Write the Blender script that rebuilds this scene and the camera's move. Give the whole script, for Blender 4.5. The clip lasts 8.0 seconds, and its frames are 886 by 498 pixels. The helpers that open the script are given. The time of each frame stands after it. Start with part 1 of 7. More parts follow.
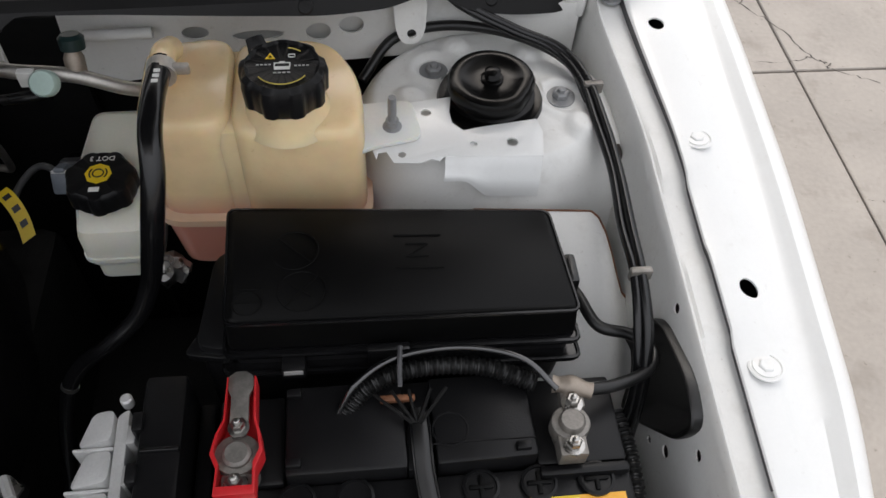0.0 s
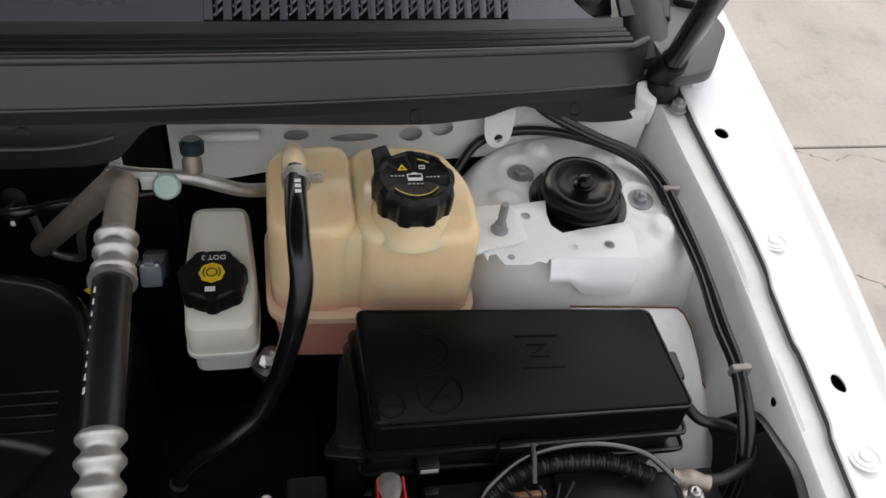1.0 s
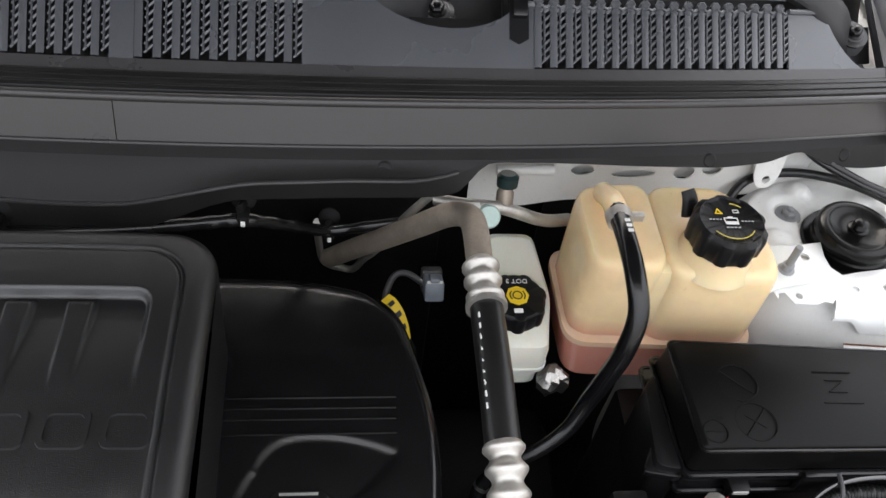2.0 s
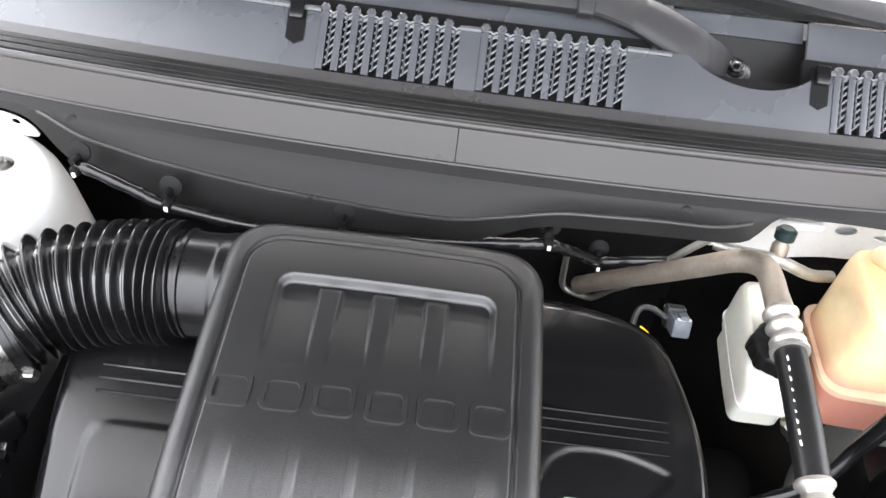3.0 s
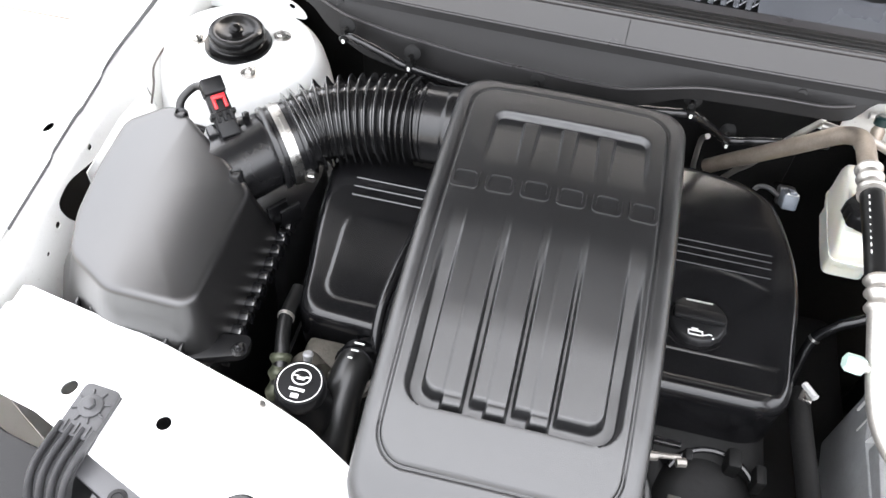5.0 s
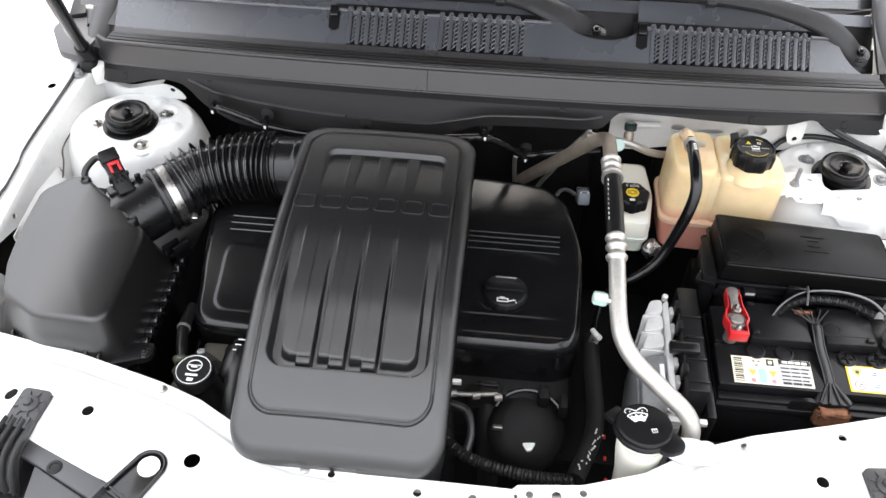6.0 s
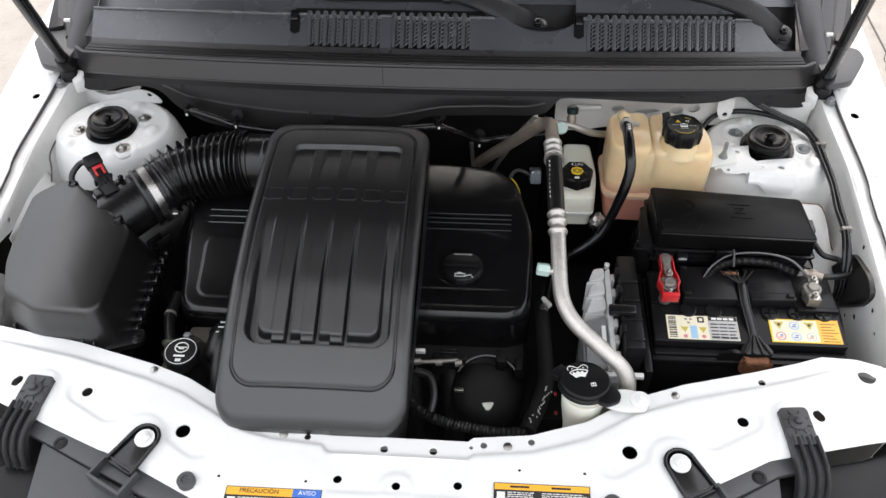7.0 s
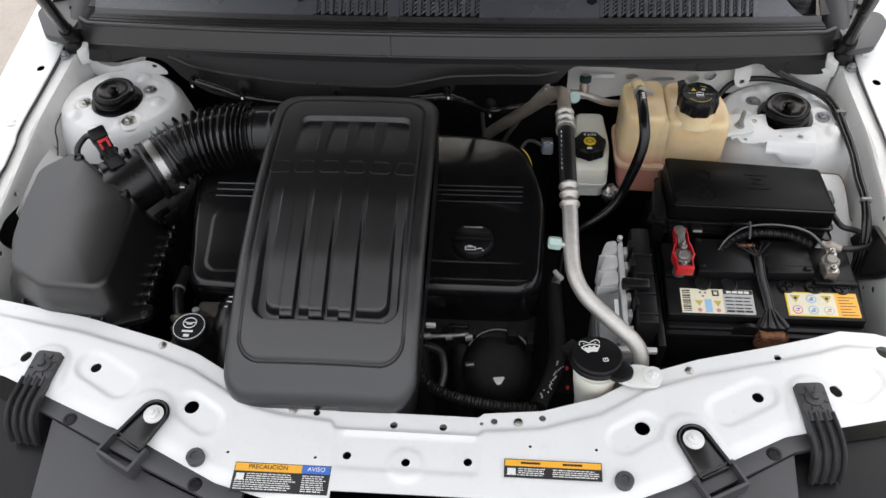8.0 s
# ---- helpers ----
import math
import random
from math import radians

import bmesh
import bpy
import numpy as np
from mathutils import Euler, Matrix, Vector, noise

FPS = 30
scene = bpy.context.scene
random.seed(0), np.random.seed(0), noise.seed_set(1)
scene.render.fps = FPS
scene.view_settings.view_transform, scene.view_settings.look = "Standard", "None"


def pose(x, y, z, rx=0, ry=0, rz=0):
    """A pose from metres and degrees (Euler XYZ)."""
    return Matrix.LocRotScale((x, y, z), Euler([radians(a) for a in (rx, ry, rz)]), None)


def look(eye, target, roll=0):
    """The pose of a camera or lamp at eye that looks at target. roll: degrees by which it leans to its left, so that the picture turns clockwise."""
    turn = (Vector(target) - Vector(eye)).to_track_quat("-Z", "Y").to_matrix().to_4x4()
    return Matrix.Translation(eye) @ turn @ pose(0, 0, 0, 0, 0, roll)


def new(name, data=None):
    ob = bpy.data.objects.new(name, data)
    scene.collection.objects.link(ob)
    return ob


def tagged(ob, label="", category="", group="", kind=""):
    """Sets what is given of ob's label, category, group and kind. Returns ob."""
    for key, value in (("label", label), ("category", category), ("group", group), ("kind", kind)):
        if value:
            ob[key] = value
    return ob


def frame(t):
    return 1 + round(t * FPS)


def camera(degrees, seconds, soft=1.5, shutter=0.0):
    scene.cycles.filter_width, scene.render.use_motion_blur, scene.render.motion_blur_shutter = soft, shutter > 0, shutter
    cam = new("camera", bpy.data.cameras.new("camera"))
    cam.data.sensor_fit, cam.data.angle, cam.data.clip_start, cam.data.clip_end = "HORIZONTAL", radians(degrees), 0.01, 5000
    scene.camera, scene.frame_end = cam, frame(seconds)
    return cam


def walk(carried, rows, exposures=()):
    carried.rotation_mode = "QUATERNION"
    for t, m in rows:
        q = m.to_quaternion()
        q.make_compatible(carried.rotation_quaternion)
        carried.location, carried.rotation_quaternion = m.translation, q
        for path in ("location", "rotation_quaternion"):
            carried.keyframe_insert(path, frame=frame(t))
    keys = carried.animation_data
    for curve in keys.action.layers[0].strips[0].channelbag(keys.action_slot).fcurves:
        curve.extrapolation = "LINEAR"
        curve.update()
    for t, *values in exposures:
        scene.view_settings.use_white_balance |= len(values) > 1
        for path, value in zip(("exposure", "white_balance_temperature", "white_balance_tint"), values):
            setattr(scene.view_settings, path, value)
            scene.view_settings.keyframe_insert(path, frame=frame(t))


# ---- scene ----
cam = camera(56.5, 8.0)
EXPOSURES = [(0.0, 0.95), (0.5, 0.98), (1.0, 1.14), (1.5, 1.55), (2.0, 2.02), (3.5, 3.95), (4.5, 3.75),
             (5.8, 2.55), (6.5, 2.1), (7.0, 1.64), (8.0, 1.29)]
PATH = [
    (0, (0.459, -0.553, 1.446), (0.641, 0.649, -0.142), 3.9),
    (0.5, (0.396, -0.531, 1.469), (0.648, 0.709, -0.08), 5.7),
    (1, (0.313, -0.531, 1.484), (0.676, 0.755, -0.004), 9.5),
    (1.5, (0.211, -0.529, 1.508), (0.551, 0.77, 0.025), 10.3),
    (2, (0.1, -0.527, 1.526), (0.324, 0.771, 0.02), 7.9),
    (2.2, (0.053, -0.541, 1.535), (0.224, 0.763, 0.028), 7.9),
    (3.3, (-0.133, -0.571, 1.563), (-0.165, 0.773, 0.082), 7.1),
    (3.5, (-0.167, -0.572, 1.563), (-0.228, 0.769, 0.08), 6.7),
    (4, (-0.227, -0.613, 1.584), (-0.335, 0.661, 0.047), 6.4),
    (4.5, (-0.2, -0.712, 1.635), (-0.389, 0.487, 0.046), 5.7),
    (4.7, (-0.177, -0.766, 1.647), (-0.395, 0.439, 0.065), 4.8),
    (5.8, (0.017, -1.043, 1.771), (-0.147, 0.317, 0.314), 0.7),
    (6, (0.045, -1.07, 1.814), (-0.085, 0.313, 0.375), 0.7),
    (6.5, (0.082, -1.136, 1.894), (-0.012, 0.258, 0.463), 0.4),
    (7, (0.102, -1.142, 1.9), (-0.007, 0.204, 0.425), -1.5),
    (7.5, (0.102, -1.132, 1.893), (-0.039, 0.165, 0.376), -2.8),
    (8, (0.106, -1.123, 1.891), (-0.033, 0.163, 0.365), -2.9),
]
walk(cam, [(t, look(eye, target, roll)) for t, eye, target, roll in PATH], EXPOSURES)

# ---- light ----
SUN_UP, SUN_ROUND = 47, 5
world = bpy.data.worlds.new("sky")
scene.world = world
world.use_nodes = True
wn = world.node_tree.nodes
sky = wn.new("ShaderNodeTexSky")
sky.sky_type, sky.sun_disc = "NISHITA", False
sky.sun_elevation, sky.sun_rotation = radians(SUN_UP), radians(SUN_ROUND)
sky.air_density, sky.dust_density, sky.ozone_density = 1.0, 4.0, 1.0
cloud = wn.new("ShaderNodeMixRGB")
cloud.inputs["Fac"].default_value, cloud.inputs["Color2"].default_value = 0.75, (5.20, 5.12, 5.14, 1)
world.node_tree.links.new(sky.outputs["Color"], cloud.inputs["Color1"])
# an overcast sky is brightest overhead
way = wn.new("ShaderNodeTexCoord")
height = wn.new("ShaderNodeSeparateXYZ")
fall = wn.new("ShaderNodeMapRange")
fall.inputs["From Min"].default_value, fall.inputs["From Max"].default_value = 0.0, 1.0
fall.inputs["To Min"].default_value, fall.inputs["To Max"].default_value = 0.45, 1.35
dim = wn.new("ShaderNodeMixRGB")
dim.blend_type = "MULTIPLY"
dim.inputs["Fac"].default_value = 1.0
world.node_tree.links.new(way.outputs["Generated"], height.inputs["Vector"])
world.node_tree.links.new(height.outputs["Z"], fall.inputs["Value"])
world.node_tree.links.new(cloud.outputs["Color"], dim.inputs["Color1"])
world.node_tree.links.new(fall.outputs["Result"], dim.inputs["Color2"])
world.node_tree.links.new(dim.outputs["Color"], wn["Background"].inputs["Color"])
wn["Background"].inputs["Strength"].default_value = 0.15
sun = new("sun", bpy.data.lights.new("sun", "SUN"))
sun.data.energy, sun.data.angle, sun.data.color = 0.42, radians(30), (1.0, 0.98, 0.95)
sun.matrix_world = look((0, 0, 5), (-0.04, -0.46, 4.3))


# ---- materials ----
def mat(name, colour, rough=0.5, metal=0.0, var=0.15, scale=18.0, bump=0.0, grain=400.0, coat=0.0, sub=0.0, wear=0.1, spec=0.5, dirt=0.0, soil=(0.16, 0.13, 0.10)):
    m = bpy.data.materials.new(name)
    m.use_nodes = True
    nt = m.node_tree
    p = nt.nodes["Principled BSDF"]
    link = nt.links.new
    co = nt.nodes.new("ShaderNodeTexCoord")
    big = nt.nodes.new("ShaderNodeTexNoise")
    big.inputs["Scale"].default_value, big.inputs["Detail"].default_value = scale, 6
    fine = nt.nodes.new("ShaderNodeTexNoise")
    fine.inputs["Scale"].default_value, fine.inputs["Detail"].default_value = grain, 3
    link(co.outputs["Object"], big.inputs["Vector"])
    link(co.outputs["Object"], fine.inputs["Vector"])
    ramp = nt.nodes.new("ShaderNodeValToRGB")
    a, b = ramp.color_ramp.elements
    a.position, b.position = 0.3, 0.72
    a.color = (*[max(0.0, c * (1 - var)) for c in colour], 1)
    b.color = (*[min(1.0, c * (1 + var)) for c in colour], 1)
    mixed = nt.nodes.new("ShaderNodeMath")
    mixed.operation = "MULTIPLY_ADD"
    mixed.inputs[1].default_value = 0.3
    link(fine.outputs["Fac"], mixed.inputs[0])
    part_big = nt.nodes.new("ShaderNodeMath")
    part_big.operation = "MULTIPLY"
    part_big.inputs[1].default_value = 0.7
    link(big.outputs["Fac"], part_big.inputs[0])
    link(part_big.outputs[0], mixed.inputs[2])
    link(mixed.outputs[0], ramp.inputs["Fac"])
    colour_out = ramp.outputs["Color"]
    if dirt:
        # smudges and specks of grime with a shape of their own
        for s, lo, hi, f in ((scale * 2.2, 0.54, 0.74, dirt * 0.55), (scale * 11, 0.63, 0.72, dirt)):
            n = nt.nodes.new("ShaderNodeTexNoise")
            n.inputs["Scale"].default_value, n.inputs["Detail"].default_value, n.inputs["Roughness"].default_value = s, 8, 0.65
            link(co.outputs["Object"], n.inputs["Vector"])
            mask = nt.nodes.new("ShaderNodeMapRange")
            mask.inputs["From Min"].default_value, mask.inputs["From Max"].default_value, mask.inputs["To Max"].default_value = lo, hi, f
            link(n.outputs["Fac"], mask.inputs["Value"])
            mx = nt.nodes.new("ShaderNodeMixRGB")
            mx.inputs["Color2"].default_value = (*soil, 1)
            link(mask.outputs["Result"], mx.inputs["Fac"])
            link(colour_out, mx.inputs["Color1"])
            colour_out = mx.outputs["Color"]
    link(colour_out, p.inputs["Base Color"])
    rr = nt.nodes.new("ShaderNodeMapRange")
    rr.inputs["To Min"].default_value, rr.inputs["To Max"].default_value = max(0.03, rough - wear), min(1.0, rough + wear)
    link(big.outputs["Fac"], rr.inputs["Value"])
    link(rr.outputs["Result"], p.inputs["Roughness"])
    p.inputs["Metallic"].default_value = metal
    p.inputs["Specular IOR Level"].default_value = spec
    p.inputs["Coat Weight"].default_value = coat
    p.inputs["Coat Roughness"].default_value = 0.08
    if sub:
        p.inputs["Subsurface Weight"].default_value = sub
        p.inputs["Subsurface Radius"].default_value = (0.02, 0.012, 0.006)
        p.inputs["Subsurface Scale"].default_value = 1.0
    if bump:
        bp = nt.nodes.new("ShaderNodeBump")
        bp.inputs["Strength"].default_value, bp.inputs["Distance"].default_value = bump, 0.0006
        link(fine.outputs["Fac"], bp.inputs["Height"])
        link(bp.outputs["Normal"], p.inputs["Normal"])
    return m


WHITE = mat("white_paint", (0.745, 0.750, 0.738), 0.32, var=0.03, scale=9, coat=0.35, wear=0.06, dirt=0.22, soil=(0.42, 0.39, 0.34))
WHITE_DUSTY = mat("white_paint_dusty", (0.74, 0.738, 0.715), 0.42, var=0.05, scale=14, wear=0.12, dirt=0.36, soil=(0.32, 0.28, 0.23))
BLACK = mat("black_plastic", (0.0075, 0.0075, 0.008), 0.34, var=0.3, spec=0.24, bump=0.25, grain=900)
BLACK_GLOSS = mat("glossy_black_plastic", (0.006, 0.006, 0.0065), 0.25, var=0.2, wear=0.08)
COVER = mat("grained_cover_plastic", (0.0105, 0.0105, 0.011), 0.30, var=0.2, spec=0.85, bump=0.5, grain=1500, wear=0.05)
HUB = mat("dark_glossy_rubber", (0.003, 0.003, 0.003), 0.24, var=0.3, wear=0.05, spec=0.22)
SMOOTH_BLACK = mat("smooth_black_plastic", (0.005, 0.005, 0.0055), 0.20, var=0.3, spec=0.48, wear=0.05, scale=30)
SLATE = mat("slate_grey_plastic", (0.064, 0.068, 0.077), 0.27, var=0.14, bump=0.25, grain=1200, scale=7, spec=0.85)
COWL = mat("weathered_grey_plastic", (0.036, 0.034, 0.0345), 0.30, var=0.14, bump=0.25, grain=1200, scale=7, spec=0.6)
GREY = mat("dark_grey_plastic", (0.055, 0.055, 0.058), 0.45, var=0.12, bump=0.3, grain=900)
AIRBOX = mat("satin_black_plastic", (0.010, 0.0097, 0.0097), 0.32, var=0.2, bump=0.10, grain=1500, wear=0.04, spec=0.9)
BRACKET = mat("weathered_black_plastic", (0.042, 0.042, 0.044), 0.46, var=0.25, bump=0.4, grain=900, scale=60)
WIPER = mat("wiper_black_paint", (0.016, 0.016, 0.018), 0.50, var=0.2, bump=0.3, grain=900)
BELLOWS = mat("glossy_hose_rubber", (0.009, 0.009, 0.0095), 0.17, var=0.25, wear=0.05, spec=1.0, coat=0.5)
# darker copy of COWL below the lip; shade in recesses is put in
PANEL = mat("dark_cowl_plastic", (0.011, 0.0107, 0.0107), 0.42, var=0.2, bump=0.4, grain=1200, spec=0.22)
LID = mat("dull_black_lid_plastic", (0.003, 0.003, 0.003), 0.40, var=0.3, bump=0.2, grain=1500, wear=0.08, spec=0.14)
CABLE = mat("shiny_cable_sheath", (0.007, 0.007, 0.008), 0.12, var=0.2, spec=0.9, coat=0.6, wear=0.05)
RUBBER = mat("black_rubber", (0.008, 0.008, 0.008), 0.36, var=0.3, wear=0.12)
# near-black: the shade deep in the bay is put into this colour
NEAR_BLACK = mat("near_black_bay", (0.004, 0.004, 0.004), 0.65, var=0.6, scale=25, bump=0.6, grain=160, spec=0.25)
ALU = mat("brushed_aluminium", (0.55, 0.53, 0.495), 0.48, 0.9, var=0.18, dirt=0.3, scale=60, wear=0.12)
CAST = mat("cast_aluminium", (0.66, 0.66, 0.65), 0.52, 0.35, var=0.12, scale=50, bump=0.5, grain=500)
# darker cast grey; on the control unit it carries the shade low down
CASE = mat("dull_cast_metal", (0.26, 0.265, 0.27), 0.5, 0.35, var=0.15, scale=50, bump=0.5, grain=500, dirt=0.4)
GREEN_METAL = mat("olive_anodised_metal", (0.075, 0.082, 0.055), 0.4, 0.4, var=0.25, scale=60, dirt=0.3)
OLD_CAST = mat("grimy_cast_metal", (0.085, 0.078, 0.066), 0.5, 0.4, var=0.4, scale=50, bump=0.6, grain=300, dirt=0.6)
DULL_PIPE = mat("dull_tan_aluminium", (0.36, 0.31, 0.26), 0.55, 0.75, var=0.2, scale=60, wear=0.1, dirt=0.4)
CLIP_GREY = mat("pale_grey_plastic", (0.17, 0.19, 0.22), 0.4, var=0.15, scale=90)
PAD = mat("black_hood_pad", (0.010, 0.010, 0.010), 0.9, var=0.3, scale=30, bump=0.8, grain=300, spec=0.2)
STEEL = mat("zinc_steel", (0.44, 0.43, 0.41), 0.30, 1.0, var=0.25, scale=90, wear=0.15)
LEAD = mat("grey_lead", (0.25, 0.235, 0.215), 0.5, 0.7, var=0.3, scale=120, bump=0.5, grain=500)
RUST = mat("rusty_copper", (0.19, 0.080, 0.038), 0.7, 0.2, var=0.5, scale=160, bump=0.8, grain=300)
RED = mat("red_plastic", (0.55, 0.02, 0.025), 0.35, var=0.12)
TANK = mat("cream_translucent_plastic", (0.82, 0.63, 0.375), 0.18, var=0.10, scale=12, sub=0.45, wear=0.06, grain=60, dirt=0.25, soil=(0.45, 0.28, 0.12))
TANK_RIM = mat("pinkish_cream_plastic", (0.66, 0.46, 0.32), 0.25, var=0.10, scale=20, sub=0.2, wear=0.06, grain=60)


def show_coolant(m, level, blur, colour):
    """Red coolant that shines through the plastic below its level."""
    nt = m.node_tree
    p = nt.nodes["Principled BSDF"]
    old = p.inputs["Base Color"].links[0].from_socket
    co = nt.nodes.new("ShaderNodeTexCoord")
    xyz = nt.nodes.new("ShaderNodeSeparateXYZ")
    nt.links.new(co.outputs["Object"], xyz.inputs["Vector"])
    fill = nt.nodes.new("ShaderNodeMapRange")
    fill.inputs["From Min"].default_value, fill.inputs["From Max"].default_value = level + blur, level - blur
    nt.links.new(xyz.outputs["Z"], fill.inputs["Value"])
    mx = nt.nodes.new("ShaderNodeMixRGB")
    mx.inputs["Color2"].default_value = (*colour, 1)
    nt.links.new(fill.outputs["Result"], mx.inputs["Fac"])
    nt.links.new(old, mx.inputs["Color1"])
    nt.links.new(mx.outputs["Color"], p.inputs["Base Color"])


show_coolant(TANK, 0.078, 0.014, (0.56, 0.25, 0.19))
MILK = mat("milky_plastic", (0.74, 0.73, 0.64), 0.4, var=0.06, scale=16, sub=0.25)
FROST = mat("frosted_plastic", (0.72, 0.71, 0.68), 0.35, var=0.06, scale=16, sub=0.35)
YELLOW = mat("yellow_print", (0.78, 0.55, 0.02), 0.45, var=0.06)
ORANGE = mat("orange_print", (0.85, 0.42, 0.04), 0.42, var=0.05)
BLUE = mat("blue_print", (0.05, 0.16, 0.55), 0.42, var=0.05)
PAPER = mat("label_white", (0.78, 0.78, 0.75), 0.45, var=0.04)
CREAM = mat("label_cream", (0.74, 0.69, 0.52), 0.45, var=0.08, dirt=0.3)
SILVER = mat("label_silver", (0.50, 0.50, 0.49), 0.40, 0.3, var=0.10, dirt=0.3)
PALE_BLUE = mat("pale_blue_print", (0.30, 0.48, 0.66), 0.45, var=0.08)
OLIVE = mat("olive_yellow_print", (0.50, 0.40, 0.07), 0.45, var=0.08)
ROSE = mat("rose_print", (0.60, 0.22, 0.25), 0.45, var=0.08)
INK = mat("label_black", (0.02, 0.02, 0.02), 0.45, var=0.1)
MINT = mat("mint_green_cap", (0.46, 0.60, 0.55), 0.4, var=0.1)
TEAL = mat("dark_teal_plastic", (0.008, 0.022, 0.022), 0.35, var=0.15)
SHADE = mat("white_sunshade", (0.40, 0.40, 0.40), 0.6, var=0.05)
CONCRETE = mat("concrete", (0.325, 0.295, 0.262), 0.85, var=0.16, scale=4.0, bump=1.0, grain=70, wear=0.08, dirt=0.8, soil=(0.17, 0.145, 0.12))
JOINT = mat("dirty_joint", (0.06, 0.05, 0.045), 0.9, var=0.3)

glass = bpy.data.materials.new("windscreen_glass")
glass.use_nodes = True
gp = glass.node_tree.nodes["Principled BSDF"]
gp.inputs["Transmission Weight"].default_value, gp.inputs["Roughness"].default_value = 1.0, 0.02
gp.inputs["IOR"].default_value, gp.inputs["Base Color"].default_value = 1.45, (0.93, 0.95, 0.95, 1)


# ---- mesh tools ----
def thing(name, label, category, at=(0, 0, 0), group="", kind=""):
    ob = new(name)
    ob.location, ob.empty_display_size = at, 0.02
    return tagged(ob, label, category, group, kind)


def finish(me, sharp):
    for f in me.polygons:
        f.use_smooth = True
    me.set_sharp_from_angle(angle=radians(sharp))


def part(name, bm, material, parent, label="", sharp=38):
    root = parent
    while root.parent:
        root = root.parent
    bm.transform(Matrix.Translation(-root.location))
    bmesh.ops.recalc_face_normals(bm, faces=bm.faces)
    me = bpy.data.meshes.new(name)
    bm.to_mesh(me)
    bm.free()
    finish(me, sharp)
    me.materials.append(material)
    ob = new(name, me)
    ob.parent = parent
    return tagged(ob, label)


def single(name, bm, material, label, category, kind="", group="", sharp=38):
    me = bpy.data.meshes.new(name)
    bmesh.ops.recalc_face_normals(bm, faces=bm.faces)
    bm.to_mesh(me)
    bm.free()
    finish(me, sharp)
    me.materials.append(material)
    return tagged(new(name, me), label, category, group, kind)


def join(*bms):
    out = bms[0]
    for b in bms[1:]:
        me = bpy.data.meshes.new("tmp")
        b.to_mesh(me)
        b.free()
        out.from_mesh(me)
        bpy.data.meshes.remove(me)
    return out


def bev(bm, w, seg=2, angle=30):
    bm.normal_update()
    es = [e for e in bm.edges if len(e.link_faces) == 2 and e.calc_face_angle(0) > radians(angle)]
    if w > 0 and es:
        bmesh.ops.bevel(bm, geom=es, offset=w, segments=seg, profile=0.5, affect="EDGES", clamp_overlap=True)
    return bm


def loft(rings, closed=True, caps=True):
    bm = bmesh.new()
    vs = [[bm.verts.new(p) for p in r] for r in rings]
    n = len(rings[0])
    for a, b in zip(vs, vs[1:]):
        for i in range(n if closed else n - 1):
            j = (i + 1) % n
            bm.faces.new((a[i], a[j], b[j], b[i]))
    if caps and closed:
        bm.faces.new(vs[0][::-1])
        bm.faces.new(vs[-1])
    return bm


def box(x0, x1, y0, y1, z0, z1, w=0.002, seg=2, m=None):
    bm = loft([[(x0, y0, z), (x1, y0, z), (x1, y1, z), (x0, y1, z)] for z in (z0, z1)])
    bmesh.ops.recalc_face_normals(bm, faces=bm.faces)
    bev(bm, w, seg)
    if m is not None:
        bm.transform(m)
    return bm


def prism(poly, z0, z1, w=0.0, seg=2, top=None):
    """A polygon drawn up from z0 to z1; z0 and z1 may be functions of x and y. top: the upper outline where it differs."""
    f = lambda z, p: z(*p) if callable(z) else z
    bm = loft([[(*p, f(z0, p)) for p in poly], [(*p, f(z1, p)) for p in (top or poly)]])
    bmesh.ops.recalc_face_normals(bm, faces=bm.faces)
    return bev(bm, w, seg)


def rrect(x0, x1, y0, y1, r, n=5):
    out = []
    for cx, cy, a in ((x1 - r, y1 - r, 0), (x0 + r, y1 - r, 90), (x0 + r, y0 + r, 180), (x1 - r, y0 + r, 270)):
        for k in range(n + 1):
            t = radians(a + 90 * k / n)
            out.append((cx + r * math.cos(t), cy + r * math.sin(t)))
    return out


def rounded(poly, r, n=4):
    """A polygon with its corners rounded off."""
    out = []
    for i, p in enumerate(poly):
        p, a, b = Vector(p), Vector(poly[i - 1]), Vector(poly[(i + 1) % len(poly)])
        d = min(r, (a - p).length * 0.45, (b - p).length * 0.45)
        s, e = p + (a - p).normalized() * d, p + (b - p).normalized() * d
        for k in range(n + 1):
            t = k / n
            out.append(tuple(s * (1 - t) ** 2 + p * 2 * t * (1 - t) + e * t * t))
    return out


def ring2(poly, scale, c=None, z=0.0):
    c = c or (sum(p[0] for p in poly) / len(poly), sum(p[1] for p in poly) / len(poly))
    return [(c[0] + (p[0] - c[0]) * scale, c[1] + (p[1] - c[1]) * scale, z) for p in poly]


def spline(pts, res=8):
    p = [Vector(q) for q in pts]
    p = [p[0] * 2 - p[1]] + p + [p[-1] * 2 - p[-2]]
    out = []
    for i in range(1, len(p) - 2):
        for k in range(res):
            t = k / res
            a, b, c, d = p[i - 1 : i + 3]
            out.append(0.5 * (2 * b + (c - a) * t + (2 * a - 5 * b + 4 * c - d) * t * t + (3 * b - a - 3 * c + d) * t**3))
    return out + [p[-2]]


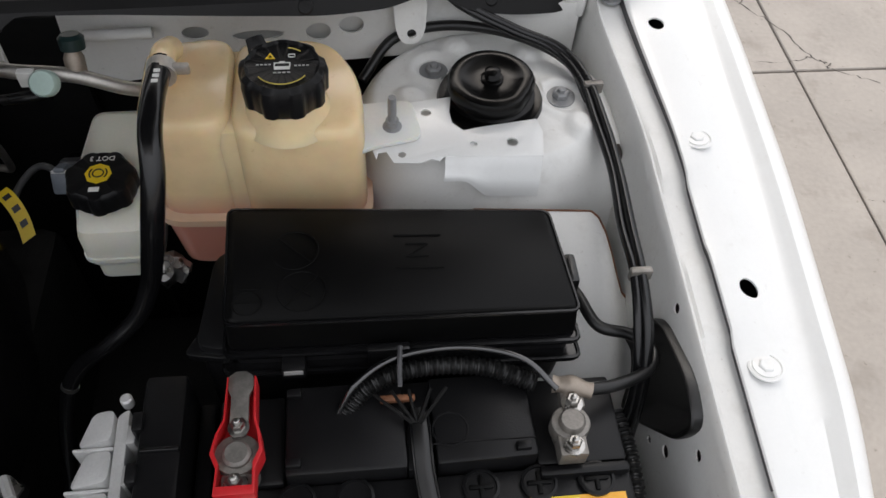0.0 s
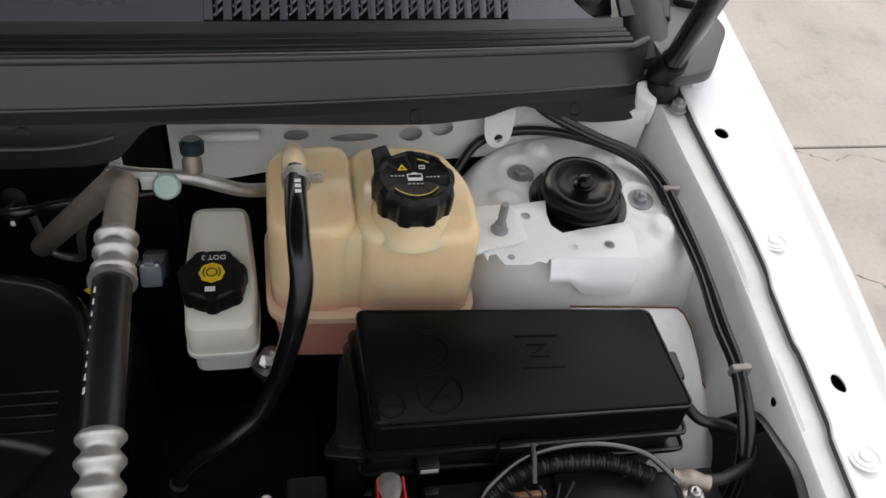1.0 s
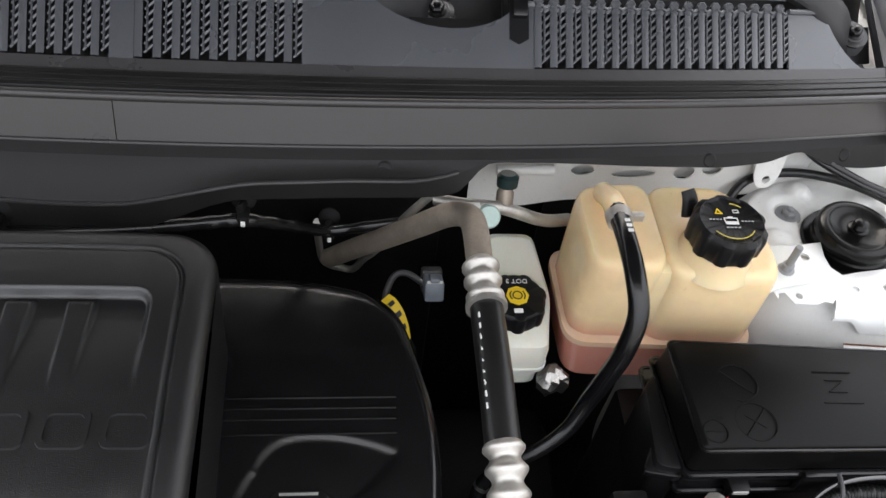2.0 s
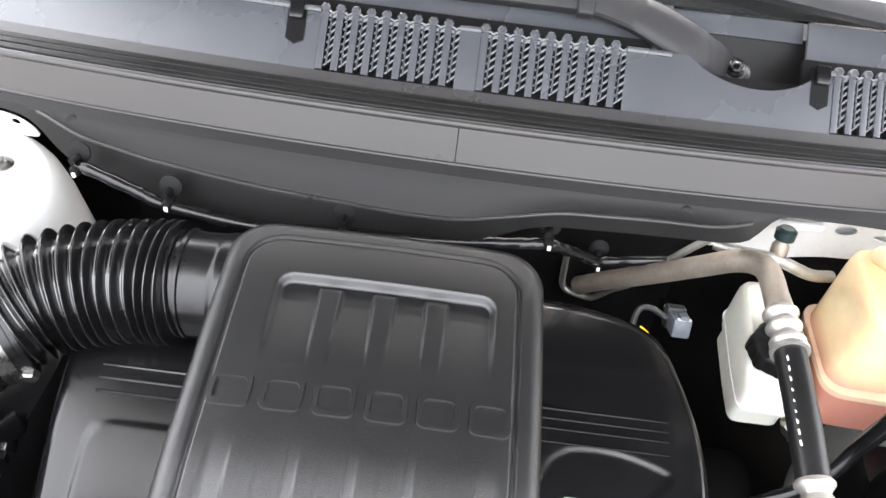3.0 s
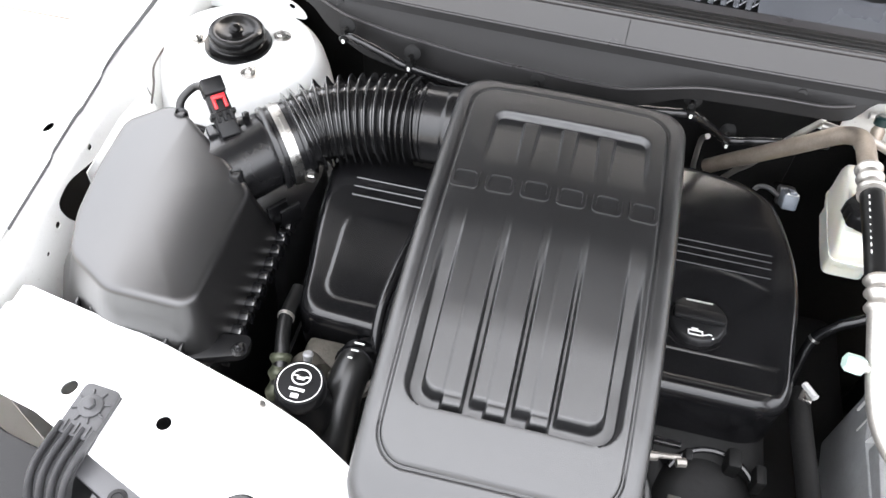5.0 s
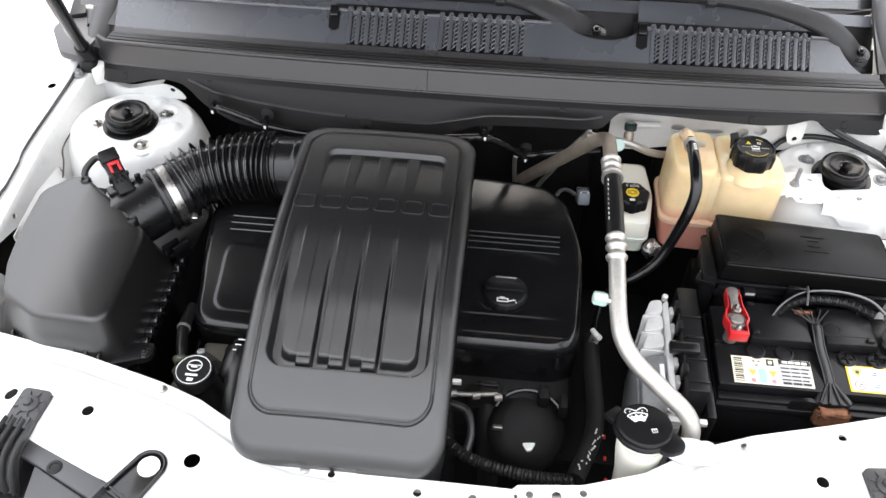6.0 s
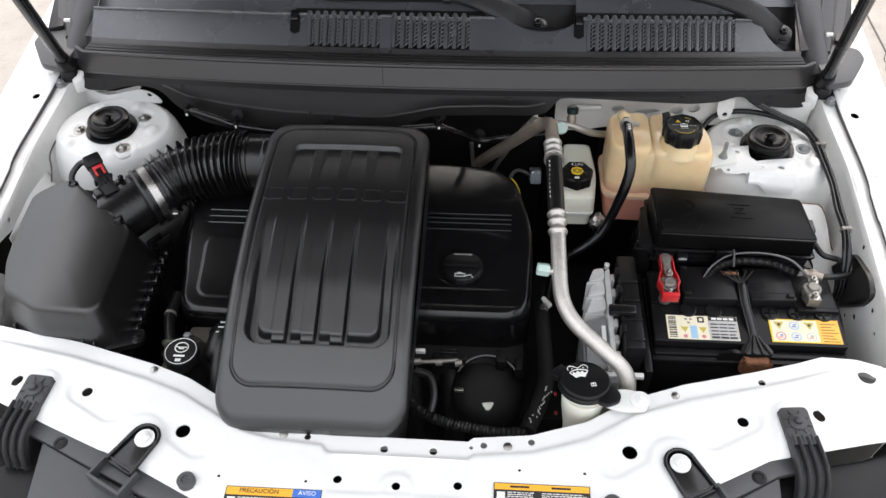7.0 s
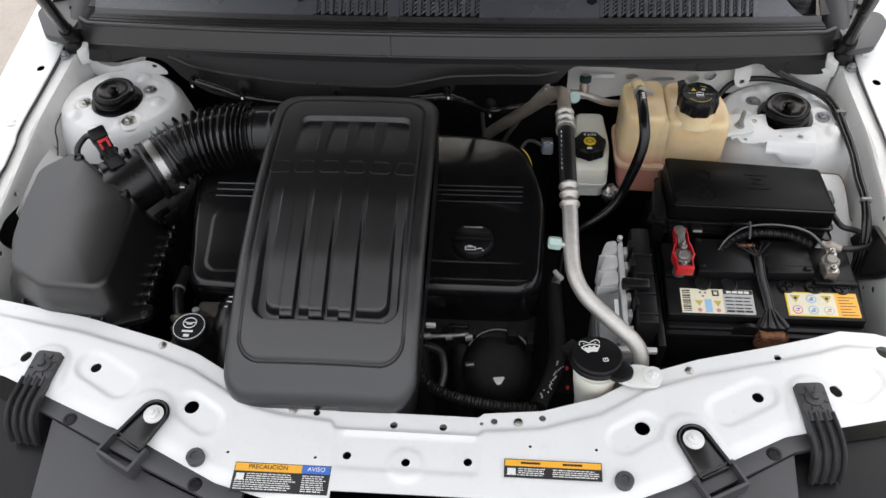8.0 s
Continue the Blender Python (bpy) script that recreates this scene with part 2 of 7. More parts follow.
def tube(pts, r, n=12, res=8, smooth=True, flat=1.0):
    """A round bar or hose along points; r: a radius or a function of the way along, 0 to 1."""
    p = spline(pts, res) if smooth else [Vector(q) for q in pts]
    rings = []
    up = Vector((0, 0, 1))
    t0 = (p[1] - p[0]).normalized()
    side = t0.cross(up if abs(t0.z) < 0.9 else Vector((0, 1, 0))).normalized()
    for i, q in enumerate(p):
        t = (p[min(i + 1, len(p) - 1)] - p[max(i - 1, 0)]).normalized()
        side = (side - t * side.dot(t)).normalized()
        over = side.cross(t)
        rad = r(i / (len(p) - 1)) if callable(r) else r
        rings.append([q + rad * (side * math.cos(a) + flat * over * math.sin(a)) for a in (2 * math.pi * k / n for k in range(n))])
    return loft(rings)


def lathe(profile, at=(0, 0, 0), axis=(0, 0, 1), n=24, bump=None):
    """A turned form: (radius, height) pairs about an axis. bump: a factor on the radius by angle and height."""
    rings = []
    for r, h in profile:
        rings.append([(r * (bump(a, h) if bump else 1) * math.cos(a), r * (bump(a, h) if bump else 1) * math.sin(a), h) for a in (2 * math.pi * k / n for k in range(n))])
    bm = loft(rings)
    turn = Vector((0, 0, 1)).rotation_difference(Vector(axis).normalized()).to_matrix().to_4x4()
    bm.transform(Matrix.Translation(at) @ turn)
    return bm


def hexbolt(at, r=0.007, h=0.006, axis=(0, 0, 1), washer=1.6):
    a = lathe([(r * washer, 0), (r * washer, 0.0015), (r * 1.05, 0.002)], at, axis, 20)
    b = lathe([(r, 0.0015), (r, h), (r * 0.8, h + 0.0012), (r * 0.5, h + 0.0012), (r * 0.45, h + 0.004), (r * 0.3, h + 0.0045)], at, axis, 6)
    return join(a, b)


def grid(nx, ny, f, close=0.0):
    """A sheet of nx by ny quads, f(u, v) -> point; close: its thickness."""
    bm = bmesh.new()
    vs = [[bm.verts.new(f(i / nx, j / ny)) for i in range(nx + 1)] for j in range(ny + 1)]
    for j in range(ny):
        for i in range(nx):
            bm.faces.new((vs[j][i], vs[j][i + 1], vs[j + 1][i + 1], vs[j + 1][i]))
    if close:
        bmesh.ops.recalc_face_normals(bm, faces=bm.faces)
        bmesh.ops.solidify(bm, geom=bm.faces[:], thickness=close)
    return bm


def cut(bm, *cutters):
    """bm with the cutters taken out of it."""
    tool = join(*cutters)
    obs = []
    for b in (bm, tool):
        bmesh.ops.recalc_face_normals(b, faces=b.faces)
        me = bpy.data.meshes.new("tmp")
        b.to_mesh(me)
        b.free()
        obs.append(new("tmp", me))
    mod = obs[0].modifiers.new("cut", "BOOLEAN")
    mod.operation, mod.object, mod.solver = "DIFFERENCE", obs[1], "EXACT"
    me = bpy.data.meshes.new_from_object(obs[0].evaluated_get(bpy.context.evaluated_depsgraph_get()))
    out = bmesh.new()
    out.from_mesh(me)
    for o in obs:
        old = o.data
        bpy.data.objects.remove(o)
        bpy.data.meshes.remove(old)
    bpy.data.meshes.remove(me)
    return out


def words(body, size, m, depth=0.0002):
    cu = bpy.data.curves.new("tmp", "FONT")
    cu.body, cu.size, cu.align_x, cu.align_y, cu.extrude = body, size, "CENTER", "CENTER", depth
    ob = new("tmp", cu)
    me = bpy.data.meshes.new_from_object(ob.evaluated_get(bpy.context.evaluated_depsgraph_get()))
    bm = bmesh.new()
    bm.from_mesh(me)
    bpy.data.objects.remove(ob)
    bpy.data.curves.remove(cu)
    bpy.data.meshes.remove(me)
    bm.transform(m)
    return bm


def smooth(a, b, x):
    t = min(1.0, max(0.0, (x - a) / (b - a)))
    return t * t * (3 - 2 * t)


def lerp(table, x):
    if x <= table[0][0]:
        return table[0][1]
    for (a, u), (b, v) in zip(table, table[1:]):
        if x <= b:
            return u + (v - u) * (x - a) / (b - a)
    return table[-1][1]


def glide(table, x):
    """As lerp, with the corners smoothed over 12 mm."""
    return sum(lerp(table, x + d) for d in (-0.012, -0.006, 0, 0.006, 0.012)) / 5


# ---- ground ----
def build_ground():
    ground = single("ground", box(-150, 150, -150, 150, -0.3, -0.008, 0), JOINT, "pale brown concrete yard with sawn joints", "ground", "structure")
    xs = [-7.4, -4.4, -1.4, 1.64, 4.7, 7.8]
    ys = [-5.0, -1.95, 1.085, 4.1, 7.2]
    for a, b in zip(xs, xs[1:]):
        for c, d in zip(ys, ys[1:]):
            part("concrete_slab", box(a + 0.003, b - 0.003, c + 0.003, d - 0.003, -0.2, 0, 0.003, 1), CONCRETE, ground)
    part("yard_rest", join(box(-150, xs[0] - 0.004, -150, 150, -0.2, 0, 0), box(xs[-1] + 0.004, 150, -150, 150, -0.2, 0, 0),
                           box(xs[0], xs[-1], -150, ys[0] - 0.004, -0.2, 0, 0), box(xs[0], xs[-1], ys[-1] + 0.004, 150, -0.2, 0, 0)), CONCRETE, ground)
    rnd = random.Random(5)
    bm = bmesh.new()
    for line in ([(1.50, 1.50), (1.58, 1.38), (1.66, 1.25), (1.70, 1.14), (1.74, 1.11), (1.73, 1.09)], [(1.70, 1.14), (1.62, 1.12), (1.5, 1.13)], [(1.58, 1.38), (1.62, 1.46), (1.60, 1.60), (1.66, 1.78)], [(1.73, 1.09), (1.86, 1.03), (1.95, 1.05), (2.1, 0.98)], [(1.64, 0.62), (1.75, 0.60), (1.83, 0.52), (1.98, 0.50)]):
        p = spline([(x + rnd.uniform(-0.01, 0.01), y, 0.0006) for x, y in line], 8)
        p = [q + Vector((rnd.uniform(-0.006, 0.006), rnd.uniform(-0.006, 0.006), 0)) for q in p]
        prev = None
        for q in p:
            w = rnd.uniform(0.0008, 0.0030)
            pair = (bm.verts.new((q.x - w, q.y, q.z)), bm.verts.new((q.x + w, q.y, q.z)))
            if prev:
                bm.faces.new((prev[0], prev[1], pair[1], pair[0]))
            prev = pair
    part("crack", bm, JOINT, ground, "ragged dark crack")


# ---- car body round the bay ----
def rail(y):
    return 1.0 + (0.13 * y if y < 0 else 0.10 * y)


RAIL = [(0.656, -0.30), (0.668, -0.12), (0.677, -0.030), (0.6805, -0.012), (0.6825, -0.0025), (0.6838, -0.0012), (0.6851, -0.0022), (0.6868, -0.0046), (0.6890, -0.0054), (0.697, -0.0056), (0.7040, -0.0058), (0.7120, -0.0060), (0.7124, -0.060)]
FENDER = [(0.7042, 0.0030), (0.7050, 0.0046), (0.7064, 0.0050), (0.727, 0.0045), (0.735, 0.001), (0.744, -0.004), (0.764, -0.005), (0.771, -0.001), (0.777, 0.0025),
          (0.785, 0.001), (0.794, -0.007), (0.803, -0.025), (0.818, -0.10), (0.832, -0.25), (0.832, -0.45), (0.828, -0.66)]
# where the channel beside the bolted plate steps up and down
CHANNEL = ((-0.50, -0.001), (-0.283, -0.001), (-0.277, 0.003), (-0.216, 0.003), (-0.210, 0.0), (-0.150, 0.0), (-0.143, 0.0045), (-0.06, 0.001), (0.2, 0.001))


def fender(side):
    ys = [-0.52 + 0.03 * k for k in range(5)] + [-0.392, -0.380, -0.372] + [-0.365 + 0.01 * k for k in range(37)] + [0.03, 0.1, 0.2, 0.35, 0.5, 0.7, 0.9, 1.1]

    def ring(profile, y):
        pull = 0.05 * smooth(-0.3, -0.62, y) + 0.012 * smooth(-0.1, -0.4, y)
        inner = 0.012 * smooth(-0.12, 0.05, y)
        end = smooth(-0.384, -0.374, y)

        def rise(x, dz):
            if 0.6880 < x < 0.7123:
                return dz + lerp(CHANNEL, y)
            # the bolted plate ends ahead of the battery; the rail goes on below it
            return dz - 0.0055 * (1 - end) if 0.7030 < x < 0.745 and dz > -0.004 else dz

        return [(side * (x - pull * smooth(0.70, 0.8, x) - inner * smooth(0.715, 0.700, x)), y, rail(y) + rise(x, dz)) for x, dz in profile]

    def sheet(profile):
        bm = loft([ring(profile, y) for y in ys], closed=False)
        bmesh.ops.recalc_face_normals(bm, faces=bm.faces)
        bmesh.ops.solidify(bm, geom=bm.faces[:], thickness=0.0014)
        return bm

    body = thing("front_fender", "glossy white front fender with bolted inner rail and apron", "fender", (side * 0.74, -0.2, 0.3), "fenders of the car")
    part("fender_shell", cut(sheet(FENDER), *[lathe([(r, -0.02), (r, 0.02)], (side * x, y, rail(y)), (0, 0, 1), 20) for x, y, r in ((0.717, 0.012, 0.0070), (0.728, -0.243, 0.0078))]), WHITE, body)
    holes = [lathe([(r, -0.02), (r, 0.02)], (side * 0.674, y, z), (1, 0, 0), 16) for y, z, r in ((-0.244, 0.952, 0.004), (-0.300, 0.853, 0.0035), (-0.3195, 0.874, 0.005), (-0.343, 0.920, 0.0042), (-0.375, 0.905, 0.003))]
    slot = rounded([(-0.240, 0.934), (-0.212, 0.862), (-0.232, 0.832), (-0.268, 0.834), (-0.326, 0.910), (-0.331, 0.938), (-0.300, 0.947)], 0.018, 5)
    holes.append(loft([[(side * x, y, z) for y, z in slot] for x in (0.61, 0.72)]))
    part("inner_rail", cut(sheet(RAIL), *holes), WHITE_DUSTY, body, "white inner rail and apron")
    # grey strip put in for the shadow line under the plate's edge
    part("gap_shade", grid(30, 1, lambda u, v: (side * (0.7078 - 0.012 * smooth(-0.12, 0.05, -0.38 + 0.58 * u)), -0.38 + 0.58 * u, rail(-0.38 + 0.58 * u) - 0.012 + 0.0155 * v), 0.0012), GREY, body, "grey strip standing in for the shadow in the gap")
    for y in (-0.112, -0.303, 0.19):
        part("bolt", join(lathe([(0.0125, 0), (0.0125, 0.0008), (0.0108, 0.0014), (0.0102, 0.0006)], (side * 0.722, y, rail(y) + 0.0045), (0, 0.13, 1), 28), lathe([(0.0095, 0.0), (0.0092, 0.0016), (0.0062, 0.0022)], (side * 0.722, y, rail(y) + 0.0045), (0, 0.13, 1), 28), lathe([(0.0060, 0.001), (0.0058, 0.0030), (0.0048, 0.0037), (0.0030, 0.0034), (0.001, 0.0030)], (side * 0.722, y, rail(y) + 0.0045), (0, 0.13, 1), 6)), WHITE, body, "white painted rail bolt")
    # black sheet added under the rail so that its holes look dark
    part("hole_backing", grid(20, 1, lambda u, v: (side * (0.7135 + 0.07 * v), -0.42 + 0.60 * u, rail(-0.42 + 0.60 * u) - 0.030), 0.002), BLACK, body, "black sheet added under the rail to keep its holes dark")
    part("apron_lining", box(side * 0.725 - 0.002, side * 0.725 + 0.002, -0.48, -0.17, 0.70, 0.93, 0), BLACK, body, "black sheet behind the opening")
    return body


def strut_tower(side):
    c = (0.567, -0.043) if side > 0 else (-0.571, -0.036)
    body = thing("strut_tower", "white painted suspension strut tower", "strut tower", (*c, 0.6), "strut towers")

    def ring(r, z, k):
        bulge = lambda a: 0.013 * math.exp(-((math.degrees(a) - 328) / 20) ** 2) * smooth(0.972, 0.955, z) if side > 0 else 0
        return [(c[0] + (r + bulge(a)) * math.cos(a), c[1] + 0.006 + (r + bulge(a)) * k * (0.84 if math.sin(a) < 0 else 0.95) * math.sin(a) - (0.97 - z) * 0.05, z) for a in (2 * math.pi * i / 120 for i in range(120))]

    rings = [ring(0.150, 0.55, 1.0), ring(0.142, 0.70, 1.0), ring(0.130, 0.85, 0.98), ring(0.119, 0.92, 0.97), ring(0.112, 0.950, 0.95), ring(0.108, 0.959, 0.94), ring(0.105, 0.964, 0.93), ring(0.101, 0.968, 0.93)]
    rings += [ring(0.097 - 0.0046 * k, 0.972 + 0.0004 * k, 0.93 + 0.005 * k) for k in range(12)]
    # stamped dishes round the nuts, and ridges between them
    STAMPS = ((0.525, 0.0, 0.018, -0.0035), (0.629, -0.042, 0.018, -0.0035), (0.533, -0.088, 0.018, -0.0035), (0.545, 0.030, 0.014, 0.007), (0.610, 0.020, 0.016, 0.006), (0.640, -0.075, 0.016, 0.006), (0.500, -0.035, 0.014, 0.005), (0.585, -0.115, 0.02, 0.005))

    def stamp(p):
        z = p[2]
        if z > 0.955:
            for x, y, r, h in STAMPS:
                d = math.hypot(p[0] - side * x, p[1] - y)
                z += h * smooth(r, r * 0.55, d)
                if h < 0:
                    z += 0.002 * smooth(0.006, 0.002, abs(d - r - 0.003))
        return (p[0], p[1], z)

    rings = [[stamp(p) for p in r] for r in rings]
    bm = loft(rings)
    part("tower_shell", bm, WHITE_DUSTY if side > 0 else WHITE, body, "", 85)
    for x, y in ((0.5235, -0.003), (0.628, -0.040), (0.536, -0.084)):
        if side > 0 and y < -0.05:
            continue
        part("raised_pad", lathe([(0.024, -0.01), (0.022, 0.002), (0.017, 0.0045)], (side * x, y, 0.968), (0, 0, 1), 24), WHITE_DUSTY if side > 0 else WHITE, body)
        part("nut", hexbolt((side * x, y, 0.9725), 0.0072, 0.006, (0, 0, 1), 1.75), CASE if side > 0 else STEEL, body, "weathered mounting nut")
    seam = [(-0.660, 0.004, 0.9655), (-0.668, -0.030, 0.9645), (-0.668, -0.078, 0.9635), (-0.664, -0.101, 0.9625), (-0.652, -0.126, 0.960), (-0.646, -0.150, 0.950)] if side < 0 else [(c[0] + r * math.cos(-0.54), c[1] + 0.006 + r * 0.95 * 0.84 * math.sin(-0.54) - (0.97 - z) * 0.05, z) for r, z in ((0.1205, 0.961), (0.1255, 0.950), (0.1322, 0.920), (0.1378, 0.885))]
    part("seam", tube(seam, 0.0014, 6, 6), JOINT, body, "dark sealed seam")
    mount = thing("strut_mount", "round black rubber strut top mount with threaded stud", "strut mount", (*c, 0.974), "strut mounts")
    part("dish", lathe([(0.042, 0.974), (0.0445, 0.977), (0.0430, 0.9805), (0.039, 0.9795)], (*c, 0), n=48), HUB, mount)
    # a rubber bush with a pressed cap that is notched on one side
    notch = lambda a, h: 1 - (0.07 * smooth(0.5, 0.2, abs(math.atan2(math.sin(a + 0.5), math.cos(a + 0.5)))) if 0.984 < h < 1.0015 else 0)
    part("hub", lathe([(0.0365, 0.977), (0.0370, 0.984), (0.0345, 0.9855), (0.0340, 0.988), (0.0365, 0.9895), (0.0365, 0.996), (0.0345, 0.9995), (0.031, 1.0008), (0.0255, 1.0004), (0.0235, 0.9988), (0.012, 0.9982)], (*c, 0), n=60, bump=notch), HUB, mount)
    part("stud", lathe([(0.0095, 0.995), (0.0095, 0.9995), (0.0080, 1.0002)] + [(0.0058 + 0.0009 * (k % 2), 1.0004 + 0.0009 * k) for k in range(8)] + [(0.0045, 1.0080)], (*c, 0), n=16), HUB, mount, "threaded black stud")


def wheel_house():
    """The sheet metal low down that closes the bay at the sides, and the firewall and floor."""
    for side in (1, -1):
        panel = thing("wheel_arch_panel", "rounded white wheel arch panel with a dark sealed seam", "body panel", (side * 0.64, -0.19, 0.62), "wheel arch panels")
        if side > 0:
            # a hump whose back edge is sealed to the tower and rolls down beside the rail
            def f(u, v):
                x = 0.545 + 0.127 * u
                drop = smooth(0.74, 1.0, u)
                return (x, -0.132 - 0.010 * u - 0.045 * drop - 0.150 * v * (1 - 0.3 * drop), 0.940 - 0.060 * drop ** 1.5 - 0.030 * v - 0.085 * v * v)
            part("shell", grid(24, 14, f, 0.0015), WHITE_DUSTY, panel)
            part("skirt", grid(24, 4, lambda u, v: tuple(Vector(f(u, 1.0)) - Vector((0, 0.03 * v, 0.26 * v))), 0.0015), WHITE_DUSTY, panel)
            part("seam", tube([Vector(f(k / 24, 0.0)) + Vector((0, 0, 0.0006)) for k in range(25)], 0.0009, 6, 1), RUST, panel, "brown sealed seam")
        else:
            f = lambda u, v: (-(0.676 - 0.074 * math.sin(math.pi * min(1, 0.08 + 0.92 * v)) ** 0.7 * smooth(0, 0.30, u) * smooth(1, 0.70, u)), -0.095 - 0.175 * u, 0.62 + 0.325 * v - 0.02 * abs(u - 0.5))
            part("shell", grid(24, 20, f, 0.0015), WHITE, panel)
            part("seam", tube([f(0.10 + 0.012 * math.sin(5 * k / 20), 0.35 + 0.65 * k / 20) for k in range(21)], 0.0016, 6, 1), JOINT, panel, "dark sealed seam")
    # sheets added beside the engine so the gaps there look dark
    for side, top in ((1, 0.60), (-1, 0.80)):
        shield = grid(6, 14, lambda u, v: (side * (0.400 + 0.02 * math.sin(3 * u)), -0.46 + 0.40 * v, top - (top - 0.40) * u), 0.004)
        single("bay_dark_sheet", shield, NEAR_BLACK, "near-black sheet added beside the engine to darken the gap", "splash shield", group="splash shields")
    # floor, walls and side members carry the bay's shade in their colour
    single("bay_floor", join(box(-0.66, 0.66, -0.72, 0.30, 0.28, 0.30, 0)), NEAR_BLACK, "near-black undertray, the bay's shade put into its colour", "undertray", "structure")
    single("firewall", join(box(-0.66, 0.66, 0.100, 0.115, 0.30, 0.985, 0), box(-0.44, 0.20, 0.084, 0.098, 0.30, 0.975, 0.01)), NEAR_BLACK, "black insulated firewall behind the engine", "firewall", "structure")
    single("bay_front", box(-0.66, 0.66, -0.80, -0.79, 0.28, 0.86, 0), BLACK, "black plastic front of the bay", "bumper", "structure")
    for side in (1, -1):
        single("side_member", box(side * 0.55 - 0.12, side * 0.55 + 0.08, -0.72, -0.02, 0.30, 0.62, 0.01), NEAR_BLACK, "chassis side member, near-black for the shade in the bay", "side member", "structure")


BACK = [(-0.653, -0.437), (-0.621, -0.443), (-0.485, -0.468), (-0.368, -0.500), (-0.311, -0.521), (-0.215, -0.575), (-0.173, -0.585), (-0.105, -0.591), (-0.099, -0.601), (0.086, -0.602), (0.091, -0.596),
        (0.167, -0.588), (0.241, -0.564), (0.304, -0.525), (0.377, -0.498), (0.478, -0.472), (0.538, -0.455), (0.576, -0.442), (0.622, -0.444), (0.667, -0.458)]
FRONT = [(-0.653, -0.552), (-0.568, -0.570), (-0.475, -0.607), (-0.345, -0.658), (-0.237, -0.708), (-0.093, -0.745), (0.107, -0.745), (0.247, -0.715), (0.33, -0.680), (0.471, -0.608), (0.603, -0.577), (0.667, -0.565)]


STAMPED = ((0.449, -0.549, 0.400, -0.576, 0.021, -0.0038), (0.297, -0.606, 0.268, -0.624, 0.020, -0.0038), (0.349, -0.618, 0.360, -0.640, 0.033, 0.0030), (0.513, -0.550, 0.511, -0.575, 0.030, 0.0025), (0.590, -0.520, 0.572, -0.535, 0.022, -0.0030))


def tie_top(x, y):
    """The height of the front cross panel's upper side."""
    b, f = lerp(BACK, x), lerp(FRONT, x)
    z = 0.932 + 0.003 * smooth(0.5, 0.0, abs(x))
    z += 0.007 * smooth(b - 0.020, b - 0.030, y)
    z -= 0.004 * smooth(f + 0.02, f, y)
    # long stamped pads round the holes, and round seats for the catches and brackets
    for ax, ay, bx, by, r, h in STAMPED:
        for side in (1, -1):
            px, py, dx, dy = x - side * ax, y - ay, side * (bx - ax), by - ay
            k = min(1.0, max(0.0, (px * dx + py * dy) / max(dx * dx + dy * dy, 1e-9)))
            z += h * smooth(r + 0.0035, r - 0.0035, math.hypot(px - k * dx, py - k * dy))
    z -= 0.003 * smooth(0.092, 0.084, abs(x + 0.003)) * smooth(-0.630, -0.638, y) * smooth(-0.686, -0.678, y)
    z += 0.003 * smooth(0.026, 0.018, math.hypot(x + 0.003, y + 0.674))
    return z


def radiator_support():
    body = thing("radiator_support", "white painted front cross panel with stamped pads and holes", "cross panel", (0, -0.62, 0.93))

    def at(u, v):
        x = -0.66 + 1.32 * u
        y = lerp(BACK, x) * (1 - v) + lerp(FRONT, x) * v
        return (x, y, tie_top(x, y))

    bm = grid(330, 40, at, 0.002)
    holes = [(-0.547, -0.540, 0.0088), (0.546, -0.541, 0.0088), (-0.444, -0.551, 0.0075), (0.446, -0.553, 0.0075), (-0.294, -0.605, 0.0098), (0.293, -0.606, 0.0098), (-0.024, -0.617, 0.005), (0.04, -0.617, 0.005),
             (0.089, -0.609, 0.0025), (0.105, -0.605, 0.0045), (0.167, -0.597, 0.0045), (-0.127, -0.604, 0.0045), (0.484, -0.488, 0.005), (-0.078, -0.664, 0.0055), (-0.003, -0.671, 0.0055), (0.074, -0.665, 0.0055),
             (-0.229, -0.668, 0.002), (-0.117, -0.670, 0.002), (0.151, -0.641, 0.002), (0.233, -0.641, 0.002), (0.626, -0.475, 0.012)]
    bm = cut(bm, *[lathe([(r, -0.03), (r, 0.03)], (x, y, 0.94), n=22) for x, y, r in holes], box(-0.091, 0.099, -0.80, -0.712, 0.9, 0.97, 0))
    part("panel", bm, WHITE, body, sharp=50)
    part("rear_flange", grid(200, 3, lambda u, v: (-0.655 + 1.31 * u, lerp(BACK, -0.655 + 1.31 * u) + 0.0005 - 0.0 * v, tie_top(-0.655 + 1.31 * u, lerp(BACK, -0.655 + 1.31 * u)) - 0.001 - 0.03 * v), 0.0015), WHITE, body)
    for x, y in ((-0.159, -0.602), (0.136, -0.605), (-0.363, -0.509), (0.363, -0.515)):
        part("spot_bolt", lathe([(0.006, 0), (0.0055, 0.002), (0.002, 0.003)], (x, y, tie_top(x, y)), n=12), STEEL, body, "small zinc rivet")
    for x, y in ((-0.267, -0.679), (0.264, -0.682)):
        part("buffer", lathe([(0.0115, 0), (0.0115, 0.008), (0.0095, 0.010), (0.0055, 0.010), (0.005, 0.008), (0.002, 0.008)], (x, y, tie_top(x, y)), n=24), GREY, body, "round dark rubber hood buffer")


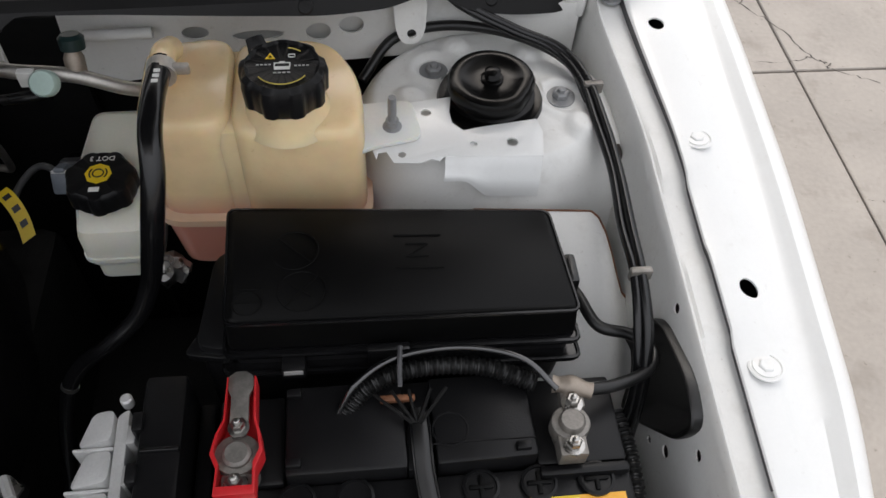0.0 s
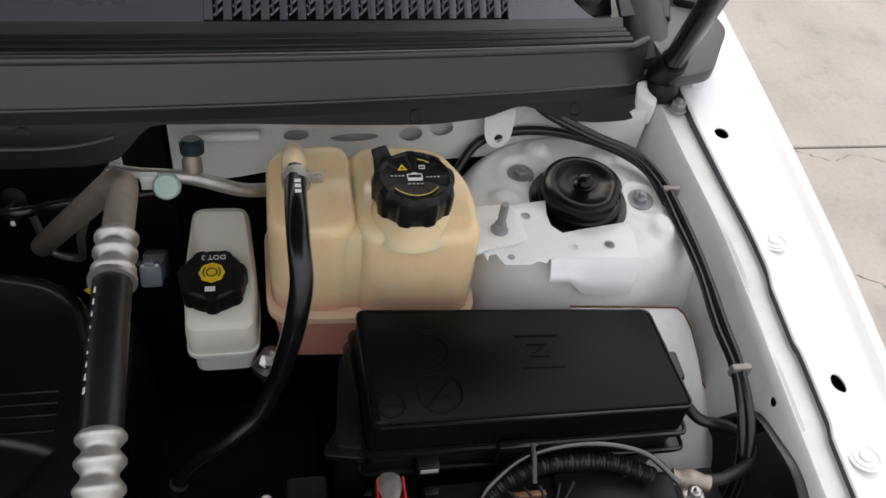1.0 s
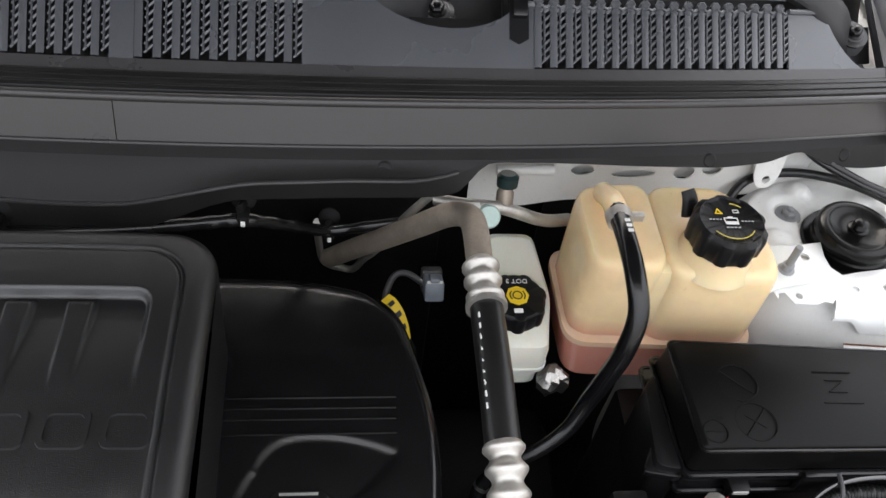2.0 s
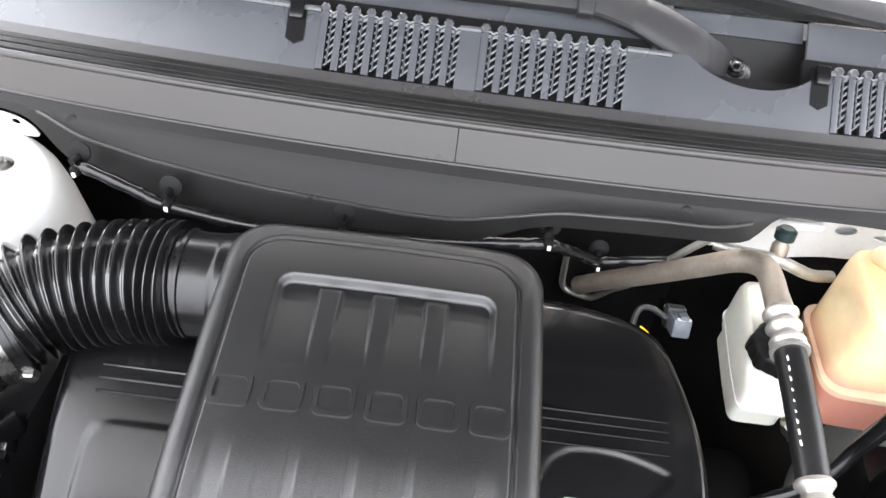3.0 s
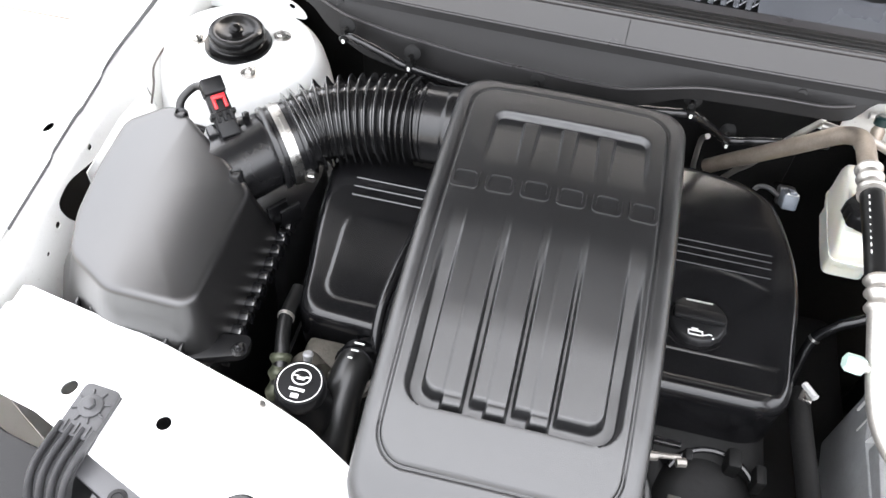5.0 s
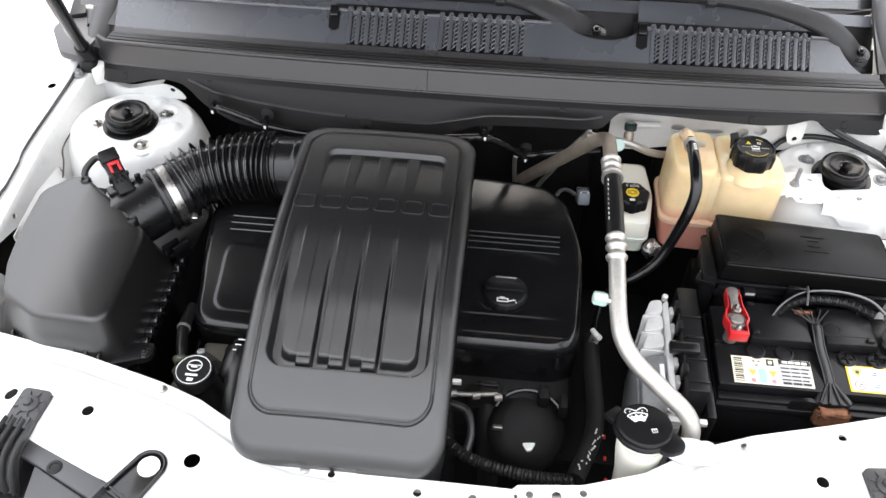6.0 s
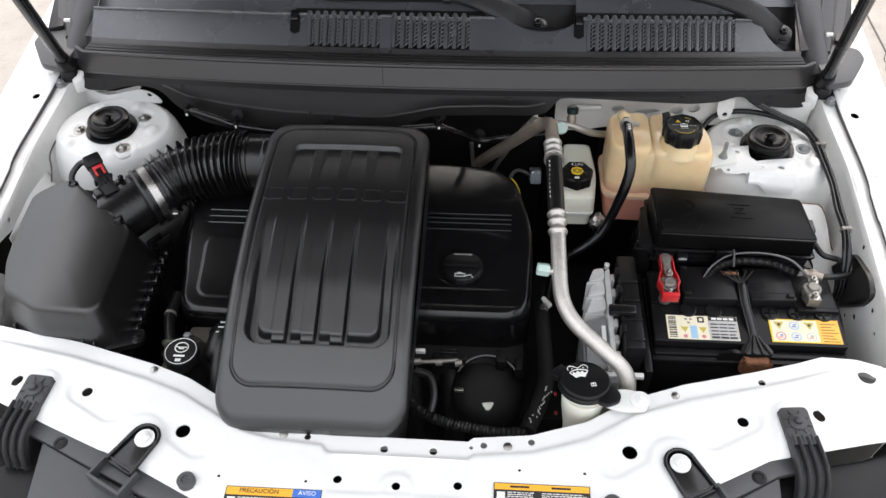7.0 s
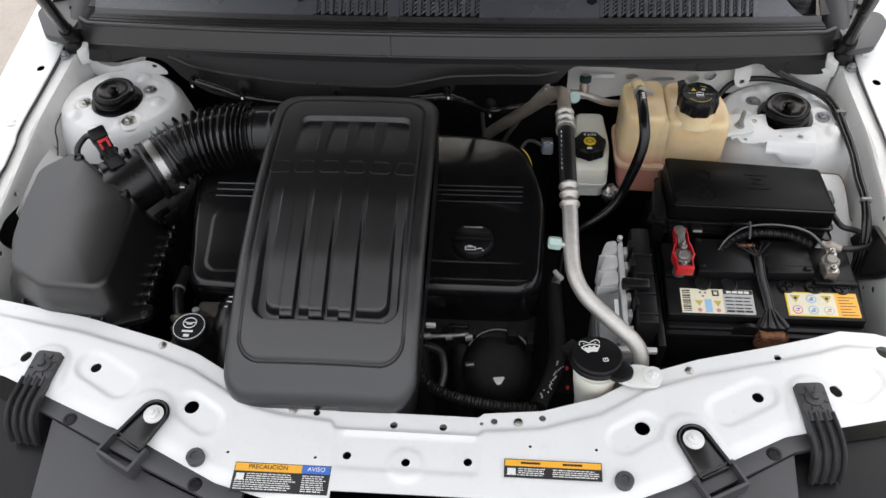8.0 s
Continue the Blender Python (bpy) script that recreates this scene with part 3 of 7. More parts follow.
def sticker(x0, x1, y0, y1, kind):
    z = tie_top((x0 + x1) / 2, y0) + 0.002
    lab = thing("warning_label", "orange and black printed warning label on the white cross panel", "label", (x0, y0, z), "warning labels")
    flat = lambda a, b, c, d, h: box(a, b, c, d, z, z + h, 0)
    part("backing", flat(x0, x1, y0, y1, 0.0004), INK, lab)
    top = y1 - (y1 - y0) * (0.3 if kind == "left" else 0.38)
    if kind == "left":
        split = x0 + (x1 - x0) * 0.70
        part("orange_band", flat(x0 + 0.001, split, top, y1 - 0.001, 0.0006), ORANGE, lab)
        part("blue_band", flat(split, x1 - 0.001, top, y1 - 0.001, 0.0006), BLUE, lab)
        part("heading", words("PRECAUCIÓN", 0.0080, Matrix.Translation(((x0 + split) / 2, (top + y1) / 2, z + 0.0009))), INK, lab)
        part("heading", words("AVISO", 0.0080, Matrix.Translation(((x1 + split) / 2, (top + y1) / 2, z + 0.0009))), PAPER, lab)
    else:
        split = x0 + (x1 - x0) * 0.48
        part("orange_band", flat(x0 + 0.001, x1 - 0.001, top, y1 - 0.001, 0.0006), ORANGE, lab)
        for c in (0.25, 0.68):
            part("heading_bar", flat(x0 + (x1 - x0) * (c - 0.08), x0 + (x1 - x0) * (c + 0.12), top + 0.003, y1 - 0.0035, 0.0009), INK, lab)
    rnd = random.Random(3)
    rows = 8 if kind == "left" else 4
    h = (top - y0 - 0.004) / rows
    for k in range(rows):
        for a, b in ((x0 + 0.003, split - 0.002), (split + 0.002, x1 - 0.003)):
            if k >= rows - 3 and a < split - 0.01:
                a += 0.014
            stop, line = a + (b - a) * rnd.uniform(0.8, 1.0), []
            while a < stop:
                w = rnd.uniform(0.0022, 0.0075)
                line.append(flat(a, min(a + w, stop), y0 + 0.003 + k * h, y0 + 0.003 + k * h + h * rnd.uniform(0.34, 0.44), 0.0007))
                a += w + 0.0010
            part("text_bar", join(*line), PAPER, lab)
    part("pictogram", flat(x0 + 0.004, x0 + 0.014, top - 0.011, top - 0.003, 0.0007), PAPER, lab)


def grille_cover():
    cover = thing("bumper_cover", "dark grey plastic grille cover in front of the cross panel", "grille cover", (0, -0.75, 0.9))
    for side in (1, -1):
        x0, x1 = (0.240, 0.470)
        f = lambda x: lerp(FRONT, side * x)
        flange = [(side * x, f(x) - dy) for x, dy in ((0.20, -0.006), (0.33, -0.006), (0.47, -0.006), (0.525, -0.004), (0.530, 0.020), (0.478, 0.022), (0.33, 0.028), (0.20, 0.028))]
        part("flange", prism(flange, 0.924, 0.9345, 0.0015), GREY, cover)
        panel = [(side * x, y) for x, y in ((0.478, f(0.478) - 0.023), (0.33, f(0.33) - 0.029), (0.18, f(0.18) - 0.029), (0.0, -0.778), (0.0, -1.0), (0.46, -0.95))]
        part("panel", prism(panel, lambda x, y: 0.90 + 0.15 * (y + 0.7), lambda x, y: 0.929 + 0.15 * (y + 0.65), 0.002), GREY, cover)
        for x in (0.452, 0.262):
            y = f(x) - 0.014
            part("push_pin", lathe([(0.0095, 0.9345), (0.009, 0.9355), (0.0055, 0.9360), (0.005, 0.9350), (0.0015, 0.9350)], (side * x, y, 0), n=20), BLACK, cover)
    part("slot", box(-0.090, 0.098, -0.80, -0.713, 0.915, 0.925, 0.001), BLACK, cover)
    for side in (1, -1):
        lamp = thing("headlight", "black headlight housing with clear lens edge beside the grille", "headlight", (side * 0.56, -0.66, 0.86), "headlights")
        house = [(side * x, y) for x, y in ((0.478, -0.615), (0.52, -0.600), (0.60, -0.585), (0.70, -0.55), (0.74, -0.62), (0.60, -0.80), (0.47, -0.86))]
        part("housing", prism(house, 0.74, lambda x, y: 0.905 + 0.25 * (y + 0.6), 0.006), BLACK, lamp)
        rim = [(side * 0.49, -0.84, 0.855), (side * 0.56, -0.735, 0.886), (side * 0.66, -0.65, 0.905), (side * 0.73, -0.57, 0.915)]
        part("lens_rim", tube(rim, 0.006, 8), GREY, lamp)
        part("bulb_holder", lathe([(0.012, 0), (0.012, 0.02), (0.008, 0.024)], (side * 0.575, -0.70, 0.885), (0, -0.3, 1), 16), GREY, lamp)
        part("lens", grid(8, 4, lambda u, v: (side * (0.52 + 0.2 * u), -0.80 + 0.2 * u - 0.05 * v, 0.876 + 0.03 * u - 0.03 * v * v), 0.003), MILK, lamp, "clear lens")


def hood_bumper(side):
    """The ribbed black finger that is screwed on the cross panel and hooks over its front edge."""
    b = thing("ribbed_bracket", "ribbed black plastic bracket screwed on the white cross panel", "bracket", (side * 0.515, -0.545, 0.945), "ribbed brackets")
    turn = Matrix.Translation((side * 0.512, -0.568, 0.9415)) @ Matrix.Rotation(radians(side * 5), 4, "Z")
    side_profile = [(0.030, 0.0), (-0.045, 0.0), (-0.062, -0.006), (-0.075, -0.022), (-0.082, -0.046), (-0.077, -0.046), (-0.068, -0.026), (-0.056, -0.010), (-0.045, -0.004), (0.030, -0.001)]

    bm = loft([[(x, y, z + 0.0015) for y, z in side_profile] for x in (-0.019, 0.019)])
    bmesh.ops.recalc_face_normals(bm, faces=bm.faces)
    bm.transform(turn)
    part("plate", bm, BRACKET, b)
    rib_path = [(y, z) for y, z in side_profile[:5]]
    for k in range(4):
        x = -0.0175 + k * 0.01167
        pts = [(x, -0.012, 0.006)] + [(x, y, z + 0.0068) for y, z in rib_path[1:]]
        bm = tube(pts, 0.0024, 8, 5, flat=2.4)
        bm.transform(turn)
        part("rib", bm, BRACKET, b)
    bm = join(prism(rounded([(-0.019, -0.022), (0.019, -0.022), (0.019, 0.033), (-0.019, 0.033)], 0.008, 5), 0.001, 0.0075, 0.0015))
    bm.transform(turn)
    part("screw_pad", bm, BRACKET, b)
    for a in range(8):
        bm = box(-0.0009, 0.0009, 0.011, 0.0185, 0.0075, 0.0095, 0.0004, 1, turn @ Matrix.Translation((0, 0.010, 0)) @ Matrix.Rotation(radians(45 * a + 22), 4, "Z"))
        part("pad_rib", bm, BRACKET, b)
    for x in (-0.012, 0.0, 0.012):
        part("pad_rib", box(x - 0.0009, x + 0.0009, -0.020, -0.008, 0.004, 0.0090, 0.0004, 1, turn), BRACKET, b)
    at = turn @ Vector((0, 0.010, 0.008))
    part("screw", join(lathe([(0.012, 0), (0.012, 0.002), (0.009, 0.0035)], at, n=20), lathe([(0.006, 0.003), (0.006, 0.008), (0.004, 0.009)], at, n=6)), BRACKET, b, "black hex screw")


def hood_catch(side):
    """The bolted loop that holds the grille cover, with its box in front."""
    c = thing("grille_catch", "black plastic catch bolted on the white cross panel", "catch", (side * 0.345, -0.625, 0.945), "grille catches")
    a = radians(side * 27)
    turn = Matrix.Translation((side * 0.345 + 0.008, -0.6235, 0.9420)) @ Matrix.Rotation(a, 4, "Z") @ Matrix.Scale(0.9, 4)
    tongue = [(0.021 * math.cos(t), 0.021 * math.sin(t)) for t in (math.pi * k / 10 for k in range(11))] + [(-0.024, -0.050), (0.024, -0.050)]
    bm = prism(tongue, 0.0, 0.004, 0.001)
    bm.transform(turn)
    part("tongue", bm, SMOOTH_BLACK, c)
    rim = [(x, y, 0.006) for x, y in [(0.024, -0.052)] + [(0.021 * math.cos(t), 0.021 * math.sin(t)) for t in (math.pi * k / 10 for k in range(11))] + [(-0.024, -0.052)]]
    bm = tube(rim, 0.0028, 8, 2)
    bm.transform(turn)
    part("rim", bm, BLACK_GLOSS, c)
    part("bolt", hexbolt(turn @ Vector((0, 0, 0.004)), 0.0085, 0.005, (0, 0, 1), 1.55), WHITE_DUSTY, c, "white painted bolt with washer")
    bm = cut(box(-0.032, 0.032, -0.085, -0.045, -0.045, 0.006, 0.002), box(-0.027, 0.027, -0.080, -0.0475, -0.03, 0.02, 0))
    bm.transform(turn)
    part("box", bm, GREY, c)
    bm = box(-0.022, 0.022, -0.0535, -0.0490, -0.03, 0.004, 0.001)
    bm.transform(turn)
    part("tab", bm, BLACK_GLOSS, c)
    bm = lathe([(0.003, 0), (0.0025, 0.001)], (0.002, -0.0536, -0.012), (0, -1, 0), 10)
    bm.transform(turn)
    part("pin", bm, STEEL, c)


# ---- cowl, windscreen, wipers ----
def bow(x):
    """How far the cowl falls back and down away from the middle."""
    return 0.25 * x * x + 0.014 * smooth(0.635, 0.668, abs(x)), -0.14 * x * x


PROFILE = {"glass": (0.128, 1.161), "step": (0.090, 1.131), "top": (0.068, 1.149), "foot": (0.023, 1.114), "gutter": (0.012, 1.106), "lip": (-0.020, 1.110), "edge": (-0.034, 1.077), "ledge": (-0.043, 1.071), "hem": (-0.068, 1.028)}


def cowl_at(x, a, b, t, lift=0.0):
    (y0, z0), (y1, z1) = PROFILE[a], PROFILE[b]
    dy, dz = bow(x)
    n = Vector((0, -(z1 - z0), y1 - y0)).normalized()
    n = n if n.z > 0 else -n
    return Vector((x, y0 + (y1 - y0) * t + dy, z0 + (z1 - z0) * t + dz)) + n * lift


def band(x0, x1, a, b, nx=60, nv=3, lift=0.0, close=0.003, t0=0.0, t1=1.0):
    return grid(nx, nv, lambda u, v: cowl_at(x0 + (x1 - x0) * u, a, b, t0 + (t1 - t0) * v, lift), close)


HEM = [(-0.68, 0.42), (-0.60, 0.42), (-0.545, 0.16), (-0.51, 0.13), (-0.48, 0.25), (-0.453, 0.76), (-0.40, 1.25), (-0.333, 1.45), (-0.235, 1.25), (-0.173, 0.95), (-0.095, 0.72), (-0.042, 0.47), (0.0, 0.30), (0.09, 0.25), (0.173, 0.25), (0.197, 0.15), (0.215, 0.04), (0.28, 0.08), (0.361, 0.18), (0.436, 0.26), (0.49, 0.20), (0.512, 0.03), (0.528, 0.03), (0.556, 0.34), (0.60, 0.46), (0.68, 0.48)]


FOLD = [(-0.50, -0.10), (-0.48, 0.0), (-0.416, 0.28), (-0.36, 0.42), (-0.296, 0.52), (-0.248, 0.58), (-0.176, 0.62), (-0.124, 0.66), (-0.072, 0.64), (-0.04, 0.50), (0.016, 0.26), (0.10, 0.20), (0.17, 0.22), (0.21, 0.10)]


def cowl():
    c = thing("cowl", "weathered dark grey plastic cowl with air inlet grilles under the windscreen", "cowl", (0, 0.0, 1.05))
    GRILLES = ((-0.216, -0.090), (-0.071, 0.060), (0.254, 0.513))
    # the sloping upper panel, left open at the grilles and cut back round the wiper pivots
    well = lambda cx, cy, rx, ry: loft([[(cx + rx * math.cos(t), cy + ry * math.sin(t), z) for t in (2 * math.pi * k / 40 for k in range(40))] for z in (0.95, 1.3)])
    spans = [-0.638] + [v for g in GRILLES for v in g] + [0.638]
    for a, b in zip(spans[::2], spans[1::2]):
        panel = band(a, b, "top", "foot", max(4, int((b - a) * 60)), 6)
        if a > 0:
            panel = cut(panel, well(0.172, 0.104, 0.078, 0.047) if a < 0.2 else well(0.612, 0.172, 0.062, 0.058))
        part("upper_panel", panel, SLATE, c)
    # black sheets put in for the shade under the wiper pivots
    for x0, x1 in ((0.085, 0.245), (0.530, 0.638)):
        part("pivot_shade", band(x0, x1, "top", "foot", 12, 2, -0.026, 0.003, 0.12, 0.8), BLACK, c, "black sheet for the shade under the wiper pivot")
    for x0, x1 in ((-0.64, 0.105), (0.238, 0.555)):
        part("rear_strip", join(band(x0, x1, "glass", "step", 40, 3), band(x0, x1, "step", "top", 40, 3, -0.004)), SLATE, c)
    for x0, x1 in ((0.105, 0.238), (0.555, 0.640)):
        part("rear_strip", band(x0, x1, "glass", "step", 12, 3, -0.012, 0.003, -0.05, 0.35), SLATE, c)
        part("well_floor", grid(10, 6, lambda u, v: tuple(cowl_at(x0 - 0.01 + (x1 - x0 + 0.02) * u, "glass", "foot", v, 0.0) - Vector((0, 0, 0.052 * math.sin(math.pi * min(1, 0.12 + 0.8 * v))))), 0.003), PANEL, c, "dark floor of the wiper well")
    for x0, x1 in ((-0.636, -0.216), (-0.090, -0.071), (0.060, 0.100), (0.246, 0.254), (0.513, 0.556)):
        part("top_ridge", tube([cowl_at(x0 + (x1 - x0) * k / 12, "top", "foot", 0.03, 0.0006) for k in range(13)], 0.0028, 8, 1), SLATE, c)
    for a, b in GRILLES:
        # a black sheet stands in for the shade behind the slats
        part("grille_shade", band(a - 0.025, b + 0.025, "top", "foot", 12, 2, -0.014, 0.003, -0.25, 1.15), BLACK, c, "black sheet for the shade behind the grille")
        n = 18 if b - a > 0.2 else 9
        w = (b - a) / n
        for k in range(n):
            x = a + w * (k + 0.25)
            part("slat", grid(2, 8, lambda u, v: cowl_at(x - 0.0032 + 0.0064 * u, "top", "foot", 0.02 + 0.96 * v, 0.0018 - 0.002 * abs(u - 0.5)), 0.007), SLATE, c)
            bm = tube([cowl_at(x + 0.0062, "top", "foot", 0.03 + 0.84 * v / 6, -0.0012) for v in range(7)], 0.0010, 6, 1)
            part("slot_bar", bm, SLATE, c)
            for j in range(7):
                t = 0.05 + 0.122 * j
                p, q = cowl_at(x + 0.0040, "top", "foot", t + 0.115, -0.003), cowl_at(x + w - 0.0026, "top", "foot", t, -0.0010)
                part("fin", tube([p, q], 0.0013, 5, 1, False), SLATE, c)
            part("tooth", lathe([(0.0046, -0.002), (0.0046, 0.0028), (0.0030, 0.0045), (0.001, 0.0046)], cowl_at(x, "top", "foot", -0.01, 0.0), (0, -0.6, 0.8), 6), SLATE, c)
            mid, nxt = cowl_at(x + w / 2, "top", "foot", 0.06, 0.0), cowl_at(x + w, "top", "foot", -0.01, 0.0)
            part("tooth_link", tube([cowl_at(x, "top", "foot", -0.01, 0.0), mid, nxt], 0.0014, 5, 1, False), SLATE, c)
    # rubber seal: four soft ribs in the gutter, then the deep front lip
    part("gutter", band(-0.638, 0.638, "foot", "gutter", 60, 2), COWL, c)
    for t, r in ((0.08, 0.0042), (0.38, 0.0048), (0.68, 0.0042)):
        part("seal_rib", tube([cowl_at(-0.637 + 1.274 * k / 40, "gutter", "lip", t, 0.001) for k in range(41)], r, 8, 1), RUBBER, c, "black rubber rib of the hood seal")
    # bed in the darker colour, for the shade between the ribs
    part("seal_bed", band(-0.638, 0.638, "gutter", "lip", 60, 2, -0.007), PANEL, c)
    part("front_lip", join(band(-0.664, -0.0808, "lip", "edge", 60, 6), band(-0.0800, 0.660, "lip", "edge", 70, 6)), COWL, c)
    # black strip added behind the lip's split to keep the gap dark
    part("seam_backing", band(-0.086, -0.074, "lip", "edge", 2, 4, -0.0045, 0.002), BLACK, c)
    part("lip_fold", join(tube([cowl_at(-0.662 + 1.320 * k / 60, "lip", "edge", 0.0, -0.002) for k in range(61)], 0.004, 10, 1)), COWL, c)
    # ledge in the darker colour, for the shade under the lip
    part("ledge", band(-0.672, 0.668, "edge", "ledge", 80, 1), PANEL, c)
    part("lip_bead", tube([cowl_at(-0.664 + 1.324 * k / 60, "lip", "edge", 1.0, 0.0) for k in range(61)], 0.0018, 8, 1), COWL, c)

    def flare(x):
        return 0.009 * smooth(-0.49, -0.42, x) * smooth(0.21, 0.14, x)

    def low(u, v):
        x = -0.676 + 1.350 * u
        reach = glide(HEM, x) + (0.38 + 0.25 * smooth(0.02, -0.08, x)) * smooth(-0.30, -0.17, x) * smooth(0.215, 0.185, x)
        bend = min(max(0.04, glide(FOLD, x)), reach) if -0.49 < x < 0.20 else 0.5 * reach
        # flares forward down to the fold, then falls straight
        if v <= 0.6:
            return cowl_at(x, "ledge", "hem", bend * v / 0.6, 0.0) - Vector((0, flare(x) * (v / 0.6) ** 2, 0))
        k = (v - 0.6) / 0.4
        return cowl_at(x, "ledge", "hem", bend + (reach - bend) * k, 0.0) - Vector((0, flare(x) * (1 - k), 0))

    part("panel_fold", tube([cowl_at(x, "ledge", "hem", max(0.04, glide(FOLD, x)), 0.0) - Vector((0, flare(x) + 0.0008, 0)) for x in (-0.475 + 0.0125 * k for k in range(54))], 0.0018, 8, 1), COWL, c)
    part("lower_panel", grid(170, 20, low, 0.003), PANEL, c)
    for x, t in ((-0.438, 0.12), (-0.352, 0.52), (-0.080, 0.52), (0.127, 0.14), (0.42, 0.1), (0.575, 0.15), (-0.60, 0.15)):
        part("push_pin", lathe([(0.0065, -0.002), (0.0065, 0.0010), (0.005, 0.0020), (0.0015, 0.0016)], cowl_at(x, "ledge", "hem", t, 0.0), (0, -0.85, 0.5), 20), PANEL, c)
    for x in (-0.238, 0.241):
        pill = rounded([(-0.0085, -0.06), (0.0085, -0.06), (0.0085, 0.56), (0.0, 0.64), (-0.0085, 0.56)], 0.006, 3)
        pts = [(x + u, t) for u, t in pill]
        nozzle = part("washer_nozzle", loft([[cowl_at(u, "top", "foot", t, -0.004) for u, t in pts], [cowl_at(u, "top", "foot", t, 0.0012) for u, t in pts]]), BLACK, c, "black washer jet in its slot")
        part("jet", box(-0.0065, 0.0065, -0.009, 0.009, -0.002, 0.0065, 0.002, 2, Matrix.Translation(cowl_at(x, "top", "foot", 0.10, 0.002)) @ Matrix.Rotation(radians(36), 4, "X")), BLACK_GLOSS, nozzle)
    for side in (1, -1):
        end = thing("cowl_corner", "grey plastic corner piece beside the hood hinge", "trim piece", (side * 0.64, 0.1, 1.0), "cowl corners")
        poly = [(side * x, y) for x, y in ((0.671, 0.048), (0.713, 0.059), (0.751, 0.122), (0.745, 0.150), (0.700, 0.160), (0.662, 0.130))]
        part("shelf", prism(rounded(poly, 0.010, 3), 1.030, lambda x, y: 1.046 + 0.06 * (y - 0.1), 0.004), GREY, end)

        def wing(u, v):
            a = cowl_at(side * 0.638, "foot", "glass", 0.02 + 0.98 * v, -0.002)
            b = Vector((side * (0.712 + 0.050 * v), 0.135 + 0.19 * v, 1.050 + 0.062 * v))
            return a.lerp(b, u) + Vector((0, 0, 0.020 * math.sin(math.pi * min(1, 1.25 * u)) * (0.15 + 0.85 * v) - 0.012 * smooth(0.72, 0.80, u)))

        part("fold", grid(24, 14, wing, 0.003), COWL, end)
        part("fold_ridge", tube([Vector(wing(0.40 + 0.1 * k / 10, k / 10)) + Vector((0, 0, 0.001)) for k in range(11)], 0.003, 8, 2), COWL, end)
        # solid black fill stands in for the shade in this gap
        part("gap_filler", prism([(side * x, y) for x, y in ((0.706, 0.163), (0.732, 0.152), (0.780, 0.33), (0.764, 0.335))], 1.0, 1.056, 0.002), BLACK, end, "black fill standing in for the dark gap")
        hinge = part("hinge_plate", prism([(side * x, y) for x, y in ((0.645, 0.060), (0.662, 0.048), (0.669, 0.064), (0.660, 0.080), (0.648, 0.077))], 0.985, lambda x, y: 1.008 + 0.25 * (y - 0.04), 0.003), WHITE_DUSTY, end, "white hinge plate")
        part("hinge_pin", lathe([(0.0035, 0), (0.0035, 0.009), (0.0025, 0.011)], (side * 0.684, 0.155, 1.072), (side * 1.0, -0.2, 0.15), 14), WHITE_DUSTY, end, "white hinge pin")
        part("foot_bolt", hexbolt((side * 0.687, 0.052, rail(0.052) - 0.002), 0.0075, 0.007, (0, 0, 1), 1.3), CASE, end, "dull grey hinge bolt")
        part("foot_bolt", hexbolt((side * 0.710, 0.078, rail(0.078) + 0.004), 0.0065, 0.005, (0, 0, 1), 1.6), WHITE_DUSTY, end)
    for side in (1, -1):
        rod = thing("hood_strut", "black gas strut that props the open hood", "gas strut", (side * 0.670, 0.062, 1.04), "gas struts")
        d = Vector((side * -0.205, -0.565, 1.0)).normalized()
        o = Vector((side * 0.674, 0.073, 1.03))
        part("cylinder", tube([o, o + d * 0.71], 0.0105, 16, 1, False), BLACK_GLOSS, rod)
        part("end_fitting", join(tube([o - d * 0.014, o - d * 0.004, o + d * 0.03], lambda t: 0.017 - 0.004 * t, 14, 4, False), lathe([(0.010, 0), (0.017, 0.010), (0.015, 0.020), (0.008, 0.026)], o - Vector((0, 0, 0.030)), (0, -0.2, 1), 16)), BLACK, rod)


def screen(x, s):
    """A point of the windscreen, s metres up the glass."""
    dy, dz = bow(x)
    return Vector((x, 0.130 + dy * 1.15 + s * 0.86, 1.160 + dz + s * 0.51))


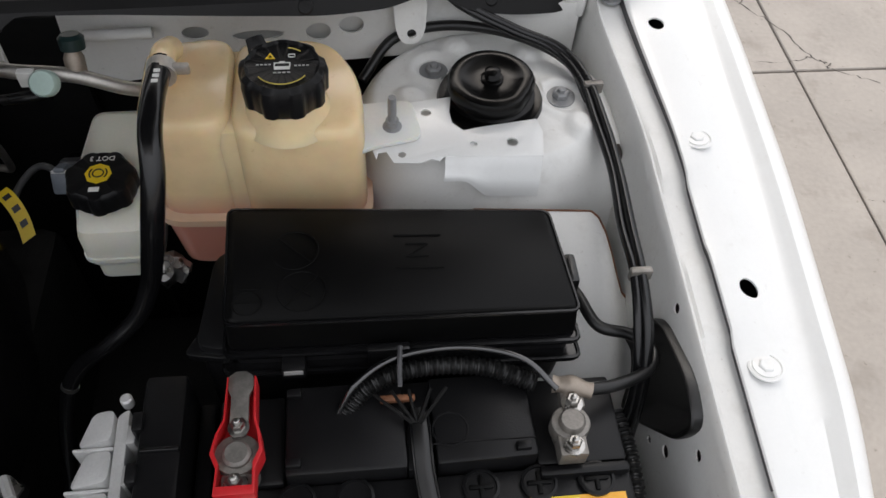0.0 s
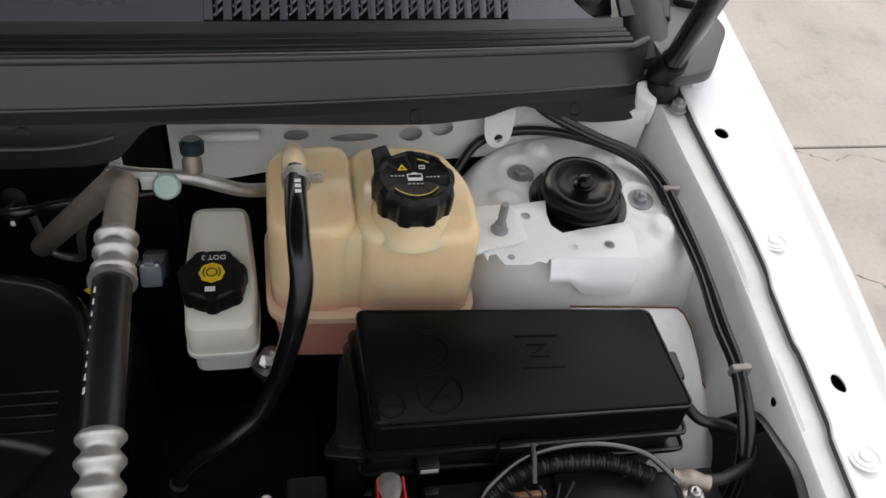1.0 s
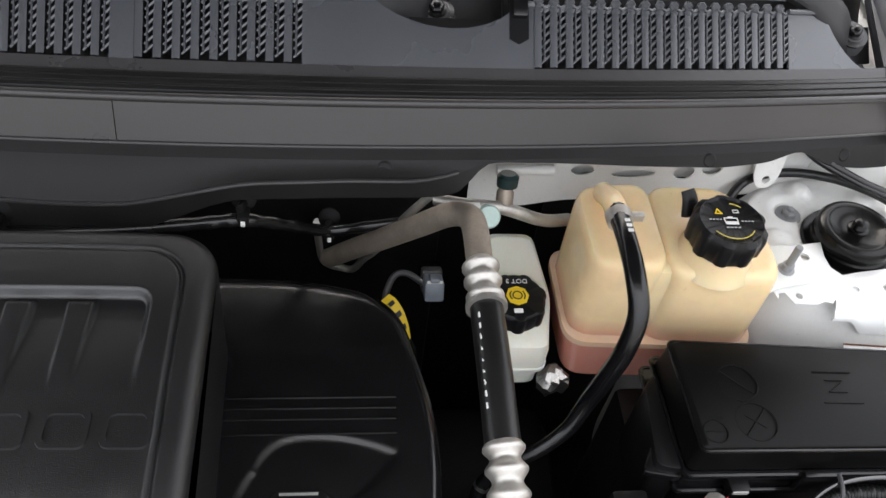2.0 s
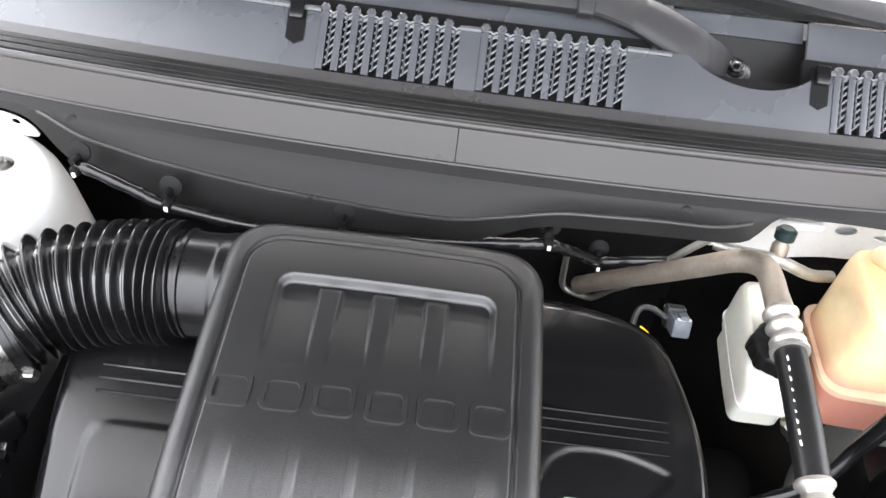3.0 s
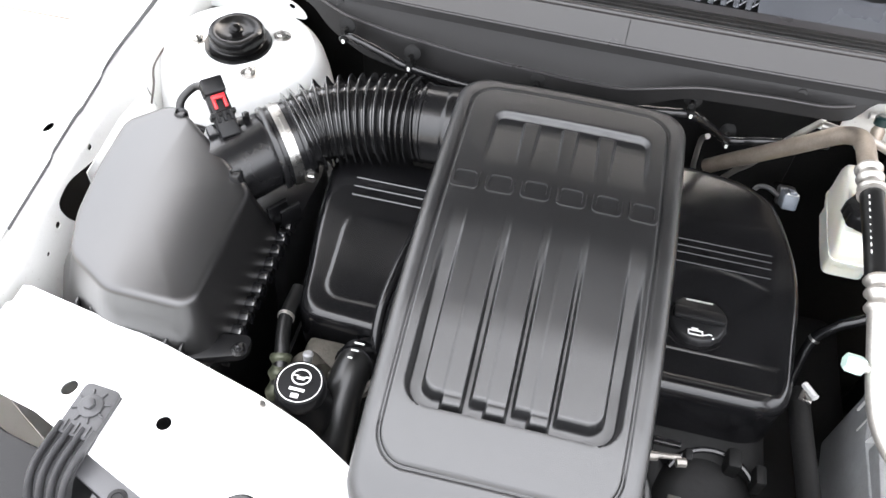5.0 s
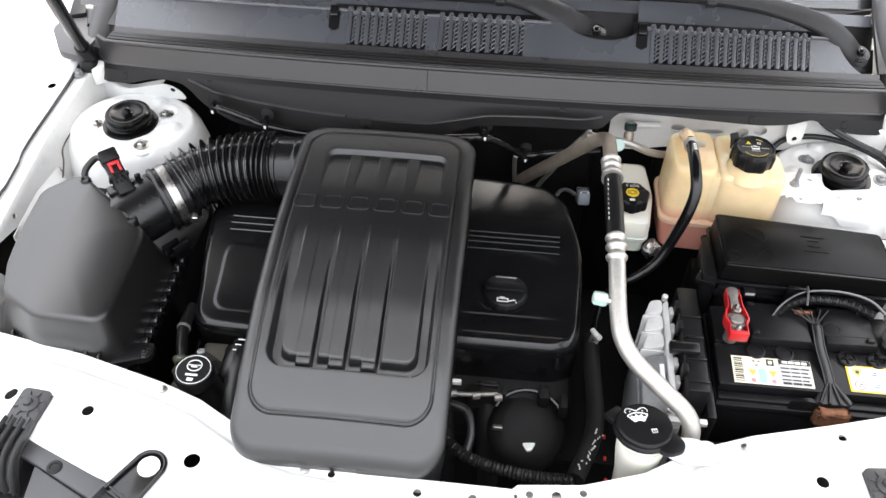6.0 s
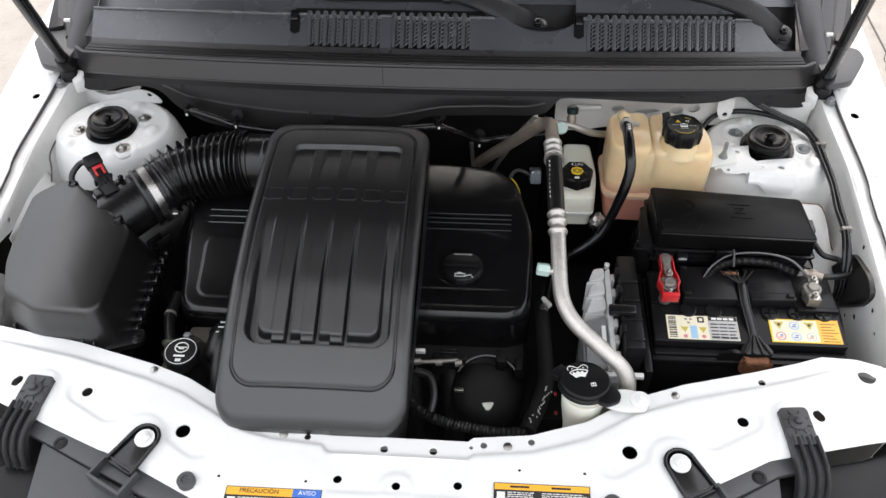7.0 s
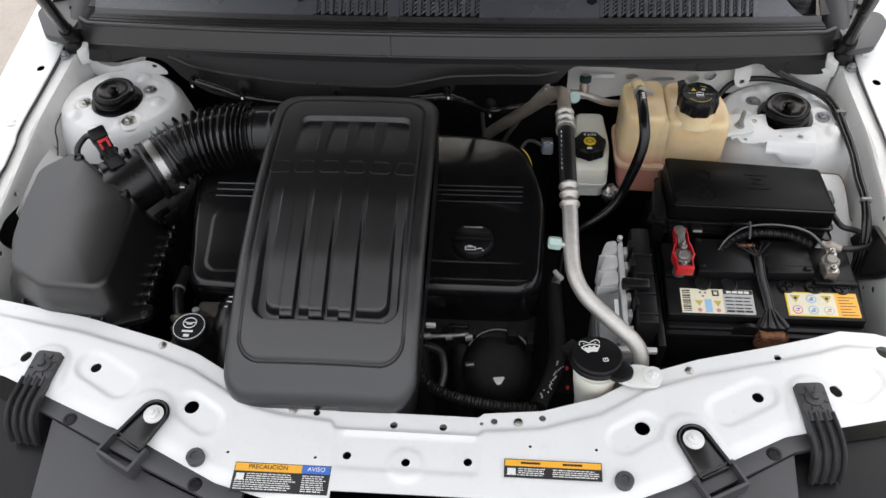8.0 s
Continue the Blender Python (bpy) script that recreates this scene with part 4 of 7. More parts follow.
def windscreen():
    w = thing("windscreen", "laminated windscreen with a white pleated sunshade behind it", "windscreen", (0, 0.13, 1.15))
    pane = part("pane", grid(40, 10, lambda u, v: screen(-0.68 + 1.36 * u, 0.8 * v), 0.005), glass, w)
    pane.visible_shadow = False
    part("black_border", grid(40, 2, lambda u, v: screen(-0.68 + 1.36 * u, 0.002 + 0.028 * v) - Vector((0, -0.004, 0.007)), 0.001), BLACK, w)
    shade = thing("sunshade", "white pleated sunshade on the dashboard behind the glass", "sunshade", (0, 0.2, 1.15))

    def fold(u, v):
        x = -0.64 + 1.28 * u
        return screen(x, 0.035 + 0.5 * v) + Vector((0, 0.02, -0.03 + 0.004 * math.sin(x * 2 * math.pi / 0.0115)))

    part("pleats", grid(900, 2, fold), SHADE, shade)
    single("dashboard", grid(20, 2, lambda u, v: (-0.66 + 1.32 * u, 0.17 + 0.7 * v + bow(-0.66 + 1.32 * u)[0], 1.12 - 0.04 * abs(2 * u - 1) + 0.02 * v), 0.01), BLACK, "black dashboard behind the windscreen", "dashboard")
    for side in (1, -1):
        pillar = thing("windscreen_pillar", "white windscreen pillar with dark trim", "pillar", (side * 0.7, 0.4, 1.1), "pillars")
        part("trim", tube([(side * 0.672, 0.10, 1.02), (side * 0.660, 0.22, 1.095), (side * 0.665, 0.40, 1.19), (side * 0.655, 0.80, 1.42)], 0.022, 12), GREY, pillar)
        part("post", tube([(side * 0.735, 0.30, 1.02), (side * 0.72, 0.45, 1.16), (side * 0.69, 0.85, 1.42)], 0.035, 14), WHITE, pillar)


def wiper(pivot, pts, wide, hinge, blade):
    w = thing("wiper_arm", "black windscreen wiper arm on its pivot", "wiper", pivot, "wipers")
    base = Vector(pivot)
    tip = Vector((0, -0.35, 0.94))
    part("pivot", lathe([(0.019, -0.012), (0.018, 0.004), (0.014, 0.009), (0.012, 0.009), (0.011, 0.014), (0.007, 0.016)], base, tip, 24), GREY, w)
    p = spline(pts, 6)
    out = Vector((0, -0.62, 0.78))
    rings = []
    for k, q in enumerate(p):
        along = (p[min(k + 1, len(p) - 1)] - p[max(k - 1, 0)]).normalized()
        across = along.cross(out).normalized()
        up = across.cross(along)
        w_here = glide(wide, k / (len(p) - 1))
        rings.append([q + across * (w_here * a) + up * b for a, b in ((-1, -0.007), (-1, 0.0005), (-0.86, 0.003), (-0.4, 0.0042), (0.4, 0.0042), (0.86, 0.003), (1, 0.0005), (1, -0.007), (0.85, -0.0035), (-0.85, -0.0035))])
    part("arm", loft(rings), WIPER, w)
    j = Vector(pts[hinge])
    part("hinge_block", box(-0.008, 0.008, -0.0175, 0.0175, -0.007, 0.0085, 0.003, 3, Matrix.Translation(j) @ Matrix.Rotation(radians(38), 4, "X")), WIPER, w)
    part("pivot_washer", lathe([(0.0165, 0.010), (0.0165, 0.012), (0.012, 0.013)], base, tip, 24), BLACK_GLOSS, w)
    part("nut", hexbolt(base + tip * 0.014, 0.007, 0.006, tip, 1.4), BLACK_GLOSS, w)
    q = [Vector(v) for v in blade]
    part("blade", tube(q, 0.006, 8, 6, flat=1.3), RUBBER, w)
    part("blade_frame", tube([v + Vector((0, -0.004, 0.010)) for v in q], 0.005, 8, 6, flat=0.8), BLACK, w)


# the hood is out of view, inferred from its gas struts
def open_hood():
    h = thing("open_hood", "white painted hood propped open on gas struts", "hood", (0, 0.08, 1.25))
    f = lambda u, v: (-0.72 + 1.44 * u, 0.125 - 0.68 * v + 0.04 * (2 * u - 1) ** 2 * (1 - v), 1.226 + 0.755 * v + 0.03 * math.sin(math.pi * v) - 0.03 * (2 * u - 1) ** 4)
    part("inner_panel", grid(20, 14, f, 0.003), WHITE, h)
    # unseen pad, added and sized to darken reflections in the bay
    part("dark_pad", grid(20, 14, lambda u, v: tuple(Vector(f(0.08 + 0.84 * u, 0.02 + 0.65 * v)) - Vector((0, 0.008, 0.008))), 0.006), PAD, h, "unseen black pad that darkens reflections in the bay")
    part("outer_skin", grid(20, 14, lambda u, v: tuple(Vector(f(u, v)) + Vector((0, 0.022, 0.022))), 0.002), WHITE, h)


build_ground()
open_hood()
for side in (1, -1):
    fender(side)
    strut_tower(side)
    hood_bumper(side)
    hood_catch(side)
wheel_house()
radiator_support()
sticker(-0.215, -0.094, -0.719, -0.681, "left")
sticker(0.119, 0.238, -0.684, -0.660, "right")
grille_cover()
cowl()
windscreen()
ARM_WIDTH = ((0.0, 0.014), (0.04, 0.022), (0.25, 0.019), (0.42, 0.015), (0.7, 0.011), (1.0, 0.008))
wiper((0.174, 0.1125, 1.1015), [(0.193, 0.117, 1.098), (0.174, 0.1125, 1.1045), (0.150, 0.098, 1.126), (0.122, 0.086, 1.147), (0.078, 0.097, 1.163), (0.046, 0.108, 1.166), (0.020, 0.109, 1.168), (-0.04, 0.107, 1.168), (-0.11, 0.104, 1.168), (-0.20, 0.105, 1.168), (-0.34, 0.138, 1.166), (-0.42, 0.19, 1.18), (-0.50, 0.26, 1.21)], ARM_WIDTH, 6, [(0.08, 0.150, 1.188), (-0.15, 0.155, 1.192), (-0.35, 0.185, 1.194), (-0.58, 0.25, 1.19)])
wiper((0.610, 0.165, 1.060), [(0.627, 0.172, 1.056), (0.610, 0.165, 1.063), (0.578, 0.150, 1.094), (0.530, 0.152, 1.126), (0.442, 0.160, 1.148), (0.35, 0.156, 1.160), (0.248, 0.152, 1.171), (0.127, 0.156, 1.184), (-0.04, 0.18, 1.205)], ARM_WIDTH, 5, [(0.42, 0.195, 1.19), (0.26, 0.185, 1.20), (0.10, 0.19, 1.212), (-0.2, 0.225, 1.235)])


# ---- engine ----
def engine_cover():
    X0, X1, Y0, Y1, ROLL = -0.254, 0.004, -0.600, -0.104, 0.013
    CROWN = [(-0.62, 0.943), (-0.60, 0.957), (-0.555, 0.986), (-0.50, 1.011), (-0.42, 1.037), (-0.32, 1.055), (-0.22, 1.061), (-0.15, 1.062), (-0.10, 1.059)]
    c = thing("engine_cover", "grained black plastic engine cover with recessed ribs and raised maker's emblem", "engine cover", (-0.125, -0.36, 0.92))

    def field(x, y, a, b, c, d, r):
        """How far (x, y) lies outside a rounded rectangle; less than 0 inside."""
        qx, qy = abs(x - (a + b) / 2) - (b - a) / 2 + r, abs(y - (c + d) / 2) - (d - c) / 2 + r
        return math.hypot(max(qx, 0), max(qy, 0)) - r + min(max(qx, qy), 0)

    def top(x, y):
        z = glide(CROWN, y) - 0.004 * ((x + 0.125) / 0.13) ** 2
        # fine groove round the inner field
        d = field(x, y, -0.235, -0.017, -0.557, -0.127, 0.03)
        z -= 0.0026 * smooth(0.0030, 0.0006, abs(d))
        z += 0.0010 * smooth(0.002, -0.004, d)
        # upper hollow: a sloping back wall, three fingers, and a floor that runs out at the front
        run = min(1.0, max(0.0, (y + 0.246) / 0.060))
        hollow = smooth(0.001, -0.0045, field(x, y, -0.205, -0.035, -0.30, -0.164, 0.012)) * run ** 1.3
        finger = max(smooth(0.0100, 0.0070, abs(x - fx) - 0.03 * (y + 0.19)) for fx in (-0.163, -0.121, -0.081)) * smooth(-0.170, -0.177, y)
        z -= 0.0075 * hollow * (1 - 0.80 * finger)
        # lower hollow: a trough round four panels, deep at the front and running out at the back
        deep = smooth(-0.300, -0.46, y)
        trough = smooth(0.001, -0.005, field(x, y, -0.223, -0.025, -0.507, -0.20, 0.024)) * deep
        inner = smooth(0.002, -0.003, field(x, y, -0.208, -0.040, -0.492, -0.20, 0.015))
        panel = max(smooth(p - 0.0016, p + 0.0008, x) * smooth(q + 0.0016, q - 0.0008, x) for p, q in ((-0.206, -0.168), (-0.160, -0.128), (-0.121, -0.089), (-0.083, -0.041))) * inner
        tab = max(smooth(p - 0.002, p + 0.001, x) * smooth(q + 0.002, q - 0.001, x) for p, q in ((-0.186, -0.168), (-0.146, -0.128), (-0.106, -0.089))) * smooth(-0.503, -0.499, y)
        z -= 0.018 * trough * (1 - 0.74 * max(panel, 0.9 * tab))
        # each strip beside a groove leans a little
        z -= 0.0016 * deep * tab * inner
        return z

    def sheet(u, v):
        x, y = X0 + (X1 - X0) * u, Y0 + (Y1 - Y0) * v
        r, cx, cy = 0.036, (X0 + X1) / 2, (Y0 + Y1) / 2
        qx, qy = max(abs(x - cx) - (X1 - X0) / 2 + r, 0), max(abs(y - cy) - (Y1 - Y0) / 2 + r, 0)
        d = math.hypot(qx, qy)
        sx, sy = (1 if x > cx else -1), (1 if y > cy else -1)
        if d > r:
            x -= sx * qx * (1 - r / d)
            y -= sy * qy * (1 - r / d)
            qx, qy, d = qx * r / d, qy * r / d, r
        z = top(x, y)
        # the rim rolls over in a quarter round
        s = (d - r + ROLL) / ROLL
        if s > 0:
            a = s * math.pi / 2
            out = ROLL * (math.sin(a) - s)
            x += sx * qx / d * out
            y += sy * qy / d * out
            z -= ROLL * (1 - math.cos(a))
        return (x, y, z)

    part("cover_top", grid(280, 300, sheet), COVER, c, sharp=70)
    ring = rrect(-0.2345, -0.0175, -0.5565, -0.1275, 0.0295, 8)
    part("field_bead", tube([(x, y, top(x, y) + 0.0016) for x, y in ring + ring[:1]], 0.0009, 6, 3, False), COVER, c)
    outline = rrect(X0, X1, Y0, Y1, 0.036, 10)
    edge = lambda x, y: top(x, y) - ROLL + 0.001
    part("skirt", loft([[(x, y, edge(x, y)) for x, y in outline], [(x - (x + 0.125) * 0.01, y, edge(x, y) - 0.03) for x, y in outline], [(x - (x + 0.125) * 0.05, y, 0.885) for x, y in outline]], caps=False), COVER, c)
    # the maker's emblem as plain raised blocks
    for k in range(6):
        x0 = -0.2325 + k * 0.0365
        pts = rrect(x0, x0 + 0.0305, -0.284, -0.257, 0.006, 4)
        inner = rrect(x0 + 0.0045, x0 + 0.0260, -0.2795, -0.2615, 0.004, 4)
        rings = [[(x, y, top(x, y) - 0.001) for x, y in pts], [(x, y, top(x, y) + 0.0020) for x, y, _ in ring2(pts, 0.96)], [(x, y, top(x, y) + 0.0020) for x, y, _ in ring2(inner, 1.04)], [(x, y, top(x, y) - 0.001) for x, y in inner]]
        part("emblem_block", loft(rings, caps=False), COVER, c, sharp=25)


def valve_cover():
    v = thing("valve_cover", "glossy black plastic valve cover under the engine cover", "valve cover", (0.0, -0.25, 0.78))
    right = rounded([(-0.10, -0.366), (0.170, -0.366), (0.179, -0.20), (0.142, -0.062), (0.05, -0.04), (-0.10, -0.04)], 0.045, 10)
    mid = Vector((0.07, -0.24))
    ends = [(Vector(a), Vector(b)) for a, b in zip(right, right[1:] + right[:1])]
    dense = [p.lerp(q, k / max(1, int((q - p).length / 0.003))) for p, q in ends for k in range(max(1, int((q - p).length / 0.003)))]

    def zt(x, y):
        z = 0.900 + 0.03 * smooth(-0.33, -0.12, y)
        # hollow round the filler, running out into a leaf to the side
        d = math.hypot(x - 0.060, y + 0.262) - 0.047
        for k in range(24):
            t = k / 23
            d = min(d, math.hypot(x - (0.060 + 0.078 * t), y + 0.240 - 0.020 * t) - (0.036 - 0.033 * t ** 1.5))
        z -= 0.0015 * smooth(0.0020, -0.0050, d)
        # folds in front of the filler
        z -= 0.0014 * smooth(-0.311, -0.314, y) * smooth(0.160, 0.150, x)
        z += 0.0010 * smooth(-0.345, -0.347, y) * smooth(-0.351, -0.349, y)
        return z

    rings = [[(p.x, p.y, 0.80) for p in dense], [(p.x, p.y, zt(p.x, p.y) - 0.040) for p in dense]]
    for k in range(9):
        a = math.pi / 2 * k / 8
        f = 0.90 + 0.10 * math.cos(a)
        rings.append([(q.x, q.y, zt(q.x, q.y) - 0.022 * (1 - math.sin(a))) for q in (mid + (p - mid) * f for p in dense)])
    for k in range(1, 76):
        f = 0.90 * (1 - k / 76)
        rings.append([(q.x, q.y, zt(q.x, q.y)) for q in (mid + (p - mid) * f for p in dense)])
    part("cover_body", loft(rings), SMOOTH_BLACK, v, sharp=70)
    for y in (-0.172, -0.181, -0.190, -0.202):
        part("bead", tube([(-0.01 + 0.0186 * i, y, zt(-0.01 + 0.0186 * i, y) + 0.0002) for i in range(9)], 0.0013, 6, 1), SMOOTH_BLACK, v)
    left = rounded([(-0.386, -0.365), (-0.20, -0.375), (-0.20, -0.14), (-0.40, -0.15), (-0.398, -0.25)], 0.028, 8)
    heart = Vector((-0.295, -0.26))
    ends = [(Vector(a), Vector(b)) for a, b in zip(left, left[1:] + left[:1])]
    fine = [p.lerp(q, k / max(1, int((q - p).length / 0.004))) for p, q in ends for k in range(max(1, int((q - p).length / 0.004)))]

    def lz(x, y):
        z = 0.888 + 0.05 * smooth(-0.36, -0.15, y)
        # a raised field with rounded corners
        qx, qy = max(-0.360 - x, x + 0.19), max(-0.338 - y, y + 0.235)
        d = math.hypot(max(qx + 0.02, 0), max(qy + 0.02, 0)) - 0.02 + min(max(qx + 0.02, qy + 0.02), 0)
        return z + 0.0010 * smooth(0.0022, -0.0022, d)

    rings = [[(p.x, p.y, 0.80) for p in fine], [(p.x, p.y, lz(p.x, p.y) - 0.030) for p in fine]]
    for k in range(9):
        a = math.pi / 2 * k / 8
        f = 0.88 + 0.12 * math.cos(a)
        rings.append([(q.x, q.y, lz(q.x, q.y) - 0.018 * (1 - math.sin(a))) for q in (heart + (p - heart) * f for p in fine)])
    for k in range(1, 50):
        rings.append([(q.x, q.y, lz(q.x, q.y)) for q in (heart + (p - heart) * 0.88 * (1 - k / 50) for p in fine)])
    part("cover_body", loft(rings), SMOOTH_BLACK, v, sharp=70)
    for k in range(3):
        y = -0.188 - 0.0115 * k
        part("bead", tube([(-0.362 + 0.012 * i, y, lz(-0.362 + 0.012 * i, y) + 0.0004) for i in range(10)], 0.0015, 6, 1), CABLE, v)
    cap = thing("oil_cap", "round black oil filler cap with a white oil can symbol", "oil cap", (0.062, -0.270, 0.90))
    part("grip", lathe([(0.031, 0.876), (0.0335, 0.884), (0.0335, 0.903), (0.0315, 0.9075), (0.0295, 0.909), (0.002, 0.9092)], (0.062, -0.270, 0), n=64, bump=lambda a, h: 1 + (0.02 * math.sin(16 * a) if h < 0.907 else 0)), BLACK, cap)
    part("handle", prism(rounded([(0.033, -0.278), (0.091, -0.278), (0.093, -0.270), (0.090, -0.262), (0.034, -0.262), (0.031, -0.270)], 0.006, 3), 0.9085, 0.9165, 0.003), BLACK, cap)
    flat = lambda a, b, c, d, z: box(a, b, c, d, z, z + 0.0004, 0)
    part("print_bar", flat(0.047, 0.077, -0.2496, -0.2474, 0.9095), SILVER, cap, "pale unreadable maker's word")
    can = [flat(0.0505, 0.0675, -0.2960, -0.2945, 0.9095), flat(0.0505, 0.0520, -0.2960, -0.2895, 0.9095), flat(0.0660, 0.0675, -0.2960, -0.2900, 0.9095), flat(0.0505, 0.0675, -0.2905, -0.2890, 0.9095), flat(0.0545, 0.0620, -0.2880, -0.2866, 0.9095), flat(0.0575, 0.0590, -0.2890, -0.2880, 0.9095)]
    spout = tube([(0.0672, -0.2945, 0.9097), (0.0745, -0.2915, 0.9097), (0.0775, -0.2922, 0.9097)], 0.0007, 6, 1, False)
    drop = lathe([(0.0011, 0), (0.0011, 0.0004)], (0.0785, -0.2960, 0.9095), n=8)
    part("symbol", join(*can, spout, drop), PAPER, cap, "white oil can symbol")


def engine_below():
    e = thing("engine_block", "near-black engine block deep in the bay", "engine", (0, -0.3, 0.30))
    part("block", join(box(-0.36, 0.17, -0.40, -0.02, 0.30, 0.82, 0.02)), NEAR_BLACK, e)
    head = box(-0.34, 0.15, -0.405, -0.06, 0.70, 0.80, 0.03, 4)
    part("head", head, NEAR_BLACK, e)
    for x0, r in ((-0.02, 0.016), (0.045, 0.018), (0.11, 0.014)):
        part("intake_runner", tube([(x0, -0.36, 0.79), (x0 + 0.004, -0.395, 0.785), (x0 + 0.01, -0.43, 0.75), (x0 + 0.012, -0.46, 0.69)], r, 14, 6), NEAR_BLACK, e)
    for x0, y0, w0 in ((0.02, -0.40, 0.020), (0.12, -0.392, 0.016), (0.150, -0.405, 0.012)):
        part("plug_connector", box(x0, x0 + w0, y0 - 0.012, y0 + 0.012, 0.805, 0.836, 0.004), NEAR_BLACK, e)
    part("gearbox", box(0.12, 0.34, -0.40, -0.02, 0.30, 0.66, 0.03), NEAR_BLACK, e)
    for x, y, z, r in ((-0.30, -0.40, 0.83, 0.02), (-0.25, -0.41, 0.82, 0.016)):
        part("flange", lathe([(r, 0), (r, 0.02), (r * 0.7, 0.028)], (x, y, z), (0.2, -0.6, 0.8), 20), LEAD, e, "grey cast flange")
    part("tag", box(-0.005, 0.010, -0.400, -0.394, 0.842, 0.850, 0.001), PAPER, e, "small pale tag")
    a = thing("alternator", "dark alternator with cooling slots beside the engine", "alternator", (0.108, -0.43, 0.72))
    wrap = lathe([(0.050, -0.07), (0.056, -0.05), (0.058, -0.02), (0.056, 0.004), (0.049, 0.016), (0.036, 0.022), (0.018, 0.024), (0.004, 0.023)], (0.108, -0.425, 0.782), (0.1, -0.35, 0.93), 40)
    part("housing", wrap, NEAR_BLACK, a, "near-black housing", 80)
    part("rim_band", tube([(0.108 + 0.052 * math.cos(t), -0.430 + 0.048 * math.sin(t), 0.806 + 0.014 * math.sin(t)) for t in (0.5 + 2.2 * k / 12 for k in range(13))], 0.0035, 8, 2), BLACK_GLOSS, a)
    part("terminal", box(0.058, 0.072, -0.458, -0.452, 0.828, 0.834, 0.001), STEEL, a, "bright terminal")
    part("tab", prism(rounded([(0.100, -0.470), (0.119, -0.468), (0.113, -0.481), (0.107, -0.482)], 0.003, 3), 0.818, 0.822, 0.0005), MILK, a, "cream plastic tab")
    f = thing("fuel_rail", "thin steel fuel rail pipe with fittings", "pipe", (0.03, -0.425, 0.85))
    part("pipe", tube([(-0.02, -0.428, 0.86), (0.02, -0.427, 0.862), (0.062, -0.422, 0.862)], 0.0032, 10), LEAD, f)
    for x in (-0.004, 0.028, 0.058):
        part("fitting", tube([(x, -0.428, 0.861), (x + 0.010, -0.426, 0.861)], 0.0052, 8, 1, False), LEAD, f)
    part("clip", box(0.032, 0.062, -0.412, -0.404, 0.858, 0.866, 0.002), BLACK_GLOSS, f)
    part("clip", box(0.066, 0.074, -0.424, -0.410, 0.850, 0.866, 0.002), NEAR_BLACK, f)
    ring = lambda t: 0.0075 + 0.0011 * math.sin(t * 2 * math.pi * 52)
    h = thing("wire_loom", "ribbed black corrugated wire loom along the front of the engine", "wire loom", (0.05, -0.52, 0.84), "wire looms")
    part("conduit", tube([(-0.010, -0.47, 0.86), (0.004, -0.502, 0.855), (0.044, -0.523, 0.852), (0.109, -0.540, 0.86), (0.165, -0.545, 0.868)], ring, 10, 60), RUBBER, h)
    w = thing("heater_hose", "black rubber hose looping beside the engine cover", "hose", (0.02, -0.47, 0.84), "hoses")
    part("hose", tube([(0.0, -0.45, 0.87), (0.022, -0.458, 0.868), (0.03, -0.485, 0.86), (0.026, -0.51, 0.85)], 0.006, 10), RUBBER, w)
    d = thing("taped_hose", "black hose with torn silver tape beside the washer filler", "hose", (0.185, -0.45, 0.80), "hoses")
    part("hose", tube([(0.192, -0.30, 0.85), (0.193, -0.36, 0.855), (0.195, -0.44, 0.86), (0.186, -0.49, 0.87), (0.165, -0.545, 0.872)], 0.012, 14), NEAR_BLACK, d)
    rnd = random.Random(8)
    for k in range(22):
        t = k / 21
        p = Vector((0.196 - 0.03 * t * t, -0.475 - 0.062 * t, 0.880 + 0.004 * t))
        part("tape_scrap", box(-0.0012, 0.0012, -0.0007, 0.0007, 0, 0.0006, 0, 1, Matrix.Translation(p + Vector((rnd.uniform(-0.005, 0.005), 0, 0))) @ Matrix.Rotation(rnd.uniform(0, 3), 4, "Z")), CAST, d)
    for y in (-0.455, -0.488, -0.52):
        s = part("red_clip", box(0.209, 0.213, y, y + 0.006, 0.825, 0.828, 0.001), RED, d)
    k = thing("bracket_clip", "small bent zinc clip on the engine", "clip", (0.197, -0.31, 0.85))
    part("plate", prism([(0.187, -0.318), (0.200, -0.322), (0.207, -0.306), (0.195, -0.296)], 0.862, 0.866, 0.001), STEEL, k)
    part("tube", tube([(0.193, -0.30, 0.868), (0.203, -0.318, 0.872)], 0.004, 8, 1, False), CAST, k)


